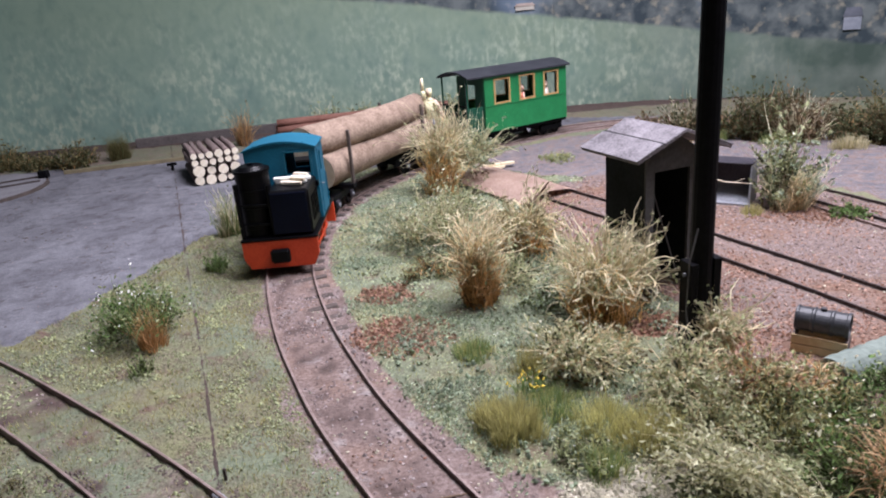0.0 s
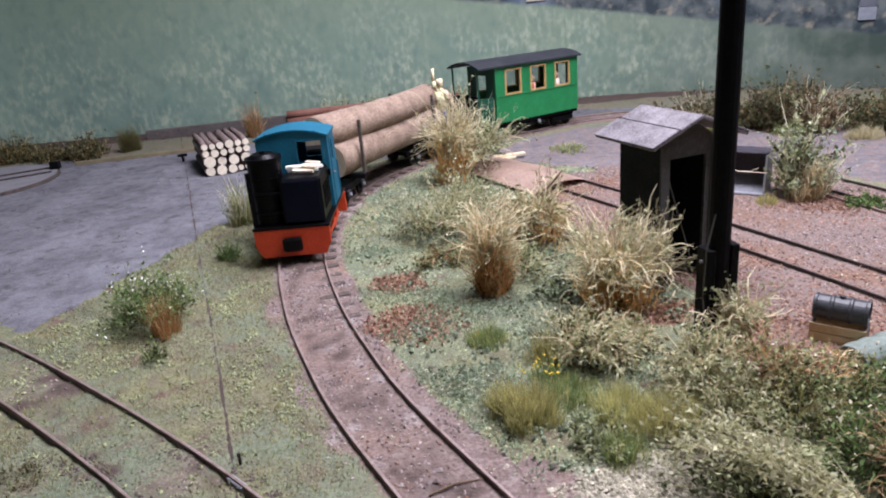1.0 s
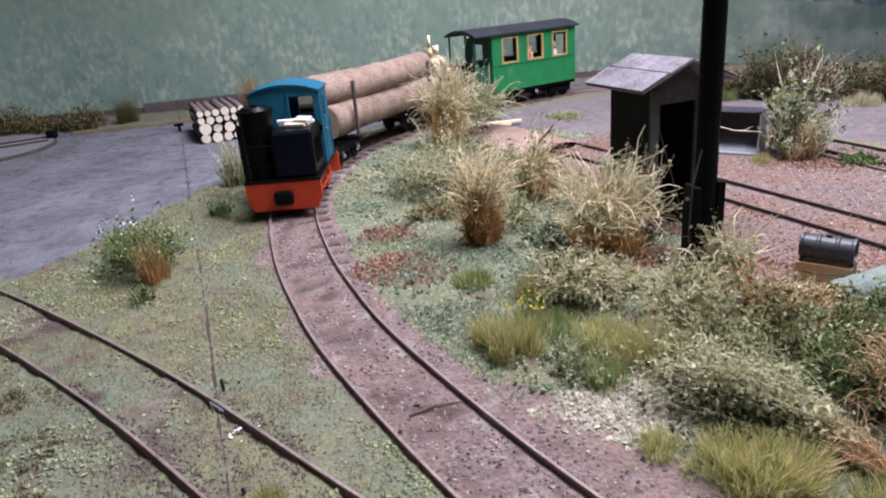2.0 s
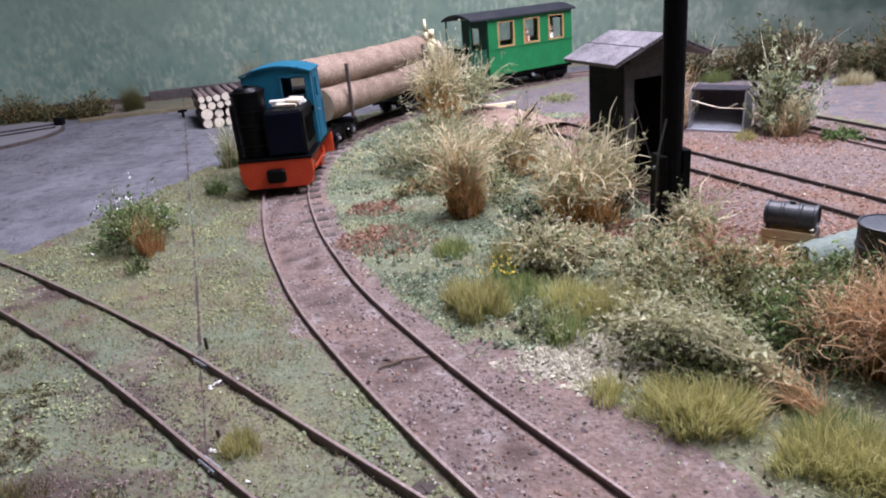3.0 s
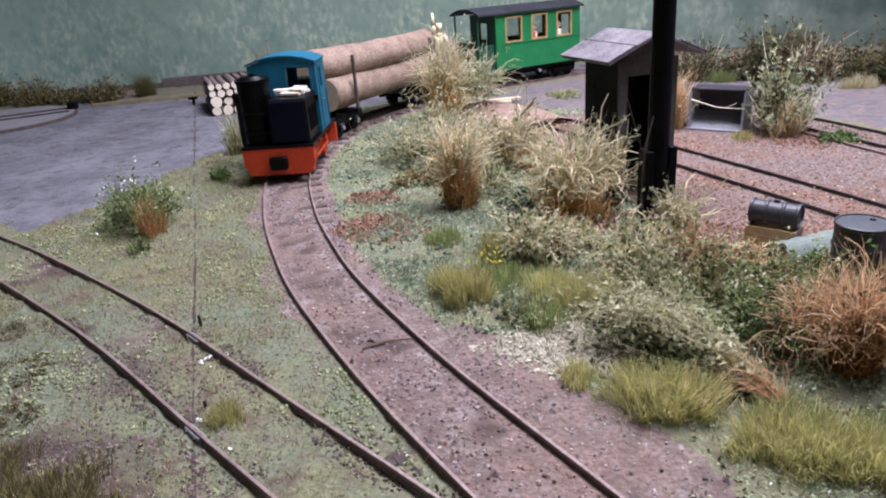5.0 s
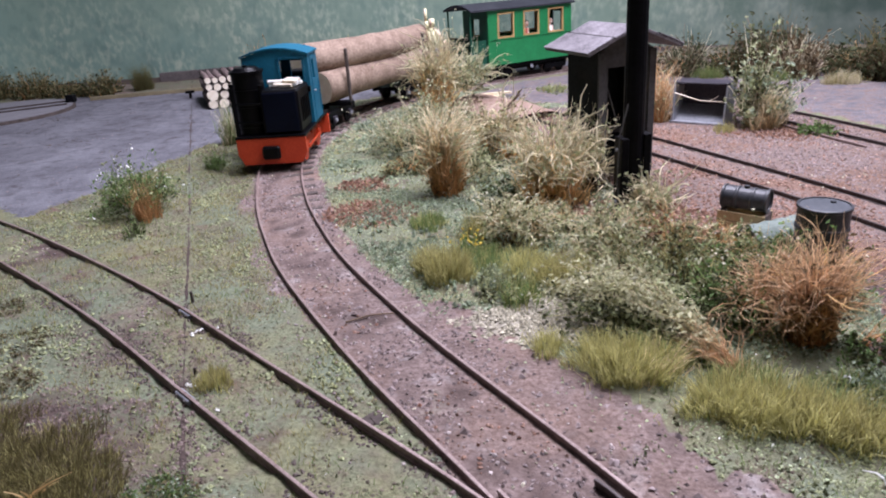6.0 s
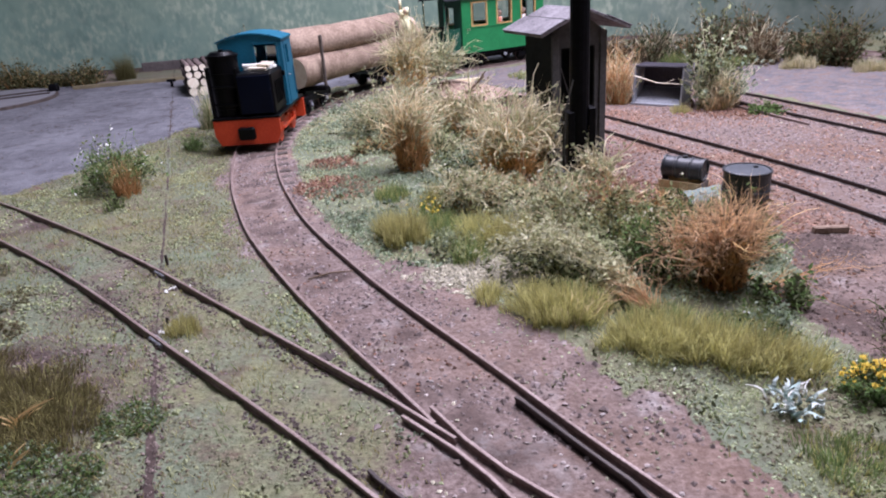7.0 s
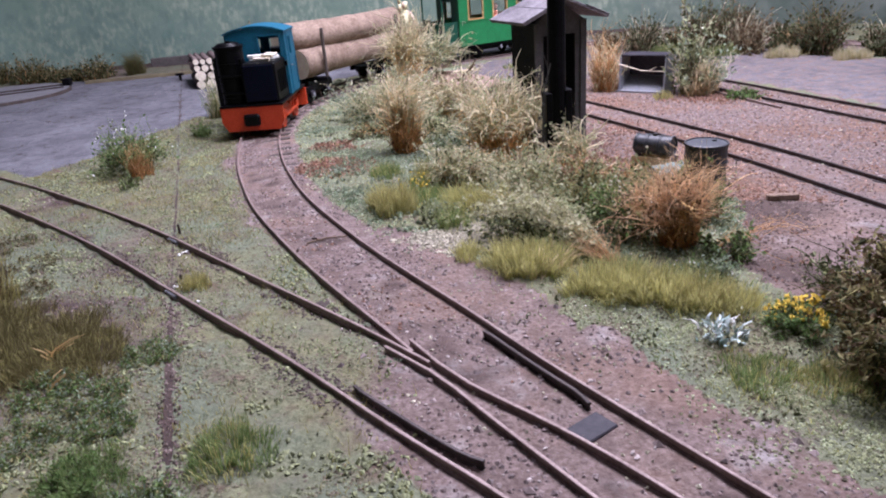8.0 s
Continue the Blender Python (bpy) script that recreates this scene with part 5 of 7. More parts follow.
    for x0, mt in ((cx1 - 0.9, "blue"), (cx0, "blue")):
        bm = fresh()
        n = 12
        lo = [bm.verts.new((x0, (k / n - 0.5) * cw, zt)) for k in range(n + 1)]
        hi = [bm.verts.new((x0, (k / n - 0.5) * cw, zt + 0.02 + 2.5 * (1 - (2 * k / n - 1) ** 2))) for k in range(n + 1)]
        lo2 = [bm.verts.new((x0 + 0.9, v.co.y, v.co.z)) for v in lo]
        hi2 = [bm.verts.new((x0 + 0.9, v.co.y, v.co.z)) for v in hi]
        for k in range(n):
            bm.faces.new((lo[k], lo[k + 1], hi[k + 1], hi[k]))
            bm.faces.new((lo2[k], hi2[k], hi2[k + 1], lo2[k + 1]))
        part("cab_gable", bm, M[mt], t)
    roof = part("cab_roof", arched(fresh(), cw + 1.0, cx1 - cx0 + 1.6, 2.7, 0.7, cx0 - 0.8, zt), M["blue"], t, soft_shade=False)
    for s in (-1, 1):
        for xx in (cx0 - 0.4, cx1 + 0.4):
            part("roof_rivet", rod(fresh(), (xx, s * 9, zt + 1.6), (xx, s * 9, zt + 2.5), 0.35, n=6), M["blue"], roof)
    # window frames in the front wall, rivets
    bm = fresh()
    for ya, za, yb, zc in ((1.0, 16.5, 11.6, 17.28), (1.0, 25.42, 11.6, 26.2), (1.0, 17.28, 1.78, 25.42), (10.82, 17.28, 11.6, 25.42)):
        box(bm, cx1 + 0.02, ya, zb + za, cx1 + 0.4, yb, zb + zc)
    rim = part("window_frame", bm, M["blue"], t)
    for ya in (1.7, 6.3, 11.0):
        for za in (16.9, 25.8):
            part("rivet", rod(fresh(), (cx1 + 0.35, ya, zb + za), (cx1 + 0.62, ya, zb + za), 0.3, n=6), M["blue"], rim)
    part("side_lamp", box(fresh(), cx1 + 0.02, 11.9, zb + 12.5, cx1 + 1.6, 13.3, zb + 14.6, 0.2), M["black"], t)
    part("seat_box", box(fresh(), cx0 + 1.2, -10, zb, cx0 + 7, 10, zb + 8, 0.3), M["tar"], t)
    part("rear_tank", box(fresh(), -24.4, -11.4, 14.35, cx0 - 0.1, 11.4, 33.0, 0.6), M["black"], t)
    # firewood on the hood
    w = thing("firewood_pile", "small pile of pale split firewood on a locomotive hood", "firewood", x, y, 0, h + 176.5)
    q = np.random.default_rng(5)
    for k in range(11):
        px, py, pz = 10 + q.uniform(-4.5, 6.5), 5.5 + q.uniform(-3.4, 3.2), 31.5 + (k // 7) * 1.2
        a = Matrix.Translation((px, py, pz)) @ Matrix.Rotation(q.uniform(-0.6, 0.6) + math.pi / 2, 4, "Z")
        part("split_log", box(fresh(), -3.2, -0.75, -0.6, 3.2, 0.75, 0.6, 0.2, turn=a), M["cut" if k % 2 else "white"], w)


def bogie(s, name, label):
    x, y, h = on_line(MAIN, s)
    t = thing(name, label, "bogie wagon", x, y, 0, h)
    part("frame", box(fresh(), -17, -8.6, 7.2, 17, 8.6, 9.2, 0.3), M["tar"], t)
    for s2 in (-1, 1):
        part("sole_bar", box(fresh(), -18, s2 * 9.6 - 0.8, 6.4, 18, s2 * 9.6 + 0.8, 9.8, 0.2), M["tar"], t)
        for wx in (-9.5, 9.5):
            wheel(t, wx, s2 * 8.7, 3.6, "tar", th=1.6)
            part("axle_box", box(fresh(), wx - 1.6, s2 * 10.9 - 0.6, 4.2, wx + 1.6, s2 * 10.9 + 0.6, 7.6, 0.3), M["iron"], t)
            part("brake_cap", rod(fresh(), (wx, s2 * 11.5, 5.6), (wx, s2 * 12.0, 5.6), 0.9, n=10), M["zinc"], t)
    for wx in (-18.5, 18.5):
        part("coupling_buffer", box(fresh(), wx - 1.6, -2.6, 6.2, wx + 1.6, 2.6, 9.4, 0.4), M["tar"], t)
    part("pivot", rod(fresh(), (0, 0, 9.2), (0, 0, 11), 4, n=20), M["tar"], t)
    part("bolster", box(fresh(), -2.2, -16.8, 11, 2.2, 16.8, 13.2, 0.3), M["tar"], t)
    for s2 in (-1, 1):
        part("stake", box(fresh(), -0.8, s2 * 16.0 - 0.7, 12.2, 0.8, s2 * 16.0 + 0.7, 37.5, 0.25), M["sleeper"], t)
    part("brake_lever", rod(fresh(), (8, 12.2, 8), (14, 12.6, 15), 0.5, n=8), M["tar"], t)
    return t


def log_wagon():
    sa, sb = S0 + 82, S0 + 163
    bogie(sa, "log_bogie", "dark four-wheeled log bogie with two upright stakes")
    b = bogie(sb, "log_bogie", "dark four-wheeled log bogie with stakes and a brakeman's deck")
    ax, ay, _ = on_line(MAIN, sa)
    bx, by, _ = on_line(MAIN, sb)
    ang = math.atan2(by - ay, bx - ax)
    nx, ny = -math.sin(ang), math.cos(ang)
    for k, (side, z, r, back, l) in enumerate(((-7.6, 20.6, 7.3, 9, 106), (7.4, 20.4, 7.1, 8, 104), (-0.4, 33.2, 7.6, 10, 108))):
        ob = new("log", log_mesh(l, r, "bark", 90 + k, 22, 16))
        ob.matrix_basis = pose((ax - back * math.cos(ang) + side * nx) * MM, (ay - back * math.sin(ang) + side * ny) * MM, z * MM, 0, 0, math.degrees(ang))
        tagged(ob, "thick grey-brown log loaded on a bogie wagon", "log", "logs on the wagon")
    # brakeman's deck behind the logs
    x, y, h = on_line(MAIN, S0 + 190)
    t = thing("brake_wagon", "low dark wagon deck with a brake stand and railing", "wagon", x, y, 0, h)
    part("deck", box(fresh(), -11, -12, 9.6, 11, 12, 10.8, 0.2), M["bark_dark"], t)
    part("frame", box(fresh(), -12, -8, 6.6, 12, 8, 9.55, 0.2), M["tar"], t)
    for s2 in (-1, 1):
        for wx in (-6, 6):
            wheel(t, wx, s2 * 8.7, 3.0, "tar", th=1.5)
    for yy in (-11, 11):
        part("railing_post", rod(fresh(), (9.8, yy, 10.8), (9.8, yy, 26), 0.6, n=8), M["tar"], t)
    part("railing_bar", rod(fresh(), (9.8, -11, 25.6), (9.8, 11, 25.6), 0.55, n=8), M["tar"], t)
    part("brake_column", rod(fresh(), (6, 5, 10.8), (6, 5, 27), 0.6, n=8), M["tar"], t)
    part("brake_wheel", rod(fresh(), (6, 5, 27), (6, 5, 27.7), 2.4, n=16), M["tar"], t)
    # figurine, one plain mesh
    fx, fy, fh = on_line(MAIN, S0 + 181)
    bm = fresh()
    def limb(a, b2, r, r2, mi):
        k = len(bm.faces)
        rod(bm, a, b2, r, r2, 8)
        bm.faces.ensure_lookup_table()
        for f in bm.faces[k:]:
            f.material_index = mi
    limb((0, -1.6, 0), (0, -1.3, 17), 1.6, 2.0, 1)
    limb((0.6, 1.8, 0), (0, 1.3, 17), 1.6, 2.0, 1)
    limb((0, 0, 16.5), (-0.6, 0, 28), 3.0, 3.6, 0)
    limb((-0.6, 0, 28), (-0.6, 0, 29.6), 3.4, 1.2, 0)
    limb((-0.7, 0, 29.5), (-0.8, 0, 31), 1.2, 1.2, 2)
    limb((-0.8, 0, 30.8), (-0.8, 0, 35), 2.0, 1.7, 2)
    limb((-0.6, 3.4, 27.6), (-1.2, 4.6, 33.5), 1.3, 1.1, 0)
    limb((-1.2, 4.6, 33.5), (-1.6, 4.4, 41), 1.1, 0.9, 2)
    limb((-0.6, -3.4, 28), (1.5, -6.4, 21.5), 1.4, 1.1, 0)
    limb((1.5, -6.4, 21.5), (2.6, -8.2, 17.5), 1.1, 0.8, 2)
    off = 6.5
    a = radians(fh - 90)
    ob = thing("figurine", "plain painted figurine in yellow and blue with a raised arm", "figurine", fx + off * math.cos(a), fy + off * math.sin(a), 10.8, fh)
    me = bpy.data.meshes.new("figurine")
    bmesh.ops.scale(bm, vec=(MM * 0.93, MM * 0.93, MM * 0.93), verts=bm.verts)
    bm.to_mesh(me)
    bm.free()
    for m in ("cloth_yellow", "cloth_blue", "skin"):
        me.materials.append(M[m])
    smooth(me)
    fig = new("figurine", me)
    fig.matrix_basis = ob.matrix_basis.copy()
    tagged(fig, "plain painted figurine in yellow and blue with a raised arm", "figurine")
    bpy.data.objects.remove(ob)


def coach():
    x, y, h = on_line(MAIN, S0 + 258)
    t = thing("passenger_coach", "bright green narrow gauge coach with dark roof and open platform", "railway coach", x, y, 0, h)
    L, W, zb, zt = 66.0, 29.0, 11.0, 44.0
    x0 = -L / 2
    wins = [(7.0, 16.2, 19.5, 31.2), (26.8, 16.2, 39.3, 31.2), (46.6, 16.2, 59.1, 31.2)]
    for s in (-1, 1):
        yy = -W / 2 if s < 0 else W / 2 - 1.0
        sd = part("side_wall", holed(fresh(), L, zt - zb, 1.0, wins, at(x0, yy, zb)), M["coach"], t)
        yo = s * W / 2
        for q in wins:
            bm = fresh()
            a, c2 = (yo - 0.7, yo + 0.35) if s > 0 else (yo - 0.35, yo + 0.7)
            xa, xb, za, zc = x0 + q[0], x0 + q[2], zb + q[1], zb + q[3]
            box(bm, xa - 0.1, a, za - 0.1, xa + 1.0, c2, zc + 0.1), box(bm, xb - 1.0, a, za - 0.1, xb + 0.1, c2, zc + 0.1)
            box(bm, xa + 1.0, a, za - 0.1, xb - 1.0, c2, za + 0.9), box(bm, xa + 1.0, a, zc - 0.9, xb - 1.0, c2, zc + 0.1)
            part("window_frame", bm, M["frame"], sd, "varnished wooden window frame")
            pane = part("pane", box(fresh(), xa + 1.0, yo - 0.3, za + 0.9, xb - 1.0, yo - 0.1, zc - 0.9) if s > 0 else box(fresh(), xa + 1.0, yo + 0.1, za + 0.9, xb - 1.0, yo + 0.3, zc - 0.9), M["glass"], sd)
            pane.visible_shadow = False
        part("waist_strip", box(fresh(), x0, yo - 0.02 if s > 0 else yo - 0.35, zb + 15.4, x0 + L, yo + 0.35 if s > 0 else yo + 0.02, zb + 16.0), M["coach"], sd)
    for s in (-1, 1):
        xx = x0 + 1.0 if s < 0 else x0 + L
        e = part("end_wall", holed(fresh(), W - 2.02, zt - zb, 1.0, [(9.0, 1.0, 18.0, 28.0)], at(xx, -W / 2 + 1.01, zb, 90)), M["coach_dark"], t)
        part("door_post", box(fresh(), xx - 1.4 if s < 0 else xx + 0.02, 4.2, zb + 1, xx - 1.02 if s < 0 else xx + 0.4, 5.0, zb + 29), M["zinc"], e)
    part("floor_pan", box(fresh(), x0 - 13, -W / 2 + 1.1, zb - 2, x0 + L + 0.5, W / 2 - 1.1, zb - 0.02, 0.2), M["tar"], t)
    part("roof", arched(fresh(), W + 3.6, L + 15.5, 3.5, 0.9, x0 - 13.5, zt), M["roof"], t, "dark slate-grey arched roof")
    for s in (-1, 1):
        part("underframe", box(fresh(), x0 - 10, s * 9 - 1, 6.6, x0 + L, s * 9 + 1, zb - 2.02, 0.2), M["tar"], t)
        for wx in (-27, -17, 17, 27):
            wheel(t, wx, s * 8.7, 3.6, "tar", th=1.6)
        for wx in (-22, 22):
            part("bogie_frame", box(fresh(), wx - 9, s * 11 - 0.8, 4.2, wx + 9, s * 11 + 0.8, 7.6, 0.3), M["tar"], t)
        part("step_lamp", rod(fresh(), (0, s * 14.2, 7.6), (0, s * 14.9, 7.6), 1.2, n=12), M["zinc"], t)
    # platforms
    for s in (-1,):
        xe = x0 - 12 if s < 0 else x0 + L + 12
        for yy in (-13, -5, 5, 13):
            tall = abs(yy) > 10
            part("platform_post", rod(fresh(), (xe, yy, zb), (xe, yy, zt + 0.6 if tall else zb + 17), 0.6, n=8), M["coach_dark"], t)
        part("railing", box(fresh(), xe - 0.5, -13, zb + 16.6, xe + 0.5, -3.4, zb + 17.6, 0.1), M["tar"], t)
        part("railing", box(fresh(), xe - 0.5, 3.4, zb + 16.6, xe + 0.5, 13, zb + 17.6, 0.1), M["tar"], t)
        for yy in (-10.6, -8.2, 8.2, 10.6):
            part("baluster", rod(fresh(), (xe, yy, zb), (xe, yy, zb + 16.6), 0.35, n=6), M["tar"], t)
        for yy in (-13, 13):
            part("side_panel", box(fresh(), min(xe, xe - s * 11.5) + 0.6, yy - 0.4, zb, max(xe, xe - s * 11.5) - 0.4, yy + 0.4, zb + 16, 0.1), M["coach_dark"], t)
        part("coupling_buffer", box(fresh(), xe - 1.5 + s * 1.6, -2.8, 6.4, xe + 1.5 + s * 1.6, 2.8, 9.6, 0.4), M["tar"], t)
    for wx in (-24, -14, -4, 6, 16, 26):
        part("bench", box(fresh(), wx - 2.2, -12.6, zb + 0.02, wx + 2.2, 12.6, zb + 9, 0.3), M["frame"], t)
    # seated figurines behind the windows, plain shapes
    for px, py, mt in ((0.6, -7.5, "red_cloth"), (20.5, -7.5, "white")):
        bm = rod(fresh(), (px, py, zb + 9), (px, py, zb + 20), 3.2, 2.4, 10)
        k = len(bm.faces)
        bmesh.ops.create_icosphere(bm, subdivisions=2, radius=2.2, matrix=Matrix.Translation((px, py, zb + 22.6)))
        bm.faces.ensure_lookup_table()
        for f in bm.faces[k:]:
            f.material_index = 1
        me = bpy.data.meshes.new("figurine")
        bmesh.ops.scale(bm, vec=(MM, MM, MM), verts=bm.verts)
        bm.to_mesh(me)
        bm.free()
        me.materials.append(M[mt]), me.materials.append(M["skin"])
        fig = new("figurine", smooth(me))
        fig.matrix_basis = pose(x * MM, y * MM, 0, 0, 0, h)
        tagged(fig, "plain seated figurine in the green coach", "figurine")


locomotive()
log_wagon()
coach()


# ---- plants: fibres, leaves, blossoms ----
def ribbon_mesh(P, Wd, side):
    """Flat bent strips: P (n, k, 3) mid lines, Wd (n, k) widths, side (n, 3) the strip's cross direction."""
    n, k, _ = P.shape
    off = side[:, None] * Wd[..., None] / 2
    v = np.stack([P - off, P + off], 2).reshape(-1, 3)
    base = (np.arange(n)[:, None] * k + np.arange(k - 1)[None]) * 2
    f = np.stack([base, base + 1, base + 3, base + 2], -1).reshape(-1, 4)
    return v, f


def fibres(r, n, rad, height, spread, width, bend=0.4, k=6, mess=0.1, low=0.45, oval=1.0, lean=(0, 0)):
    """Bent fibres that rise from a disc; returns the mid lines and the strips."""
    a = r.uniform(0, 2 * np.pi, n)
    uneven = 1 + 0.28 * np.sin(3 * a + r.uniform(0, 6)) + 0.18 * np.sin(5 * a + r.uniform(0, 6))
    q = rad * np.sqrt(r.random(n)) * uneven
    bx, by = q * np.cos(a), q * np.sin(a) * oval
    out = a + r.normal(0, 0.7, n)
    h = height * r.uniform(low, 1.0, n) * (1 - 0.4 * np.minimum(1.2, q / max(rad, 1e-6)) ** 2) * (1 + 0.3 * np.sin(bx * 9 / max(rad, 1) + 1) * np.sin(by * 7 / max(rad, 1)))
    reach = spread * h * np.where(r.random(n) < 0.07, r.uniform(0.8, 1.25, n), np.clip(np.abs(r.normal(0.55, 0.35, n)), 0, 1.05)) * (0.35 + 0.65 * q / max(rad, 1e-6))
    t = np.linspace(0, 1, k)
    P = np.zeros((n, k, 3))
    turns, start = r.uniform(0.5, 1.6, (n, 1, 3)), r.uniform(0, 2 * np.pi, (n, 1, 3))
    curl = np.sin(start + 2 * np.pi * turns * t[None, :, None]) - np.sin(start)
    wob = curl * mess * 0.32 * r.uniform(0.3, 1.2, (n, 1, 3)) * h[:, None, None] * t[None, :, None] ** 0.7
    e = t[None] ** (1 + bend * 1.8)
    P[..., 0] = bx[:, None] + (np.cos(out) * reach)[:, None] * e + lean[0] * h[:, None] * e + wob[..., 0]
    P[..., 1] = by[:, None] + (np.sin(out) * reach)[:, None] * e + lean[1] * h[:, None] * e + wob[..., 1]
    P[..., 2] = np.maximum(-0.6, -0.6 + (h[:, None] + 0.6) * (t[None] - bend * 0.28 * t[None] ** 3 * np.minimum(1.5, reach / np.maximum(h, 1e-6))[:, None]) + wob[..., 2] * 0.5)
    W = width * r.uniform(0.6, 1.3, n)[:, None] * (1 - 0.65 * t[None] ** 2)
    s = r.normal(0, 1, (n, 3))
    s[:, 2] *= 0.2
    s /= np.linalg.norm(s, axis=1)[:, None]
    return P, W, s


def leaf_mesh(r, C, size):
    """Small folded leaves at the centres C."""
    n = len(C)
    u = r.normal(0, 1, (n, 3))
    u /= np.linalg.norm(u, axis=1)[:, None]
    w = np.cross(u, r.normal(0, 1, (n, 3)))
    w /= np.linalg.norm(w, axis=1)[:, None] + 1e-9
    nn = np.cross(u, w)
    s = size * r.uniform(0.5, 1.4, n)[:, None]
    v = np.stack([C - u * s, C + w * s * 0.5 + nn * s * 0.25, C + u * s, C - w * s * 0.5 + nn * s * 0.25], 1).reshape(-1, 3)
    i = np.arange(n)[:, None] * 4
    f = np.concatenate([i + np.array([[0, 1, 2]]), i + np.array([[0, 2, 3]])], 0)
    return v, f


def crumb_mesh(r, C, size, flat=0.7):
    """Rough six-cornered crumbs at the centres C."""
    n = len(C)
    d = np.array([(1, 0, 0), (-1, 0, 0), (0, 1, 0), (0, -1, 0), (0, 0, 1), (0, 0, -1)], float)
    s = size * r.uniform(0.4, 1.3, n)[:, None, None] * r.uniform(0.55, 1.2, (n, 6, 1))
    a = r.uniform(0, 2 * np.pi, n)
    c, q = np.cos(a), np.sin(a)
    R = np.zeros((n, 3, 3))
    R[:, 0, 0], R[:, 0, 1], R[:, 1, 0], R[:, 1, 1], R[:, 2, 2] = c, -q, q, c, 1
    tilt = r.normal(0, 0.4, (n, 2))
    R[:, 2, 0], R[:, 2, 1] = tilt[:, 0], tilt[:, 1]
    v = np.einsum("nij,nkj->nki", R, d[None] * s)
    v[..., 2] *= flat
    v += C[:, None]
    tri = np.array([(0, 2, 4), (2, 1, 4), (1, 3, 4), (3, 0, 4), (2, 0, 5), (1, 2, 5), (3, 1, 5), (0, 3, 5)])
    f = (np.arange(n)[:, None, None] * 6 + tri[None]).reshape(-1, 3)
    return v.reshape(-1, 3), f


def strip_mesh(name, P, W, s):
    """Strips with their way from root to tip kept as an attribute."""
    v, f = ribbon_mesh(P, W, s)
    me = quick_mesh(name, v, f)
    n, k, _ = P.shape
    u = np.repeat(np.tile(np.linspace(0, 1, k) ** 0.8, n), 2).astype(np.float32)
    me.attributes.new("along", "FLOAT", "POINT").data.foreach_set("value", u)
    return me


PLANT_SEED = [100]


def plant(name, label, category, x, y, rad, height, stems=(), leaves=(), flowers=(), group="", kind="", mess=0.22):
    """stems: (count, material, width, spread, bend[, lean[, oval]]); leaves and flowers: (count, material, size, from, to) along the stems' height."""
    PLANT_SEED[0] += 1
    r = np.random.default_rng(PLANT_SEED[0])
    t = thing(name, label, category, x, y, 0, 0, group, kind)
    lines = []
    for q in stems:
        n, mt, w, spread, bend = q[:5]
        lean = q[5] if len(q) > 5 else (0, 0)
        oval = q[6] if len(q) > 6 else 1.0
        wide, tall = q[7:9] if len(q) > 8 else (1.0, 1.0)
        P, W, s = fibres(r, n, rad * wide, height * tall, spread, w, bend, mess=mess * (0.35 if tall < 0.8 else 1), lean=lean, oval=oval)
        if tall >= 0.8:
            lines.append(P)
        tagged(part("stalk_mass", strip_mesh("stalk_mass", P, W, s), M[mt], t), kind="stuff")
    P = np.concatenate(lines)
    for kind_name, what in (("foliage", leaves), ("blossom", flowers)):
        for n, mt, size, lo, hi in what:
            i = r.integers(0, len(P), n)
            u = r.uniform(lo, hi, n) * (P.shape[1] - 1)
            j = np.minimum(u.astype(int), P.shape[1] - 2)
            w = (u - j)[:, None]
            C = P[i, j] * (1 - w) + P[i, j + 1] * w + r.normal(0, size * 0.7, (n, 3))
            C[:, 2] = np.maximum(C[:, 2], 0.2)
            if kind_name == "foliage":
                v, f = leaf_mesh(r, C, size)
            else:
                v, f = crumb_mesh(r, C, size, 1.0)
            tagged(part(kind_name, quick_mesh(kind_name, v, f), M[mt], t), kind="stuff")
    return t


def straw_bush(x, y, rad, h, n, label, mats=("straw", "sage_straw"), leaf=("leaf", 250), spread=0.8, flowers=(), lean=(0, 0), oval=1.0):
    st = [(int(n * 0.9), mats[0], 0.36, spread * 0.95, 0.6, lean, oval), (int(n * 0.7), mats[1], 0.3, spread * 1.15, 0.65, lean, oval)]
    lv = [(int(leaf[1] * 2.6), leaf[0], 0.7, 0.3, 1.0)] if leaf else []
    return plant("bush", label, "bush", x, y, rad, h * 1.2, st, lv, flowers, mess=0.55)


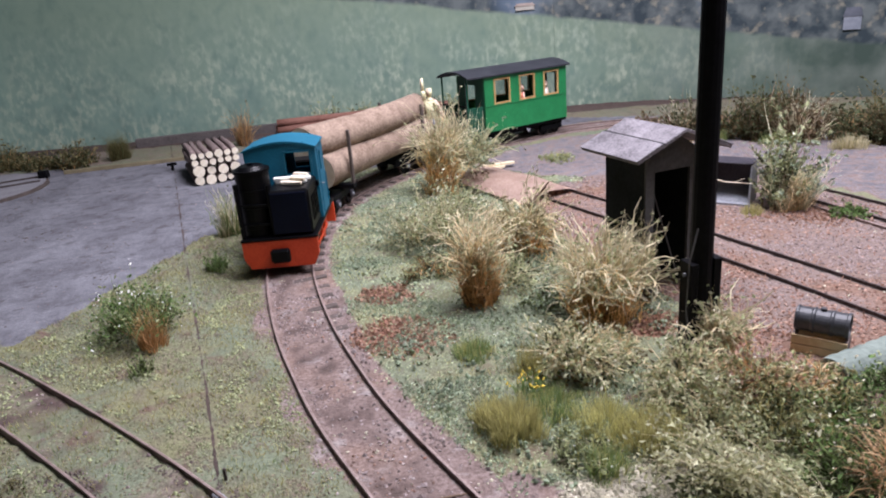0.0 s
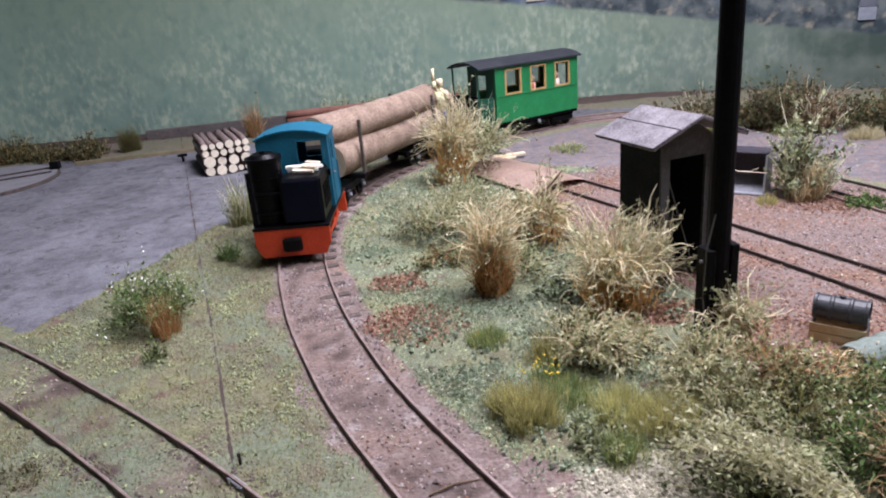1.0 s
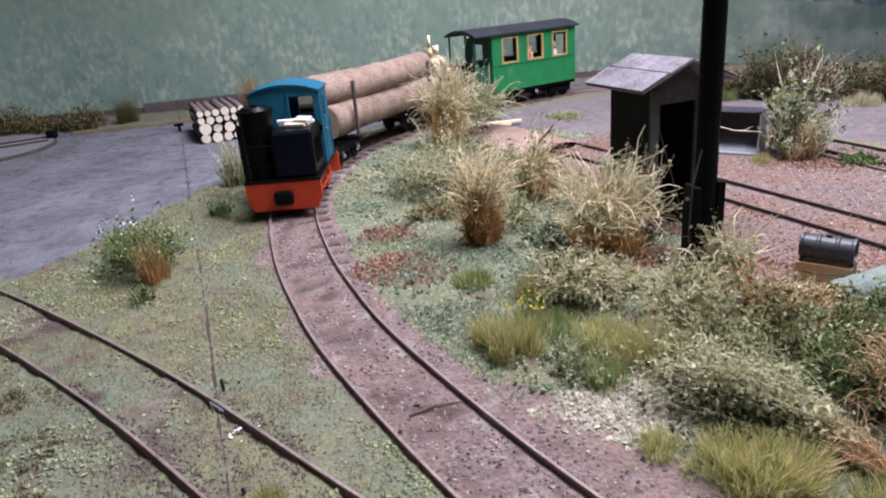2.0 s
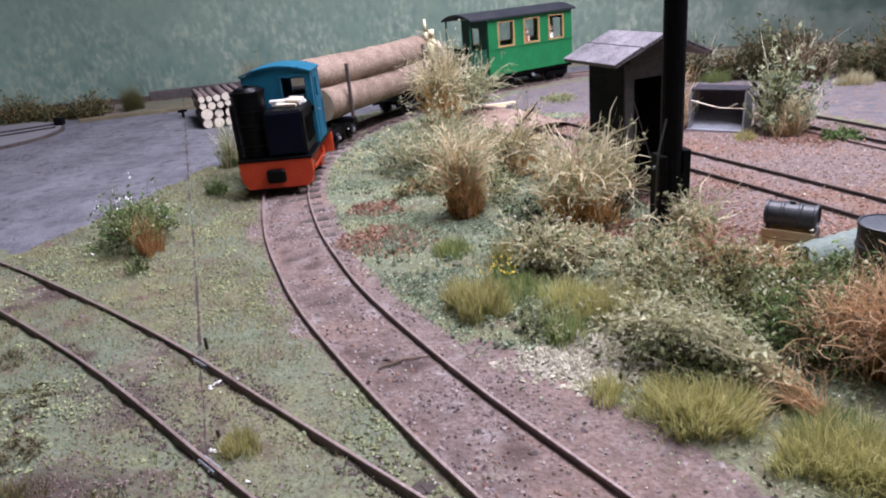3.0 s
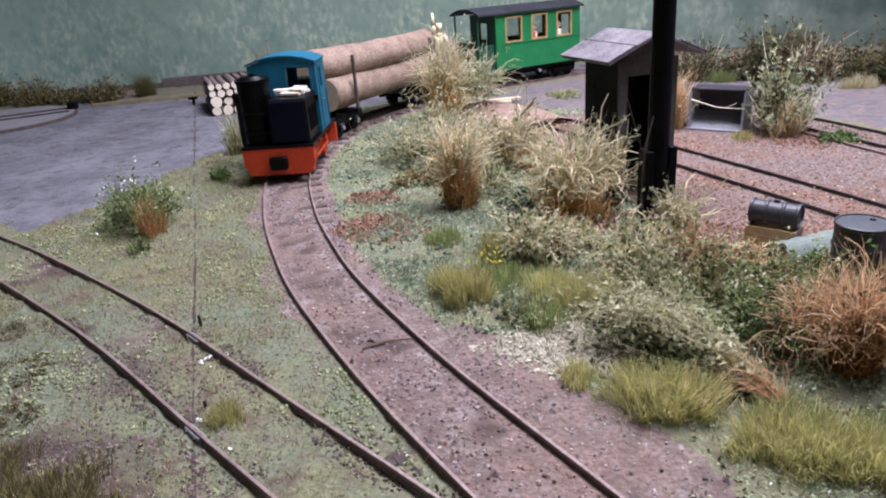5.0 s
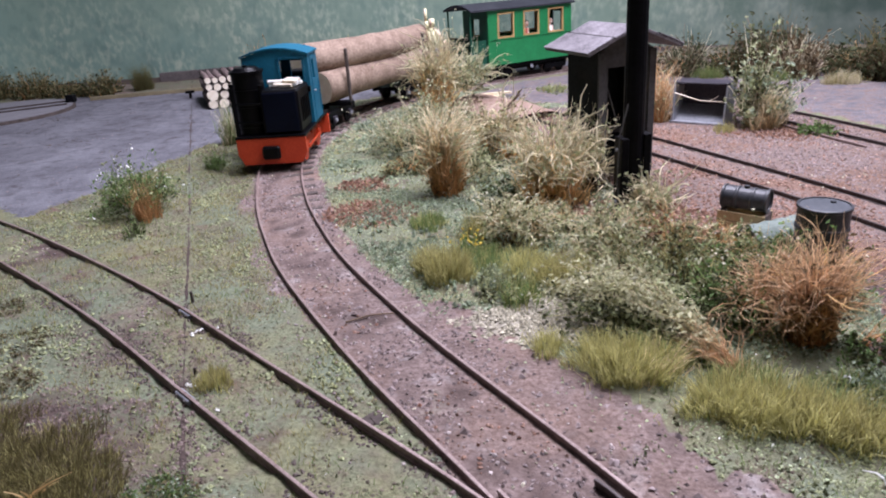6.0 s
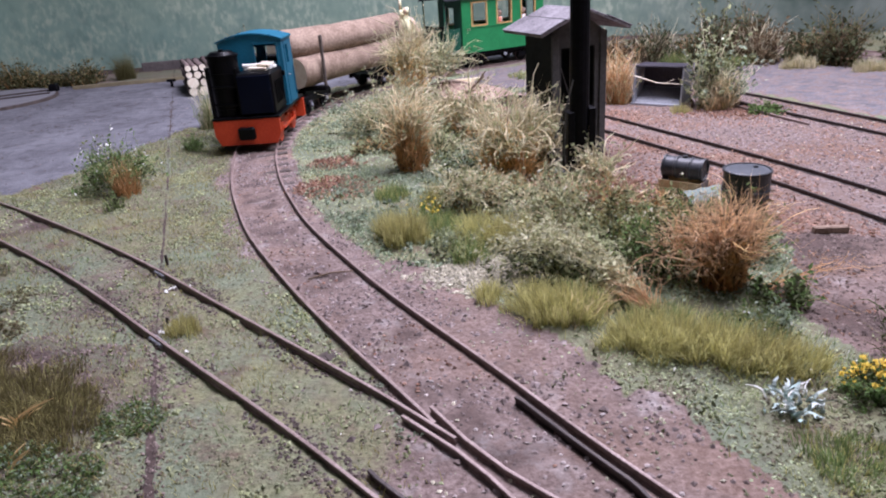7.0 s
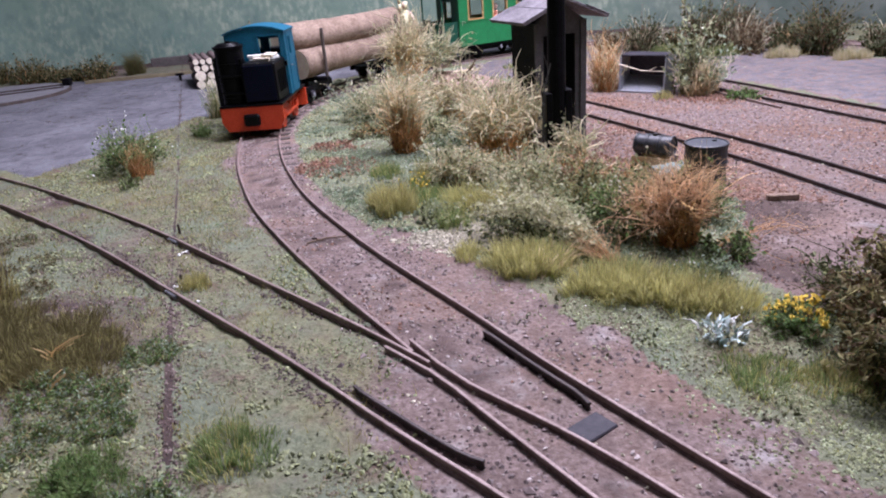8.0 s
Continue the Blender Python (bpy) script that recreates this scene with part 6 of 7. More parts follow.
def wisps(r, n, strands, rad, z0, length, up, droop, lean=(0, 0), k=7, fray=0.2):
    """Bundles of strands: every bundle leaves the heart of the plant in one direction, bends over and frays towards its tip."""
    m = n * strands
    az, el = r.uniform(0, 2 * np.pi, n), np.clip(r.normal(up, 0.42, n), -0.1, 1.5)
    q = rad * np.sqrt(r.random(n))
    root = np.stack([q * np.cos(az), q * np.sin(az), z0 * r.uniform(0.4, 1.0, n)], -1)
    each = lambda v: np.repeat(v, strands, 0)
    A, E = each(az + r.normal(0, 0.5, n)) + r.normal(0, fray, m), each(el) + r.normal(0, fray, m)
    L = each(length * r.uniform(0.45, 1.15, n)) * r.uniform(0.55, 1.1, m)
    D, curl = each(droop * r.uniform(0.2, 1.5, n)) + r.normal(0, fray, m), each(r.normal(0, 0.9, n)) + r.normal(0, 0.45, m)
    t = np.linspace(0, 1, k)[None]
    e = E[:, None] - D[:, None] * t ** 1.4 + 0.4 * np.sin(r.uniform(0, 6, (m, 1)) + 6 * t)
    a = A[:, None] + curl[:, None] * t + 0.5 * np.sin(r.uniform(0, 6, (m, 1)) + 5 * t)
    step = (L / (k - 1))[:, None]
    d = np.stack([np.cos(e) * np.cos(a) * step, np.cos(e) * np.sin(a) * step, np.sin(e) * step], -1)
    d[..., 0] += lean[0] * step * t
    d[..., 1] += lean[1] * step * t
    d[:, 0] = 0
    P = each(root)[:, None] + r.normal(0, 0.35, (m, 1, 3)) + np.cumsum(d, 1)
    P[..., 2] = np.maximum(P[..., 2], 0.15)
    s = r.normal(0, 1, (m, 3))
    s /= np.linalg.norm(s, axis=1)[:, None]
    return P, r.uniform(0.5, 1.3, m)[:, None] * (1 - 0.72 * t ** 2), s


def shaggy(x, y, rad, h, label, core=("ochre", 260), crown=(("khaki", 40), ("sage_straw", 26)), leaf=(("leaf", 700), ("leaf_pale", 400)), up=1.0, droop=0.9, reach=0.6, lean=(0, 0), specks=30, width=0.55, core_h=0.62, shade=160):
    """A dry bush: stiff stalks at the heart, a shaggy crown of frayed bundles over it, small leaves caught in the
    crown, brown leaves as painted shade at the foot.
    """
    PLANT_SEED[0] += 1
    r = np.random.default_rng(PLANT_SEED[0])
    t = thing("bush", label, "bush", x, y)
    if core:
        P, W, sd = fibres(r, int(core[1] * 1.25), rad * 0.6, h * core_h * 1.1, 0.5, 0.42, 0.35, mess=0.4)
        tagged(part("stalk_mass", strip_mesh("stalk_mass", P, W, sd), M[core[0]], t), kind="stuff")
        P, W, sd = fibres(r, int(core[1] * 0.6), rad * 0.8, h * core_h * 0.8, 0.75, 0.5, 0.7, mess=0.5)
        tagged(part("stalk_mass", strip_mesh("stalk_mass", P, W, sd), M[core[0]], t), kind="stuff")
    lines = []
    for mt, n in crown:
        P, W, sd = wisps(r, n, 6, rad * 0.6, h * 0.55, h * reach, up, droop, lean)
        lines.append(P)
        tagged(part("stalk_mass", strip_mesh("stalk_mass", P, W * width, sd), M[mt], t), kind="stuff")
    P = np.concatenate(lines)

    def along(n, lo, hi, size):
        i = r.integers(0, len(P), n)
        u = r.uniform(lo, hi, n) * (P.shape[1] - 1)
        j = np.minimum(u.astype(int), P.shape[1] - 2)
        w = (u - j)[:, None]
        C = P[i, j] * (1 - w) + P[i, j + 1] * w + r.normal(0, size * 0.6, (n, 3))
        C[:, 2] = np.maximum(C[:, 2], 0.2)
        return C
    for mt, n in leaf:
        v, f = leaf_mesh(r, along(n, 0.3, 1.0, 0.7), 0.72)
        tagged(part("foliage", quick_mesh("foliage", v, f), M[mt], t), kind="stuff")
    # brown leaves low at the foot draw the shade under the bush
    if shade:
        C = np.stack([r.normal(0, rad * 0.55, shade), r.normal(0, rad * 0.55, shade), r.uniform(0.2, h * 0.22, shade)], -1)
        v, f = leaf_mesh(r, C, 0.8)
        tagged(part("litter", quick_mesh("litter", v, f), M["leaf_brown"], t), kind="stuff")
    if specks:
        v, f = crumb_mesh(r, along(specks, 0.5, 1.0, 0.5), 0.38, 1.0)
        tagged(part("blossom", quick_mesh("blossom", v, f), M["cream"], t), kind="stuff")
    return t


def leafy(x, y, rad, h, label, leaf=(("leaf", 900), ("leaf_dark", 300)), stem=("sage_straw", 26), up=0.75, droop=0.7, specks=0, speck_mt="cream", size=0.66):
    """A low leafy weed: soft sprawling shoots, thick with small leaves down to the ground; dark leaves shade the
    inside.
    """
    PLANT_SEED[0] += 1
    r = np.random.default_rng(PLANT_SEED[0])
    t = thing("weed", label, "weed", x, y)
    P, W, sd = wisps(r, stem[1], 4, rad * 0.75, h * 0.3, h * 1.05, up, droop, fray=0.35)
    tagged(part("stalk_mass", strip_mesh("stalk_mass", P, W * 0.3, sd), M[stem[0]], t), kind="stuff")
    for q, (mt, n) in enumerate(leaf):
        # dark leaves keep to the inner shoots, so inner shade is in the colour
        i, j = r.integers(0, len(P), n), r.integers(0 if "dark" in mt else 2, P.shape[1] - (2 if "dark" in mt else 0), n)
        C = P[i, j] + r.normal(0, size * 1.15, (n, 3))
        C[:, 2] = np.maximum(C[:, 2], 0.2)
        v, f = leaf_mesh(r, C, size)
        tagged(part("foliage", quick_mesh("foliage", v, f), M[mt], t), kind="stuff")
    if specks:
        v, f = crumb_mesh(r, P[r.integers(0, len(P), specks), -1] + r.normal(0, 0.5, (specks, 3)), 0.4, 1.0)
        tagged(part("blossom", quick_mesh("blossom", v, f), M[speck_mt], t), kind="stuff")
    return t


def grass_tuft(x, y, rad, h, n, mt, label, oval=1.0, spread=0.45, second=None):
    st = [(int(n * 2.2), mt, 0.15, spread, 0.35, (0, 0), oval)]
    if second:
        st.append((int(n * 0.8), second, 0.15, spread, 0.35, (0, 0), oval))
    return plant("grass_tuft", label, "grass", x, y, rad, h, st)


def toppled(x, y, label, tip, rise, n, mt, fan, leaf):
    """A plant fallen over: stems that leave the root, arch and come down towards the tip."""
    PLANT_SEED[0] += 1
    r = np.random.default_rng(PLANT_SEED[0])
    t = thing("fallen_plant", label, "plant", x, y)
    k = 8
    u = np.linspace(0, 1, k)[None]
    a = r.normal(0, fan, n)[:, None]
    l = r.uniform(0.45, 1.1, n)[:, None]
    ca, sa = np.cos(a), np.sin(a)
    dx, dy = tip[0] * ca - tip[1] * sa, tip[0] * sa + tip[1] * ca
    P = np.zeros((n, k, 3))
    turns, start = r.uniform(0.6, 1.8, (n, 1, 3)), r.uniform(0, 2 * np.pi, (n, 1, 3))
    wob = (np.sin(start + 2 * np.pi * turns * u[..., None]) - np.sin(start)) * u[..., None] * 1.9
    P[..., 0] = r.normal(0, 1.0, (n, 1)) + dx * l * u + wob[..., 0]
    P[..., 1] = r.normal(0, 1.0, (n, 1)) + dy * l * u + wob[..., 1]
    P[..., 2] = np.maximum(0.3, 0.5 + rise * r.uniform(0.7, 1.1, (n, 1)) * np.sin(np.pi * np.minimum(u * l * 0.82, 1)) + wob[..., 2])
    s = r.normal(0, 1, (n, 3))
    s /= np.linalg.norm(s, axis=1)[:, None]
    tagged(part("stalk_mass", strip_mesh("stalk_mass", P, 0.2 * (1 - 0.7 * u) * np.ones((n, 1)), s), M[mt], t), kind="stuff")
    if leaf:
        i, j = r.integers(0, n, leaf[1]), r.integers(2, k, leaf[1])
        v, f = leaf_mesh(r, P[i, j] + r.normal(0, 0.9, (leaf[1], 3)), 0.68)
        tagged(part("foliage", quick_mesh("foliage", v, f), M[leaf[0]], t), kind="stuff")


def plants():
    # beside the grey road
    leafy(-73, 205, 12, 16, "flowering weed clump with white blossoms and a russet heart", (("leaf_dark", 900), ("leaf_bright", 700), ("leaf", 300)), ("green", 50), 1.15, 0.6, 70, "white")
    grass_tuft(-68, 197, 3.6, 15, 170, "rust_straw", "russet grass tuft inside a weed clump", spread=0.5)
    plant("weed", "low dark green weed at the turf's edge", "weed", -65, 181, 3, 5, [(40, "green", 0.3, 0.9, 0.5)], [(120, "leaf_dark", 0.6, 0.2, 1)])
    plant("bush", "slender grey-green weed beside the road", "bush", -74, 304, 5.5, 22, [(200, "sage_straw", 0.3, 0.55, 0.4), (120, "green", 0.28, 0.5, 0.4)], [(420, "leaf", 0.6, 0.1, 1)], [(20, "white", 0.35, 0.5, 1)])
    plant("weed", "small green weed beside the track", "weed", -67, 259, 4, 7, [(60, "green", 0.3, 0.8, 0.5)], [(200, "leaf_bright", 0.6, 0.2, 1), (80, "leaf_dark", 0.6, 0.1, 0.8)])
    for x, y, r, h in ((-63, 323, 6, 4.5), (-57, 338, 6, 5), (-54, 357, 6, 4.5), (-40, 382, 5, 4), (-59, 330, 5, 3.5)):
        plant("weed", "low bright green weed along the road's edge", "weed", x, y, r, h, [(60, "green", 0.3, 1.0, 0.6)], [(320, "leaf_bright", 0.65, 0.1, 1)], group="bright weeds along the road")
    # big dry bushes inside the curve
    shaggy(19, 343, 9, 45, "tall dry straw bush with an ochre heart", core=("ochre", 320), crown=(("khaki", 60), ("sage_straw", 26)), up=1.15, droop=0.8, reach=0.62, core_h=0.6)
    shaggy(34, 355, 9, 34, "leafy sage-green shrub beside a dry bush", core=None, crown=(("sage_straw", 34),), leaf=(("leaf", 1300), ("turf_grey", 700), ("leaf_dark", 300)), up=1.0, reach=0.75)
    leafy(14, 262, 12, 22, "bushy sage weeds with pale leaves", (("leaf", 1100), ("leaf_pale", 1100), ("leaf_dark", 400)), ("khaki", 46), 1.0, 0.7, 50)
    leafy(3, 268, 8, 15, "pale leafy weeds at the curve's edge", (("turf_grey", 800), ("leaf_dark", 250)), ("sage_straw", 26), 0.9, 0.8, 24)
    leafy(22, 292, 9, 18, "grey-green weeds below a tall dry bush", (("leaf", 900), ("leaf_dark", 500)), ("khaki", 34), 1.0, 0.7, 30)
    leafy(12, 236, 9, 9, "russet-tinged weeds sprawling on turf", (("leaf", 420), ("leaf_brown", 260), ("leaf_dark", 300)), ("rust_straw", 20), 0.5, 0.5)
    shaggy(28, 211, 6.5, 31, "upright straw clump with pale shoots", core=("rust_straw", 240), crown=(("khaki", 44), ("straw", 22)), leaf=(("leaf_pale", 300), ("leaf", 200)), up=1.3, droop=0.5, reach=0.62, core_h=0.66)
    leafy(36, 220, 8, 14, "sage weeds behind a dry clump", (("leaf", 600), ("leaf_dark", 400)), ("sage_straw", 26))
    shaggy(47, 252, 13, 23, "olive bush over an ochre grass heart", core=("ochre", 280), crown=(("khaki", 46), ("sage_straw", 34)), leaf=(("leaf_olive", 900), ("leaf", 400)), up=0.75, droop=0.9, reach=0.8)
    leafy(38, 240, 9, 10, "dark weeds between dry bushes", (("leaf_dark", 600), ("leaf", 400)), ("sage_straw", 24))
    t = thing("dead_twig", "dark bare twig on top of an olive bush", "twig", 54, 250, 14, 20)
    part("stem", rod(rod(fresh(), (-6, 0, 4), (2, 1, 9.5), 0.5, 0.35, 6), (-1, 0.6, 7.4), (1.6, -2, 12), 0.35, 0.2, 6), M["twig"], t)
    shaggy(61, 192, 12, 30, "broad straw bush with an ochre base", core=("ochre", 420), crown=(("khaki", 64), ("sage_straw", 36)), leaf=(("leaf", 800), ("leaf_pale", 500)), up=1.0, droop=0.8, reach=0.62, core_h=0.58)
    shaggy(73, 201, 6, 24, "sage stems in front of the hut", core=None, crown=(("khaki", 26), ("sage_straw", 14)), leaf=(("leaf", 300), ("leaf_pale", 260)), up=1.2, droop=0.5, reach=0.75, specks=14)
    leafy(48, 205, 8, 7, "blue-green leafy weeds between the bushes", (("turf_grey", 600), ("leaf_dark", 500)), ("green", 20))
    shaggy(49, 165, 10, 11, "low dark shrub covered in cream blossoms", core=None, crown=(("khaki", 40), ("straw", 30)), leaf=(("leaf_dark", 350), ("leaf", 600), ("leaf_pale", 1100)), up=0.6, droop=0.7, reach=1.1, specks=130, shade=260, width=0.36)
    shaggy(60, 171, 7, 6, "sprawling khaki weeds beside a blossoming shrub", core=None, crown=(("straw", 36),), leaf=(("leaf_pale", 420), ("leaf", 200)), up=0.4, droop=0.5, reach=1.1, specks=20, width=0.36)
    plant("flower", "small plant with yellow blossoms", "flower", 36, 157, 3, 7.5, [(50, "green", 0.28, 0.7, 0.4)], [(60, "leaf_bright", 0.5, 0.1, 0.8)], [(30, "yellow", 0.5, 0.65, 1)])
    grass_tuft(31, 142, 5.5, 9, 420, "olive", "olive grass tuft beside the track", second="lime", spread=0.6)
    grass_tuft(26, 146, 3.5, 7, 200, "olive", "small olive grass tuft", second="lime", spread=0.6)
    grass_tuft(24, 177, 5.0, 5, 260, "green", "short green grass tuft", second="lime")
    grass_tuft(38, 166, 4.0, 9, 160, "olive", "olive grass tuft by the blossoms")
    grass_tuft(41, 150, 7.0, 4, 420, "green", "short bright green grass patch", second="lime")
    grass_tuft(50, 140, 6.0, 8, 320, "lime", "olive grass clump in the weeds", second="lime", spread=0.6)
    grass_tuft(58, 134, 6.5, 9, 420, "olive", "olive grass clump with lime tips", second="lime", spread=0.6)
    leafy(44, 136, 7, 3, "pale leafy weeds among grass", (("leaf", 200), ("turf_grey", 400), ("turf", 600)), ("lime", 24), size=0.4)
    # tangled weeds between the mast and the track
    shaggy(70, 148, 9, 11, "tangled olive and khaki weeds with pale specks", core=("rust_straw", 120), crown=(("khaki", 50), ("straw", 46)), leaf=(("leaf", 1300), ("leaf_pale", 1300), ("leaf_dark", 400)), up=0.7, droop=0.8, reach=1.0, specks=80, shade=300, width=0.36)
    shaggy(83, 147, 9, 11, "russet-tipped weeds by the mast", core=("rust_straw", 160), crown=(("rust_straw", 30), ("straw", 50)), leaf=(("leaf_olive", 700), ("leaf", 700), ("litter", 500)), up=0.7, droop=0.8, reach=1.0, specks=50, shade=300, width=0.36)
    shaggy(83, 164, 5, 17, "sage stems drooping at the foot of the mast", core=None, crown=(("khaki", 26), ("sage_straw", 16)), leaf=(("leaf", 300), ("leaf_pale", 200)), up=1.25, droop=1.6, reach=0.9, specks=14)
    shaggy(95, 145, 9, 7, "ochre weeds sprawling towards a crate", core=None, crown=(("rust_straw", 22), ("straw", 34)), leaf=(("leaf_olive", 300), ("leaf", 360)), up=0.5, droop=0.6, reach=1.1, specks=24, width=0.36)
    leafy(66, 133, 10, 11, "leafy weeds with pale tips and shade in the dark leaves", (("leaf_dark", 250), ("leaf", 700), ("leaf_pale", 800)), ("khaki", 40), specks=14, size=0.55)
    leafy(80, 131, 11, 12, "dark green leafy weeds with shade in their colour", (("leaf_dark", 900), ("leaf_olive", 600), ("leaf", 600)), ("olive", 44), specks=16)
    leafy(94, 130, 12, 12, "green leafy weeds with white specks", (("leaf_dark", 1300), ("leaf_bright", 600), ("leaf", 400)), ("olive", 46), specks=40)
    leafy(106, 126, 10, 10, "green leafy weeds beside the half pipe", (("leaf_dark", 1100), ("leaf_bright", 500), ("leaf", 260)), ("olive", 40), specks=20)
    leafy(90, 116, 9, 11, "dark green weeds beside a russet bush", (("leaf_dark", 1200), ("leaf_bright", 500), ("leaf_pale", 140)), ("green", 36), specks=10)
    leafy(113, 146, 6, 5, "fresh green weeds over the half pipe", (("leaf_bright", 400), ("leaf_dark", 500), ("leaf", 200)), ("green", 28))
    # a feathery plant that has toppled towards the track
    toppled(82, 98, "toppled feathery plant arching over the grass", (-26, 29), 8.5, 80, "khaki", 0.11, ("leaf_pale", 2000))
    toppled(81, 99, "sage leaves of a toppled plant", (-24, 27), 6.0, 40, "sage_straw", 0.17, ("leaf", 1400))
    # low dark leaf layer: the shade under the arch, put into colour
    toppled(80, 101, "dark leaves as shade beneath a toppled plant", (-22, 21), 3.2, 60, "olive", 0.28, ("leaf_dark", 2200))
    toppled(82, 97.5, "russet stems of a toppled plant", (-10, 8), 5, 60, "russet", 0.6, None)
    grass_tuft(82.5, 97, 2.0, 4, 40, "russet", "pale russet root tuft", spread=1.2)
    # russet bush
    shaggy(99, 107, 5, 18, "tangled russet dry grass bush", core=("rust_straw", 260), crown=(("russet", 190), ("ochre", 26)), leaf=(("leaf_brown", 260),), up=1.05, droop=0.7, reach=0.85, specks=8, width=0.21, core_h=0.75)
    shaggy(92, 112, 5, 15, "russet grass leaning towards green weeds", core=None, crown=(("russet", 50),), leaf=(("leaf_brown", 100),), up=0.9, droop=1.2, reach=0.9, specks=0, width=0.26, shade=60)
    toppled(106, 102, "thin russet stems lying over the soil", (24, 6), 4, 26, "rust_straw", 0.3, None)
    leafy(107, 98, 5, 6, "dark green weed under a russet bush", (("leaf_dark", 400), ("leaf_bright", 160)), ("green", 18))
    # a band of soft grass along the track
    for x, y, rad, h, n, a, b, oval in ((60, 101, 4.5, 6.5, 380, "lime", "olive", 0.9), (64, 97, 5.0, 7.5, 520, "lime", "olive", 0.9), (70, 103, 5.5, 6.0, 420, "green", "olive", 0.9), (69, 98, 4.5, 6.5, 320, "lime", "straw", 0.9),
                                        (77, 86, 5.0, 6.5, 460, "lime", "olive", 0.9), (83, 84, 5.5, 7.0, 520, "lime", "olive", 0.9), (82, 91, 5.5, 4.5, 360, "green", "olive", 0.9), (89, 81, 5.5, 6.5, 480, "lime", "olive", 0.9),
                                        (95, 78, 5.5, 6.0, 440, "olive", "lime", 0.9), (96, 87, 6.0, 4.0, 360, "green", "olive", 0.9), (101, 76, 4.5, 4.5, 320, "lime", "olive", 0.9)):
        t = grass_tuft(x, y, rad * 1.15, h, int(n * 0.8), a, "soft olive-yellow grass in a band along the track", oval=oval, second=b, spread=0.95)
        tagged(t, group="grass band along the track")
    leafy(100, 88, 7, 3.5, "low dark weeds with white specks behind grass", (("leaf_dark", 500), ("turf_grey", 500)), ("green", 30), specks=12, speck_mt="white", size=0.45)
    grass_tuft(51, 106, 3.4, 4.5, 190, "lime", "small yellow-green grass tuft on pale gravel", spread=0.7)
    grass_tuft(47, 127, 4.5, 6, 160, "green", "green grass at the gravel's edge", second="lime")
    leafy(43, 131, 6, 4.5, "pale-leaved weeds at the gravel's edge", (("leaf", 300), ("leaf_dark", 200)), ("sage_straw", 18), specks=12, speck_mt="white")
    # right foreground
    for x, y, rad, h in ((119, 56, 7, 15), (118, 48, 7, 15), (126, 60, 8, 17), (122, 40, 8, 16)):
        shaggy(x, y, rad, h, "dense brown-green shrub beside yellow blossoms", core=("olive", 160), crown=(("olive", 40), ("twig", 10)), leaf=(("leaf_olive", 2200), ("leaf_brown", 1900), ("leaf_dark", 900)), up=0.9, droop=0.8, reach=0.8, specks=10, width=0.3)
    leafy(121, 73, 7, 11, "dark green shrub behind yellow blossoms", (("leaf_dark", 1400), ("leaf", 160)), ("dark_green", 40), size=0.5)
    plant("flower", "plant crowded with yellow blossoms", "flower", 109, 69, 3.4, 5.5, [(90, "green", 0.3, 0.8, 0.5)], [(260, "leaf_dark", 0.6, 0.1, 0.8)], [(130, "yellow", 0.55, 0.6, 1)])
    leafy(107, 66, 5, 3.2, "dark green leaves below yellow blossoms", (("leaf_dark", 600), ("leaf_bright", 500)), ("green", 30), size=0.42)
    plant("scrap", "crumpled pale teal scrap in the grass", "scrap", 95, 66, 4.5, 2.6, [(60, "teal", 0.8, 2.2, 0.6), (16, "white", 0.4, 1.8, 0.6)], mess=0.9)
    grass_tuft(97, 53, 6, 1.8, 420, "green", "short green grass patch on moss", second="lime", spread=0.9)
    grass_tuft(108, 50, 6, 2.2, 420, "olive", "short olive grass beside a shrub", second="green", spread=0.9)
    # left foreground
    for x, y, rad in ((-60, 116, 9), (-76, 131, 9), (-72, 110, 8), (-52, 100, 7)):
        leafy(x, y, rad, 0.9, "low weeds and dead leaves beside the branch", (("leaf_brown", 160), ("moss", 400), ("leaf_olive", 120)), ("olive_dark", 60), 0.5, 0.4, size=0.3)
    for x, y, rad, h in ((-31, 77, 9, 4.0), (-40, 72, 10, 5.0), (-23, 72, 7, 3.0), (-47, 82, 9, 5.0), (-34, 64, 8, 3.0), (-54, 74, 9, 5.5), (-19, 66, 8, 2.6), (-27, 67, 9, 3.4)):
        t = grass_tuft(x, y, rad, h, 620, "olive_dark", "brown-olive mound of dry grass on soil", second="olive", spread=1.0)
        tagged(t, group="dry grass mound")
    grass_tuft(-56, 93, 5, 15, 240, "olive", "tall olive grass beside the branch track", second="leaf_brown")
    grass_tuft(-3, 34, 6, 3.6, 420, "green", "bright green grass tuft", spread=0.9)
    leafy(-3, 34, 6, 3.0, "green leaves in a grass tuft", (("leaf_bright", 700), ("leaf_dark", 200)), ("green", 40), size=0.4)
    grass_tuft(16, 40, 6.5, 2.4, 420, "green", "short green grass beside the joint", second="lime", spread=0.8)
    grass_tuft(-11, 98, 3.2, 3.6, 170, "olive", "small olive grass tuft between the rails", second="lime")
    for x, y, rad in ((-22, 57, 8), (-8, 68, 6), (-18, 42, 8), (-12, 54, 7), (-12, 24, 9), (-30, 44, 9), (-48, 62, 8), (-6, 46, 6), (8, 28, 6)):
        leafy(x, y, rad, 2.0, "low soft green weeds on soil", (("turf_grey", 400), ("leaf_bright", 420), ("leaf_olive", 300), ("leaf_dark", 180)), ("green", 70), 0.6, 0.5, size=0.34)
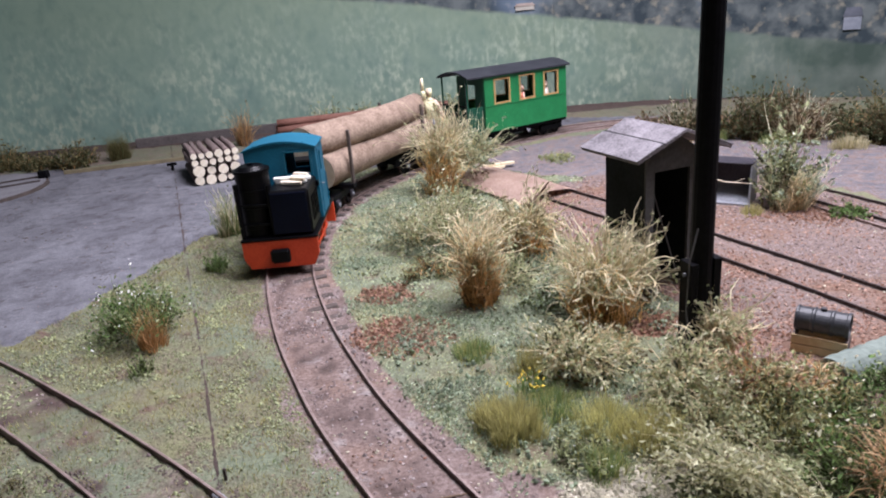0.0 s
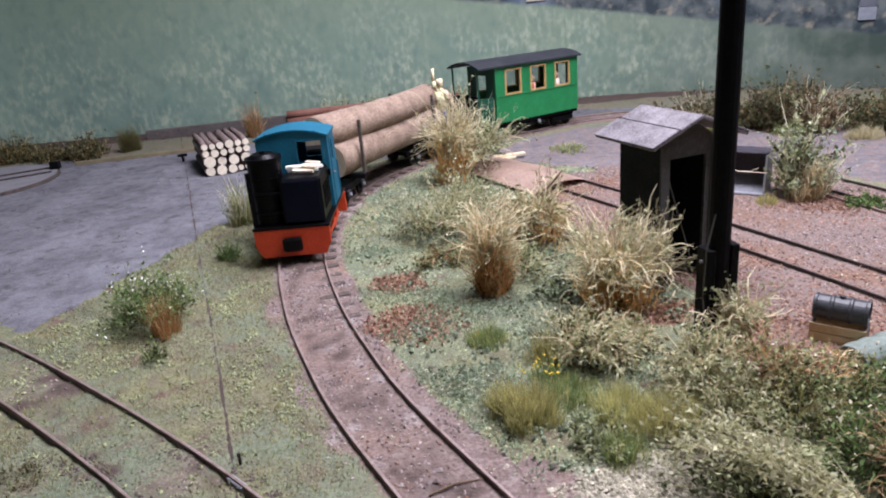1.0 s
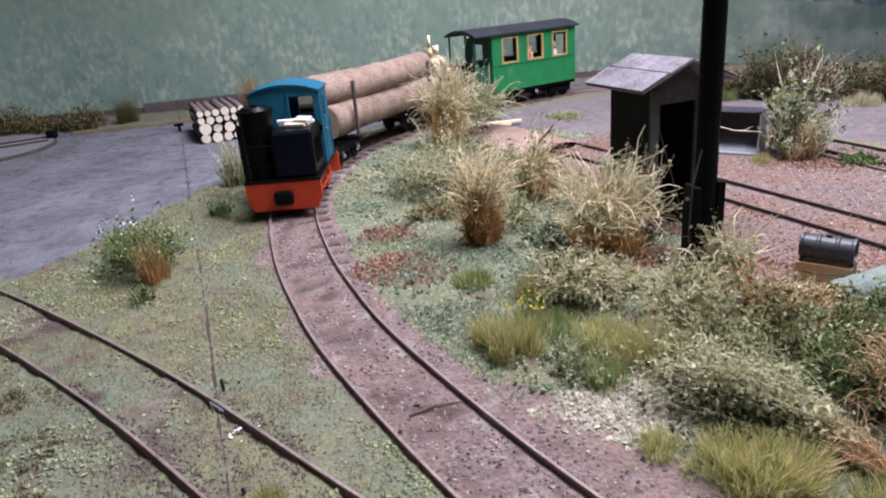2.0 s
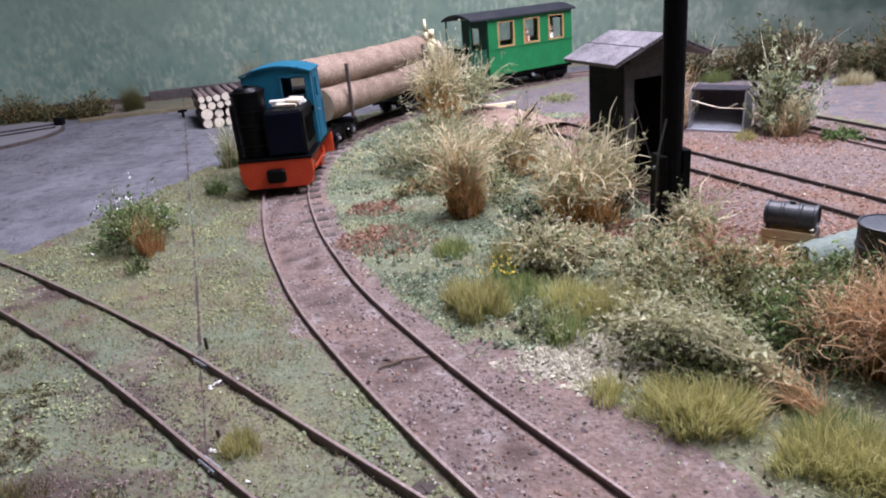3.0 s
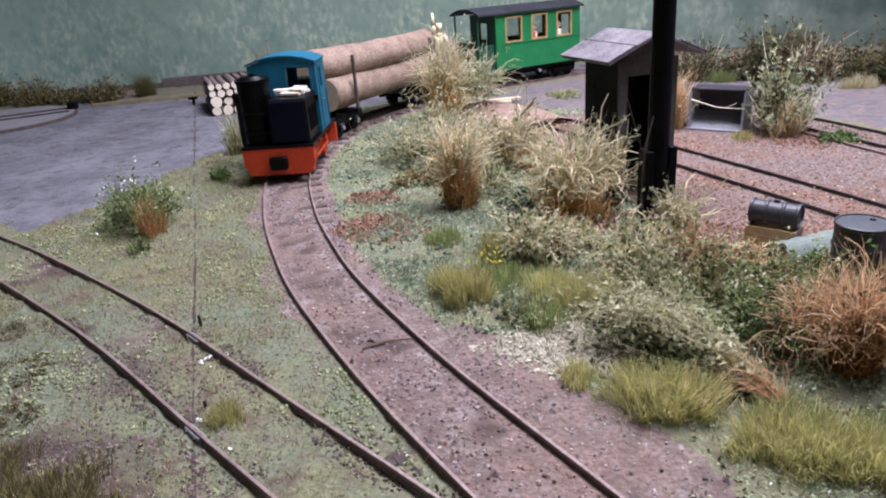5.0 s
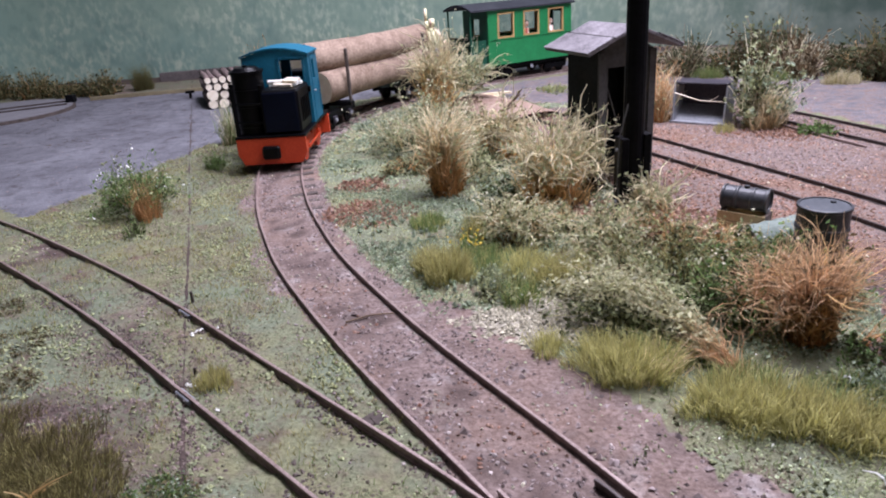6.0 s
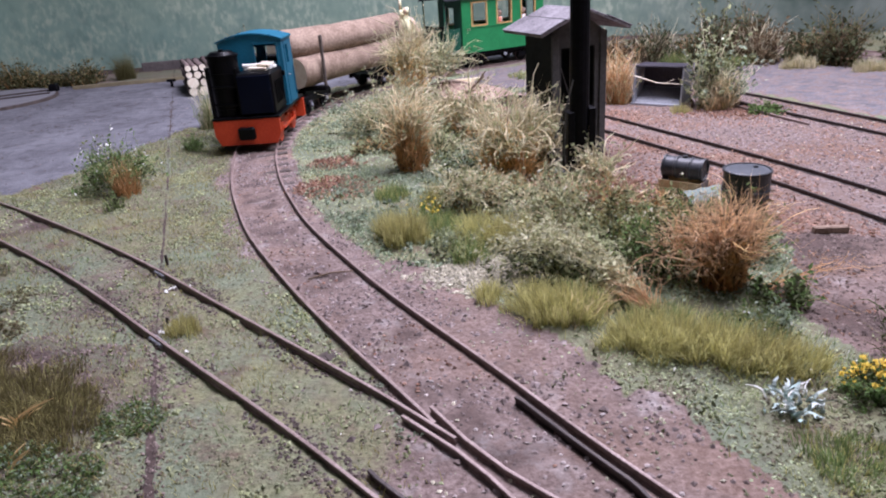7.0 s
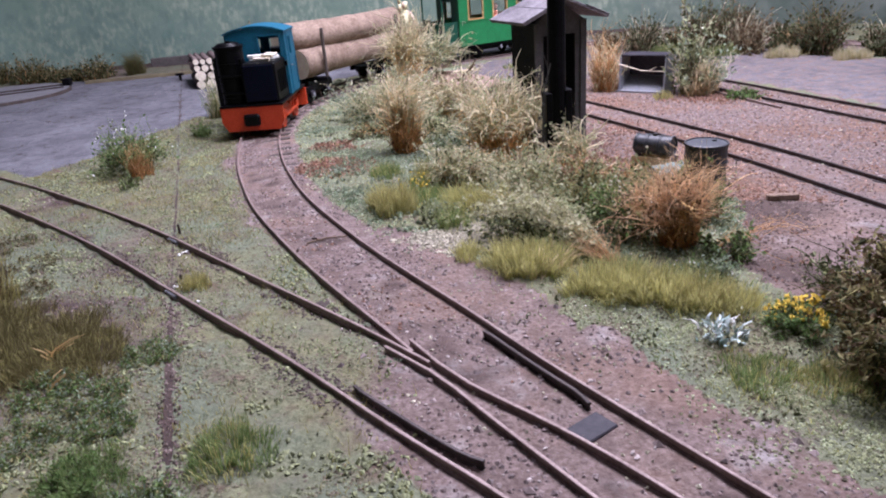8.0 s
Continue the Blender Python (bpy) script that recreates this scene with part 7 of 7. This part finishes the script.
    plant("twig", "dry tan twig lying on soil", "twig", -27, 68, 1.2, 8, [(7, "ochre", 0.5, 0.3, 0.9, (1.1, 0.2)), (3, "ochre", 0.5, 0.3, 0.9, (-0.6, -0.2))])
    plant("twig", "short ochre twig lying on soil", "twig", -22, 58, 1.2, 6, [(5, "ochre", 0.5, 0.3, 0.9, (1.0, 0.5))])
    t = thing("dead_twig", "thin dark twig lying between the rails", "twig", 15, 122, 0.1, 21)
    part("stem", rod(rod(fresh(), (-5.5, 0, 0), (0, 0.5, 0.2), 0.22, 0.2, 6), (0, 0.5, 0.2), (5, -0.3, 0), 0.2, 0.12, 6), M["twig"], t)
    # right background
    plant("bush", "tall leafy sage shrub with straw stems at its foot", "bush", 154, 280, 6, 40, [(60, "sage_straw", 0.5, 0.75, 0.5), (30, "twig", 0.6, 0.6, 0.4)], [(1000, "leaf", 1.1, 0.35, 1), (500, "turf_grey", 1.0, 0.4, 1), (600, "leaf_dark", 1.1, 0.2, 0.9)], [(14, "cream", 0.5, 0.7, 1)])
    straw_bush(156, 277, 6, 17, 300, "straw grass round the foot of a shrub", ("straw", "sage_straw"), None, 0.8)
    plant("bush", "slender side stems of a sage shrub", "bush", 162, 281, 3, 28, [(26, "sage_straw", 0.45, 0.7, 0.5, (0.5, 0.0))], [(240, "turf_grey", 1.0, 0.4, 1)])
    grass_tuft(139, 273, 4, 4.5, 140, "lime", "yellow-green grass tuft at a shrub's foot")
    plant("weed", "low dark green weed in the gravel", "weed", 171, 262, 6, 5, [(70, "green", 0.35, 0.9, 0.5)], [(300, "leaf_bright", 0.8, 0.1, 1), (160, "leaf_dark", 0.8, 0.1, 1)])
    straw_bush(119, 302, 5, 25, 320, "russet and straw weeds behind the hut", ("rust_straw", "straw"), ("leaf", 160), 0.5)
    row = ((150, 436, 28), (168, 432, 24), (186, 424, 22), (203, 408, 27), (220, 398, 30), (238, 382, 26), (256, 368, 28), (274, 350, 26), (292, 330, 28), (226, 424, 36), (246, 404, 26), (266, 388, 22), (300, 300, 24))
    for k, (x, y, h) in enumerate(row):
        mats = (("olive_dark", "twig"), ("sage_straw", "twig"), ("olive_dark", "rust_straw"))[k % 3]
        lf = ("leaf_brown", "leaf_dark", "leaf_dark", "leaf_dark")[(k * 7) % 4]
        plant("bush", ("brownish scrub along the far bank", "straw-coloured scrub along the far bank", "olive scrub along the far bank")[k % 3], "bush", x + (k * 37 % 11) - 5, y + (k * 53 % 13) - 6, 5 + (k * 5) % 7, h * (0.6 + 0.17 * ((k * 3) % 5)),
              [(150, mats[0], 0.5, 0.9, 0.5), (90, mats[1], 0.45, 0.9, 0.5)], [(1000, lf, 1.3, 0.1, 1), (420, "leaf_brown", 1.2, 0.1, 0.8)], group="scrub along the far bank")
    for x, y in ((178, 412), (205, 390), (232, 368), (258, 345), (282, 318)):
        grass_tuft(x, y, 10, 7, 380, "sage_straw" if x > 225 else "green", "low grass along the far bank", oval=0.6, second="olive")
    # left background
    for k, (x, y, h) in enumerate(((-296, 507, 18), (-270, 503, 10), (-240, 498, 15), (-332, 513, 20))):
        plant("bush", "dark olive scrub at the foot of the backdrop", "bush", x, y, 12, h * 1.25, [(180, "olive_dark", 0.45, 0.9, 0.5), (60, "rust_straw", 0.4, 0.9, 0.5)], [(600, "leaf_olive", 1.1, 0.1, 1), (700, "leaf_dark", 1.1, 0.1, 1)], group="scrub at the backdrop")
    grass_tuft(-214, 512, 6, 20, 420, "olive_dark", "olive grass clump leaning at the backdrop", second="dark_green", spread=0.6)
    plant("bush", "withered russet sapling by the timber pile", "bush", -126, 527, 5, 30, [(60, "twig", 0.55, 0.35, 0.3), (140, "rust_straw", 0.4, 0.7, 0.5)], [(90, "leaf_olive", 0.9, 0.3, 1)])
    for x, y in ((-70, 566), (-40, 575), (10, 580), (30, 578), (60, 574)):
        plant("bush", "grey-green scrub behind the timber pile", "bush", x, y, 9, 24, [(80, "sage_straw", 0.45, 0.9, 0.5)], [(420, "leaf", 1.2, 0.2, 1), (160, "leaf_dark", 1.1, 0.1, 0.9)], group="scrub behind the timber")
    straw_bush(84, 395, 9, 4, 120, "low grass beside the road", ("lime", "green"), ("leaf", 120), 1.0)


# ---- ground cover that nobody could count ----
def scatter(name, label, category, mt, n, size, where, shape, seed, area, lift=0.0, flat=0.7):
    r = np.random.default_rng(seed)
    x0, y0, x1, y1 = area
    x, y = r.uniform(x0, x1, n), r.uniform(y0, y1, n)
    keep = r.random(n) < where(x, y)
    x, y = x[keep], y[keep]
    C = np.stack([x, y, ground_height(x, y) + lift], -1)
    if shape == "crumb":
        v, f = crumb_mesh(r, C, size, flat)
    elif shape == "leaf":
        v, f = leaf_mesh(r, C, size)
    else:
        n = len(C)
        a = r.uniform(0, 2 * np.pi, n)
        h = size * r.uniform(0.5, 1.2, n)
        P = np.zeros((n, 3, 3))
        t = np.array([0, 0.5, 1.0])
        P[..., 0] = C[:, 0:1] + np.cos(a)[:, None] * h[:, None] * 0.5 * t ** 1.5
        P[..., 1] = C[:, 1:2] + np.sin(a)[:, None] * h[:, None] * 0.5 * t ** 1.5
        P[..., 2] = C[:, 2:3] - 0.2 + h[:, None] * t
        s = r.normal(0, 1, (n, 3))
        s[:, 2] = 0
        s /= np.linalg.norm(s, axis=1)[:, None]
        ob = part(name, strip_mesh(name, P, 0.2 * (1 - 0.75 * t)[None] * np.ones((n, 1)), s), M[mt])
    if shape != "blade":
        ob = part(name, quick_mesh(name, v, f), M[mt])
    return tagged(ob, label, category, kind="stuff")


def clear_of_rails(x, y):
    d = np.minimum(np.minimum(away(x, y, MAIN), away(x, y, BRANCH)), np.minimum(away(x, y, SIDING), away(x, y, FAR)))
    return np.abs(d - GAUGE / 2) > 1.2


def ground_cover():
    z = lambda x, y: zones(x, y)
    bedw = lambda x, y: z(x, y)[8] * (1 - z(x, y)[0]) * clear_of_rails(x, y) * (1 - np.clip(z(x, y)[1], 0, 1) * 0.9)
    turfw = lambda x, y: np.clip(z(x, y)[0] - z(x, y)[1] - z(x, y)[2] - z(x, y)[3], 0, 1) * (z(x, y)[7] > 1.2) * clear_of_rails(x, y)
    near = (-100, 10, 130, 300)
    thin = lambda x, y: np.clip(1 - 0.25 * (away(x, y, BRANCH) < 10.5) - 0.9 * np.clip(z(x, y)[5] * 1.6 - 0.2, 0, 1), 0, 1)
    scatter("ballast", "fine brown ballast on the track bed", "ballast", "stone", 100000, 0.5, lambda x, y: bedw(x, y) * np.clip(0.5 + 1.1 * lattice(x, y, 10, 61), 0.08, 1), "crumb", 1, (-110, -10, 130, 420))
    scatter("ballast", "coarse stones on the track bed", "ballast", "stone", 3500, 0.9, lambda x, y: bedw(x, y) * 0.6, "crumb", 2, (-110, 0, 130, 330))
    scatter("ballast", "pale chips among the ballast", "ballast", "pale_stone", 9000, 0.4, lambda x, y: bedw(x, y) * np.clip(0.35 + 0.8 * lattice(x, y, 14, 87), 0.05, 1), "crumb", 3, near, 0.1)
    scatter("ballast", "rusty brown chips between the rails", "ballast", "red_stone", 14000, 0.42, lambda x, y: bedw(x, y) * (away(x, y, MAIN) < 8.5) * np.clip(1.6 * lattice(x, y, 13, 83) + 0.1, 0, 1), "crumb", 28, (-60, 20, 110, 330), 0.1)
    scatter("gravel", "reddish gravel round the sidings", "gravel", "red_stone", 70000, 0.55, lambda x, y: z(x, y)[2] * np.clip(0.45 + 1.3 * lattice(x, y, 24, 62) + (112 - x) / 60, 0.12, 1) * (np.abs(away(x, y, SIDING) - GAUGE / 2) > 1) * clear_of_rails(x, y), "crumb", 4, (55, 50, 230, 350))
    scatter("gravel", "grey gravel round the sidings", "gravel", "stone", 60000, 0.48, lambda x, y: z(x, y)[2] * np.clip(0.5 - 1.3 * lattice(x, y, 24, 62) - (112 - x) / 60, 0.1, 1) * (np.abs(away(x, y, SIDING) - GAUGE / 2) > 1) * clear_of_rails(x, y), "crumb", 24, (55, 50, 230, 350))
    scatter("gravel", "pale gravel patch beside the track", "gravel", "pale_stone", 20000, 0.7, lambda x, y: np.clip(z(x, y)[3] * 1.3 - 0.35, 0, 1) * 0.8 * (away(x, y, MAIN) > 11), "crumb", 5, (20, 100, 95, 145))
    scatter("leaf_litter", "orange-brown leaf litter", "leaf litter", "litter", 36000, 0.85, lambda x, y: np.clip(z(x, y)[4] * 1.5 - 0.2, 0, 1), "leaf", 6, (-20, 165, 190, 290), 0.35)
    left = lambda x, y: x < np.interp(y, [0, 100, 200, 300, 420], [70, 15, -30, -45, -20])
    scatter("turf", "mossy green turf flock", "turf", "turf", 130000, 0.36, lambda x, y: turfw(x, y) * ~left(x, y) * (0.35 + 0.65 * (lattice(x, y, 11, 41) > -0.1)), "crumb", 7, (-60, 10, 130, 420), 0.0)
    scatter("turf", "olive moss and turf along the branch", "turf", "moss", 200000, 0.42, lambda x, y: turfw(x, y) * left(x, y) * thin(x, y) * np.clip(0.45 + lattice(x, y, 9, 46), 0, 1), "crumb", 17, (-115, 10, 60, 300), 0.0, 0.5)
    scatter("turf", "lime-tinged moss clumps along the branch", "turf", "moss_light", 90000, 0.52, lambda x, y: turfw(x, y) * left(x, y) * thin(x, y) * np.clip(1.6 * lattice(x, y, 5, 81) + 1.2 * lattice(x, y, 22, 82) - 0.05, 0, 1), "crumb", 27, (-115, 20, 60, 300), 0.15, 0.8)
    scatter("short_grass", "thin olive static grass along the branch", "grass", "olive", 60000, 1.3, lambda x, y: turfw(x, y) * left(x, y) * np.clip(0.5 + 1.3 * lattice(x, y, 14, 47), 0, 1), "blade", 18, (-115, 10, 60, 300))
    scatter("turf", "grey-green leafy ground cover inside the curve", "turf", "turf_grey", 150000, 0.48, lambda x, y: turfw(x, y) * np.clip(0.35 + 1.6 * lattice(x, y, 13, 42), 0, 1) * ((y > 100) | (x < 42)) * (x > np.interp(y, [0, 100, 200, 300], [60, 20, -20, -30])), "leaf", 8, (-45, 60, 125, 400), 0.5)
    scatter("turf", "tall specks of ground cover", "turf", "turf_grey", 14000, 0.7, lambda x, y: turfw(x, y) * np.clip(1.8 * lattice(x, y, 9, 43) - 0.3, 0, 1) * ((y > 100) | (x < 42)) * (x > np.interp(y, [0, 100, 200, 300], [60, 20, -20, -30])), "crumb", 9, (-45, 60, 125, 400), 0.6, 1.0)
    scatter("short_grass", "short static grass on the turf", "grass", "lime", 30000, 1.7, lambda x, y: turfw(x, y) * ~left(x, y) * np.clip(0.4 + 1.2 * lattice(x, y, 16, 44), 0, 1) * 0.7, "blade", 10, (-110, 10, 130, 330))
    scatter("short_grass", "short green static grass on the turf", "grass", "green", 30000, 1.8, lambda x, y: turfw(x, y) * np.clip(0.3 - 1.2 * lattice(x, y, 16, 44), 0, 1) * 0.8, "blade", 11, (-110, 10, 130, 330))
    scatter("soil_crumbs", "dark soil crumbs along the baseboard joint", "soil", "sleeper", 16000, 0.5, lambda x, y: np.clip(2.6 - z(x, y)[7], 0, 1) * 0.8, "crumb", 12, (-130, -10, 40, 400))
    # besides soil, these crumbs darken the shadow gaps next to the rails
    scatter("soil_crumbs", "dark crumbs of soil and painted shadow gaps along the branch rails", "soil", "sleeper", 40000, 0.5, lambda x, y: (np.abs(np.abs(away(x, y, BRANCH) - GAUGE / 2) - 2.2) < 1.3) * (x < 45) * np.clip(0.1 + 1.4 * lattice(x, y, 8, 73), 0, 1), "crumb", 25, (-115, 20, 60, 140))
    scatter("soil_crumbs", "reddish brown soil beside the branch", "soil", "loose_soil", 16000, 0.45, lambda x, y: np.clip(z(x, y)[5] * 2 - 0.4, 0, 1) * clear_of_rails(x, y) * (y < 140) * (x < 0), "crumb", 26, (-100, 40, 0, 120))
    scatter("road_grit", "fine grit on the grey road", "grit", "stone", 9000, 0.4, lambda x, y: z(x, y)[1] * np.clip(0.1 + 1.5 * lattice(x, y, 12, 45), 0, 1) * 0.6, "crumb", 13, (-300, 195, 240, 500))
    scatter("road_grit", "dark clods of dirt along the road's edge", "grit", "sleeper", 9000, 0.55, lambda x, y: z(x, y)[1] * np.clip(2.2 * lattice(x, y, 9, 89) - 1.0 + 0.9 * np.clip((x + 150) / 60, 0, 1) * (y < 330), 0, 1), "crumb", 39, (-230, 200, -40, 430), 0.0, 0.5)
    scatter("gravel", "pale chips in the reddish gravel", "gravel", "pale_stone", 1400, 0.48, lambda x, y: z(x, y)[2] * 0.6, "crumb", 19, (55, 50, 230, 350), 0.1)
    scatter("leaf_litter", "dry leaves strewn over the gravel", "leaf litter", "litter", 12000, 0.6, lambda x, y: z(x, y)[2] * np.clip(0.1 + 1.3 * lattice(x, y, 24, 62) + (105 - x) / 50, 0, 1), "leaf", 20, (55, 120, 230, 350), 0.4)
    scatter("soil_crumbs", "brown crumbs of soil behind the russet bush", "soil", "loose_soil", 30000, 0.5, lambda x, y: z(x, y)[5] * (x > 100) * (y < 140), "crumb", 31, (100, 20, 240, 140))
    scatter("leaf_litter", "dry leaves on the soil", "leaf litter", "litter", 5000, 0.55, lambda x, y: z(x, y)[5] * (x > 100) * np.clip(1.5 * lattice(x, y, 16, 84) - 0.2, 0, 1), "leaf", 32, (100, 60, 240, 140), 0.3)
    # clusters of dark leaves paint the shadowed gaps between pale ground cover
    scatter("turf", "dark leafy shade in the ground cover", "turf", "leaf_dark", 40000, 0.5, lambda x, y: turfw(x, y) * ~left(x, y) * np.clip(1.9 * lattice(x, y, 7, 85) - 0.25, 0, 1), "leaf", 33, (-45, 40, 125, 400), 0.3)
    scatter("turf", "dark crumbs in the turf along the branch", "turf", "leaf_dark", 8000, 0.32, lambda x, y: turfw(x, y) * left(x, y) * np.clip(1.6 * lattice(x, y, 5, 86), 0, 1), "leaf", 34, (-115, 20, 60, 300), 0.25)
    spot = lambda x, y, cx, cy, q: np.hypot(x - cx, y - cy) < q
    scatter("turf", "olive and lime moss beside the track bed", "turf", "moss_light", 26000, 0.34, lambda x, y: turfw(x, y) * np.clip(0.4 + 1.3 * lattice(x, y, 8, 88), 0, 1), "crumb", 37, (60, 10, 140, 80), 0.05)
    scatter("turf", "dark moss beside the track bed", "turf", "moss", 16000, 0.36, lambda x, y: turfw(x, y) * np.clip(0.3 - 1.3 * lattice(x, y, 8, 88), 0, 1), "crumb", 38, (60, 10, 140, 80), 0.05)
    scatter("chips", "white chips beside the joint", "chips", "white", 900, 0.5, lambda x, y: 0.45 * (spot(x, y, -20, 119, 3) | spot(x, y, -8, 90, 2.5) | spot(x, y, -15, 97, 1.6)) * clear_of_rails(x, y), "crumb", 35, (-26, 84, -2, 124), 0.2)
    scatter("soil_crumbs", "brown crumbs along the open joint", "soil", "loose_soil", 9000, 0.45, lambda x, y: np.clip(3.6 - z(x, y)[7], 0, 1) * (y < 95) * 0.9, "crumb", 36, (-20, -10, 40, 95), 0.1)
    scatter("white_petals", "tiny white petals on the turf", "petals", "white", 1500, 0.32, lambda x, y: turfw(x, y) * (x > 0) * 0.7, "leaf", 14, (0, 60, 125, 330), 0.8)


plants()
ground_cover()
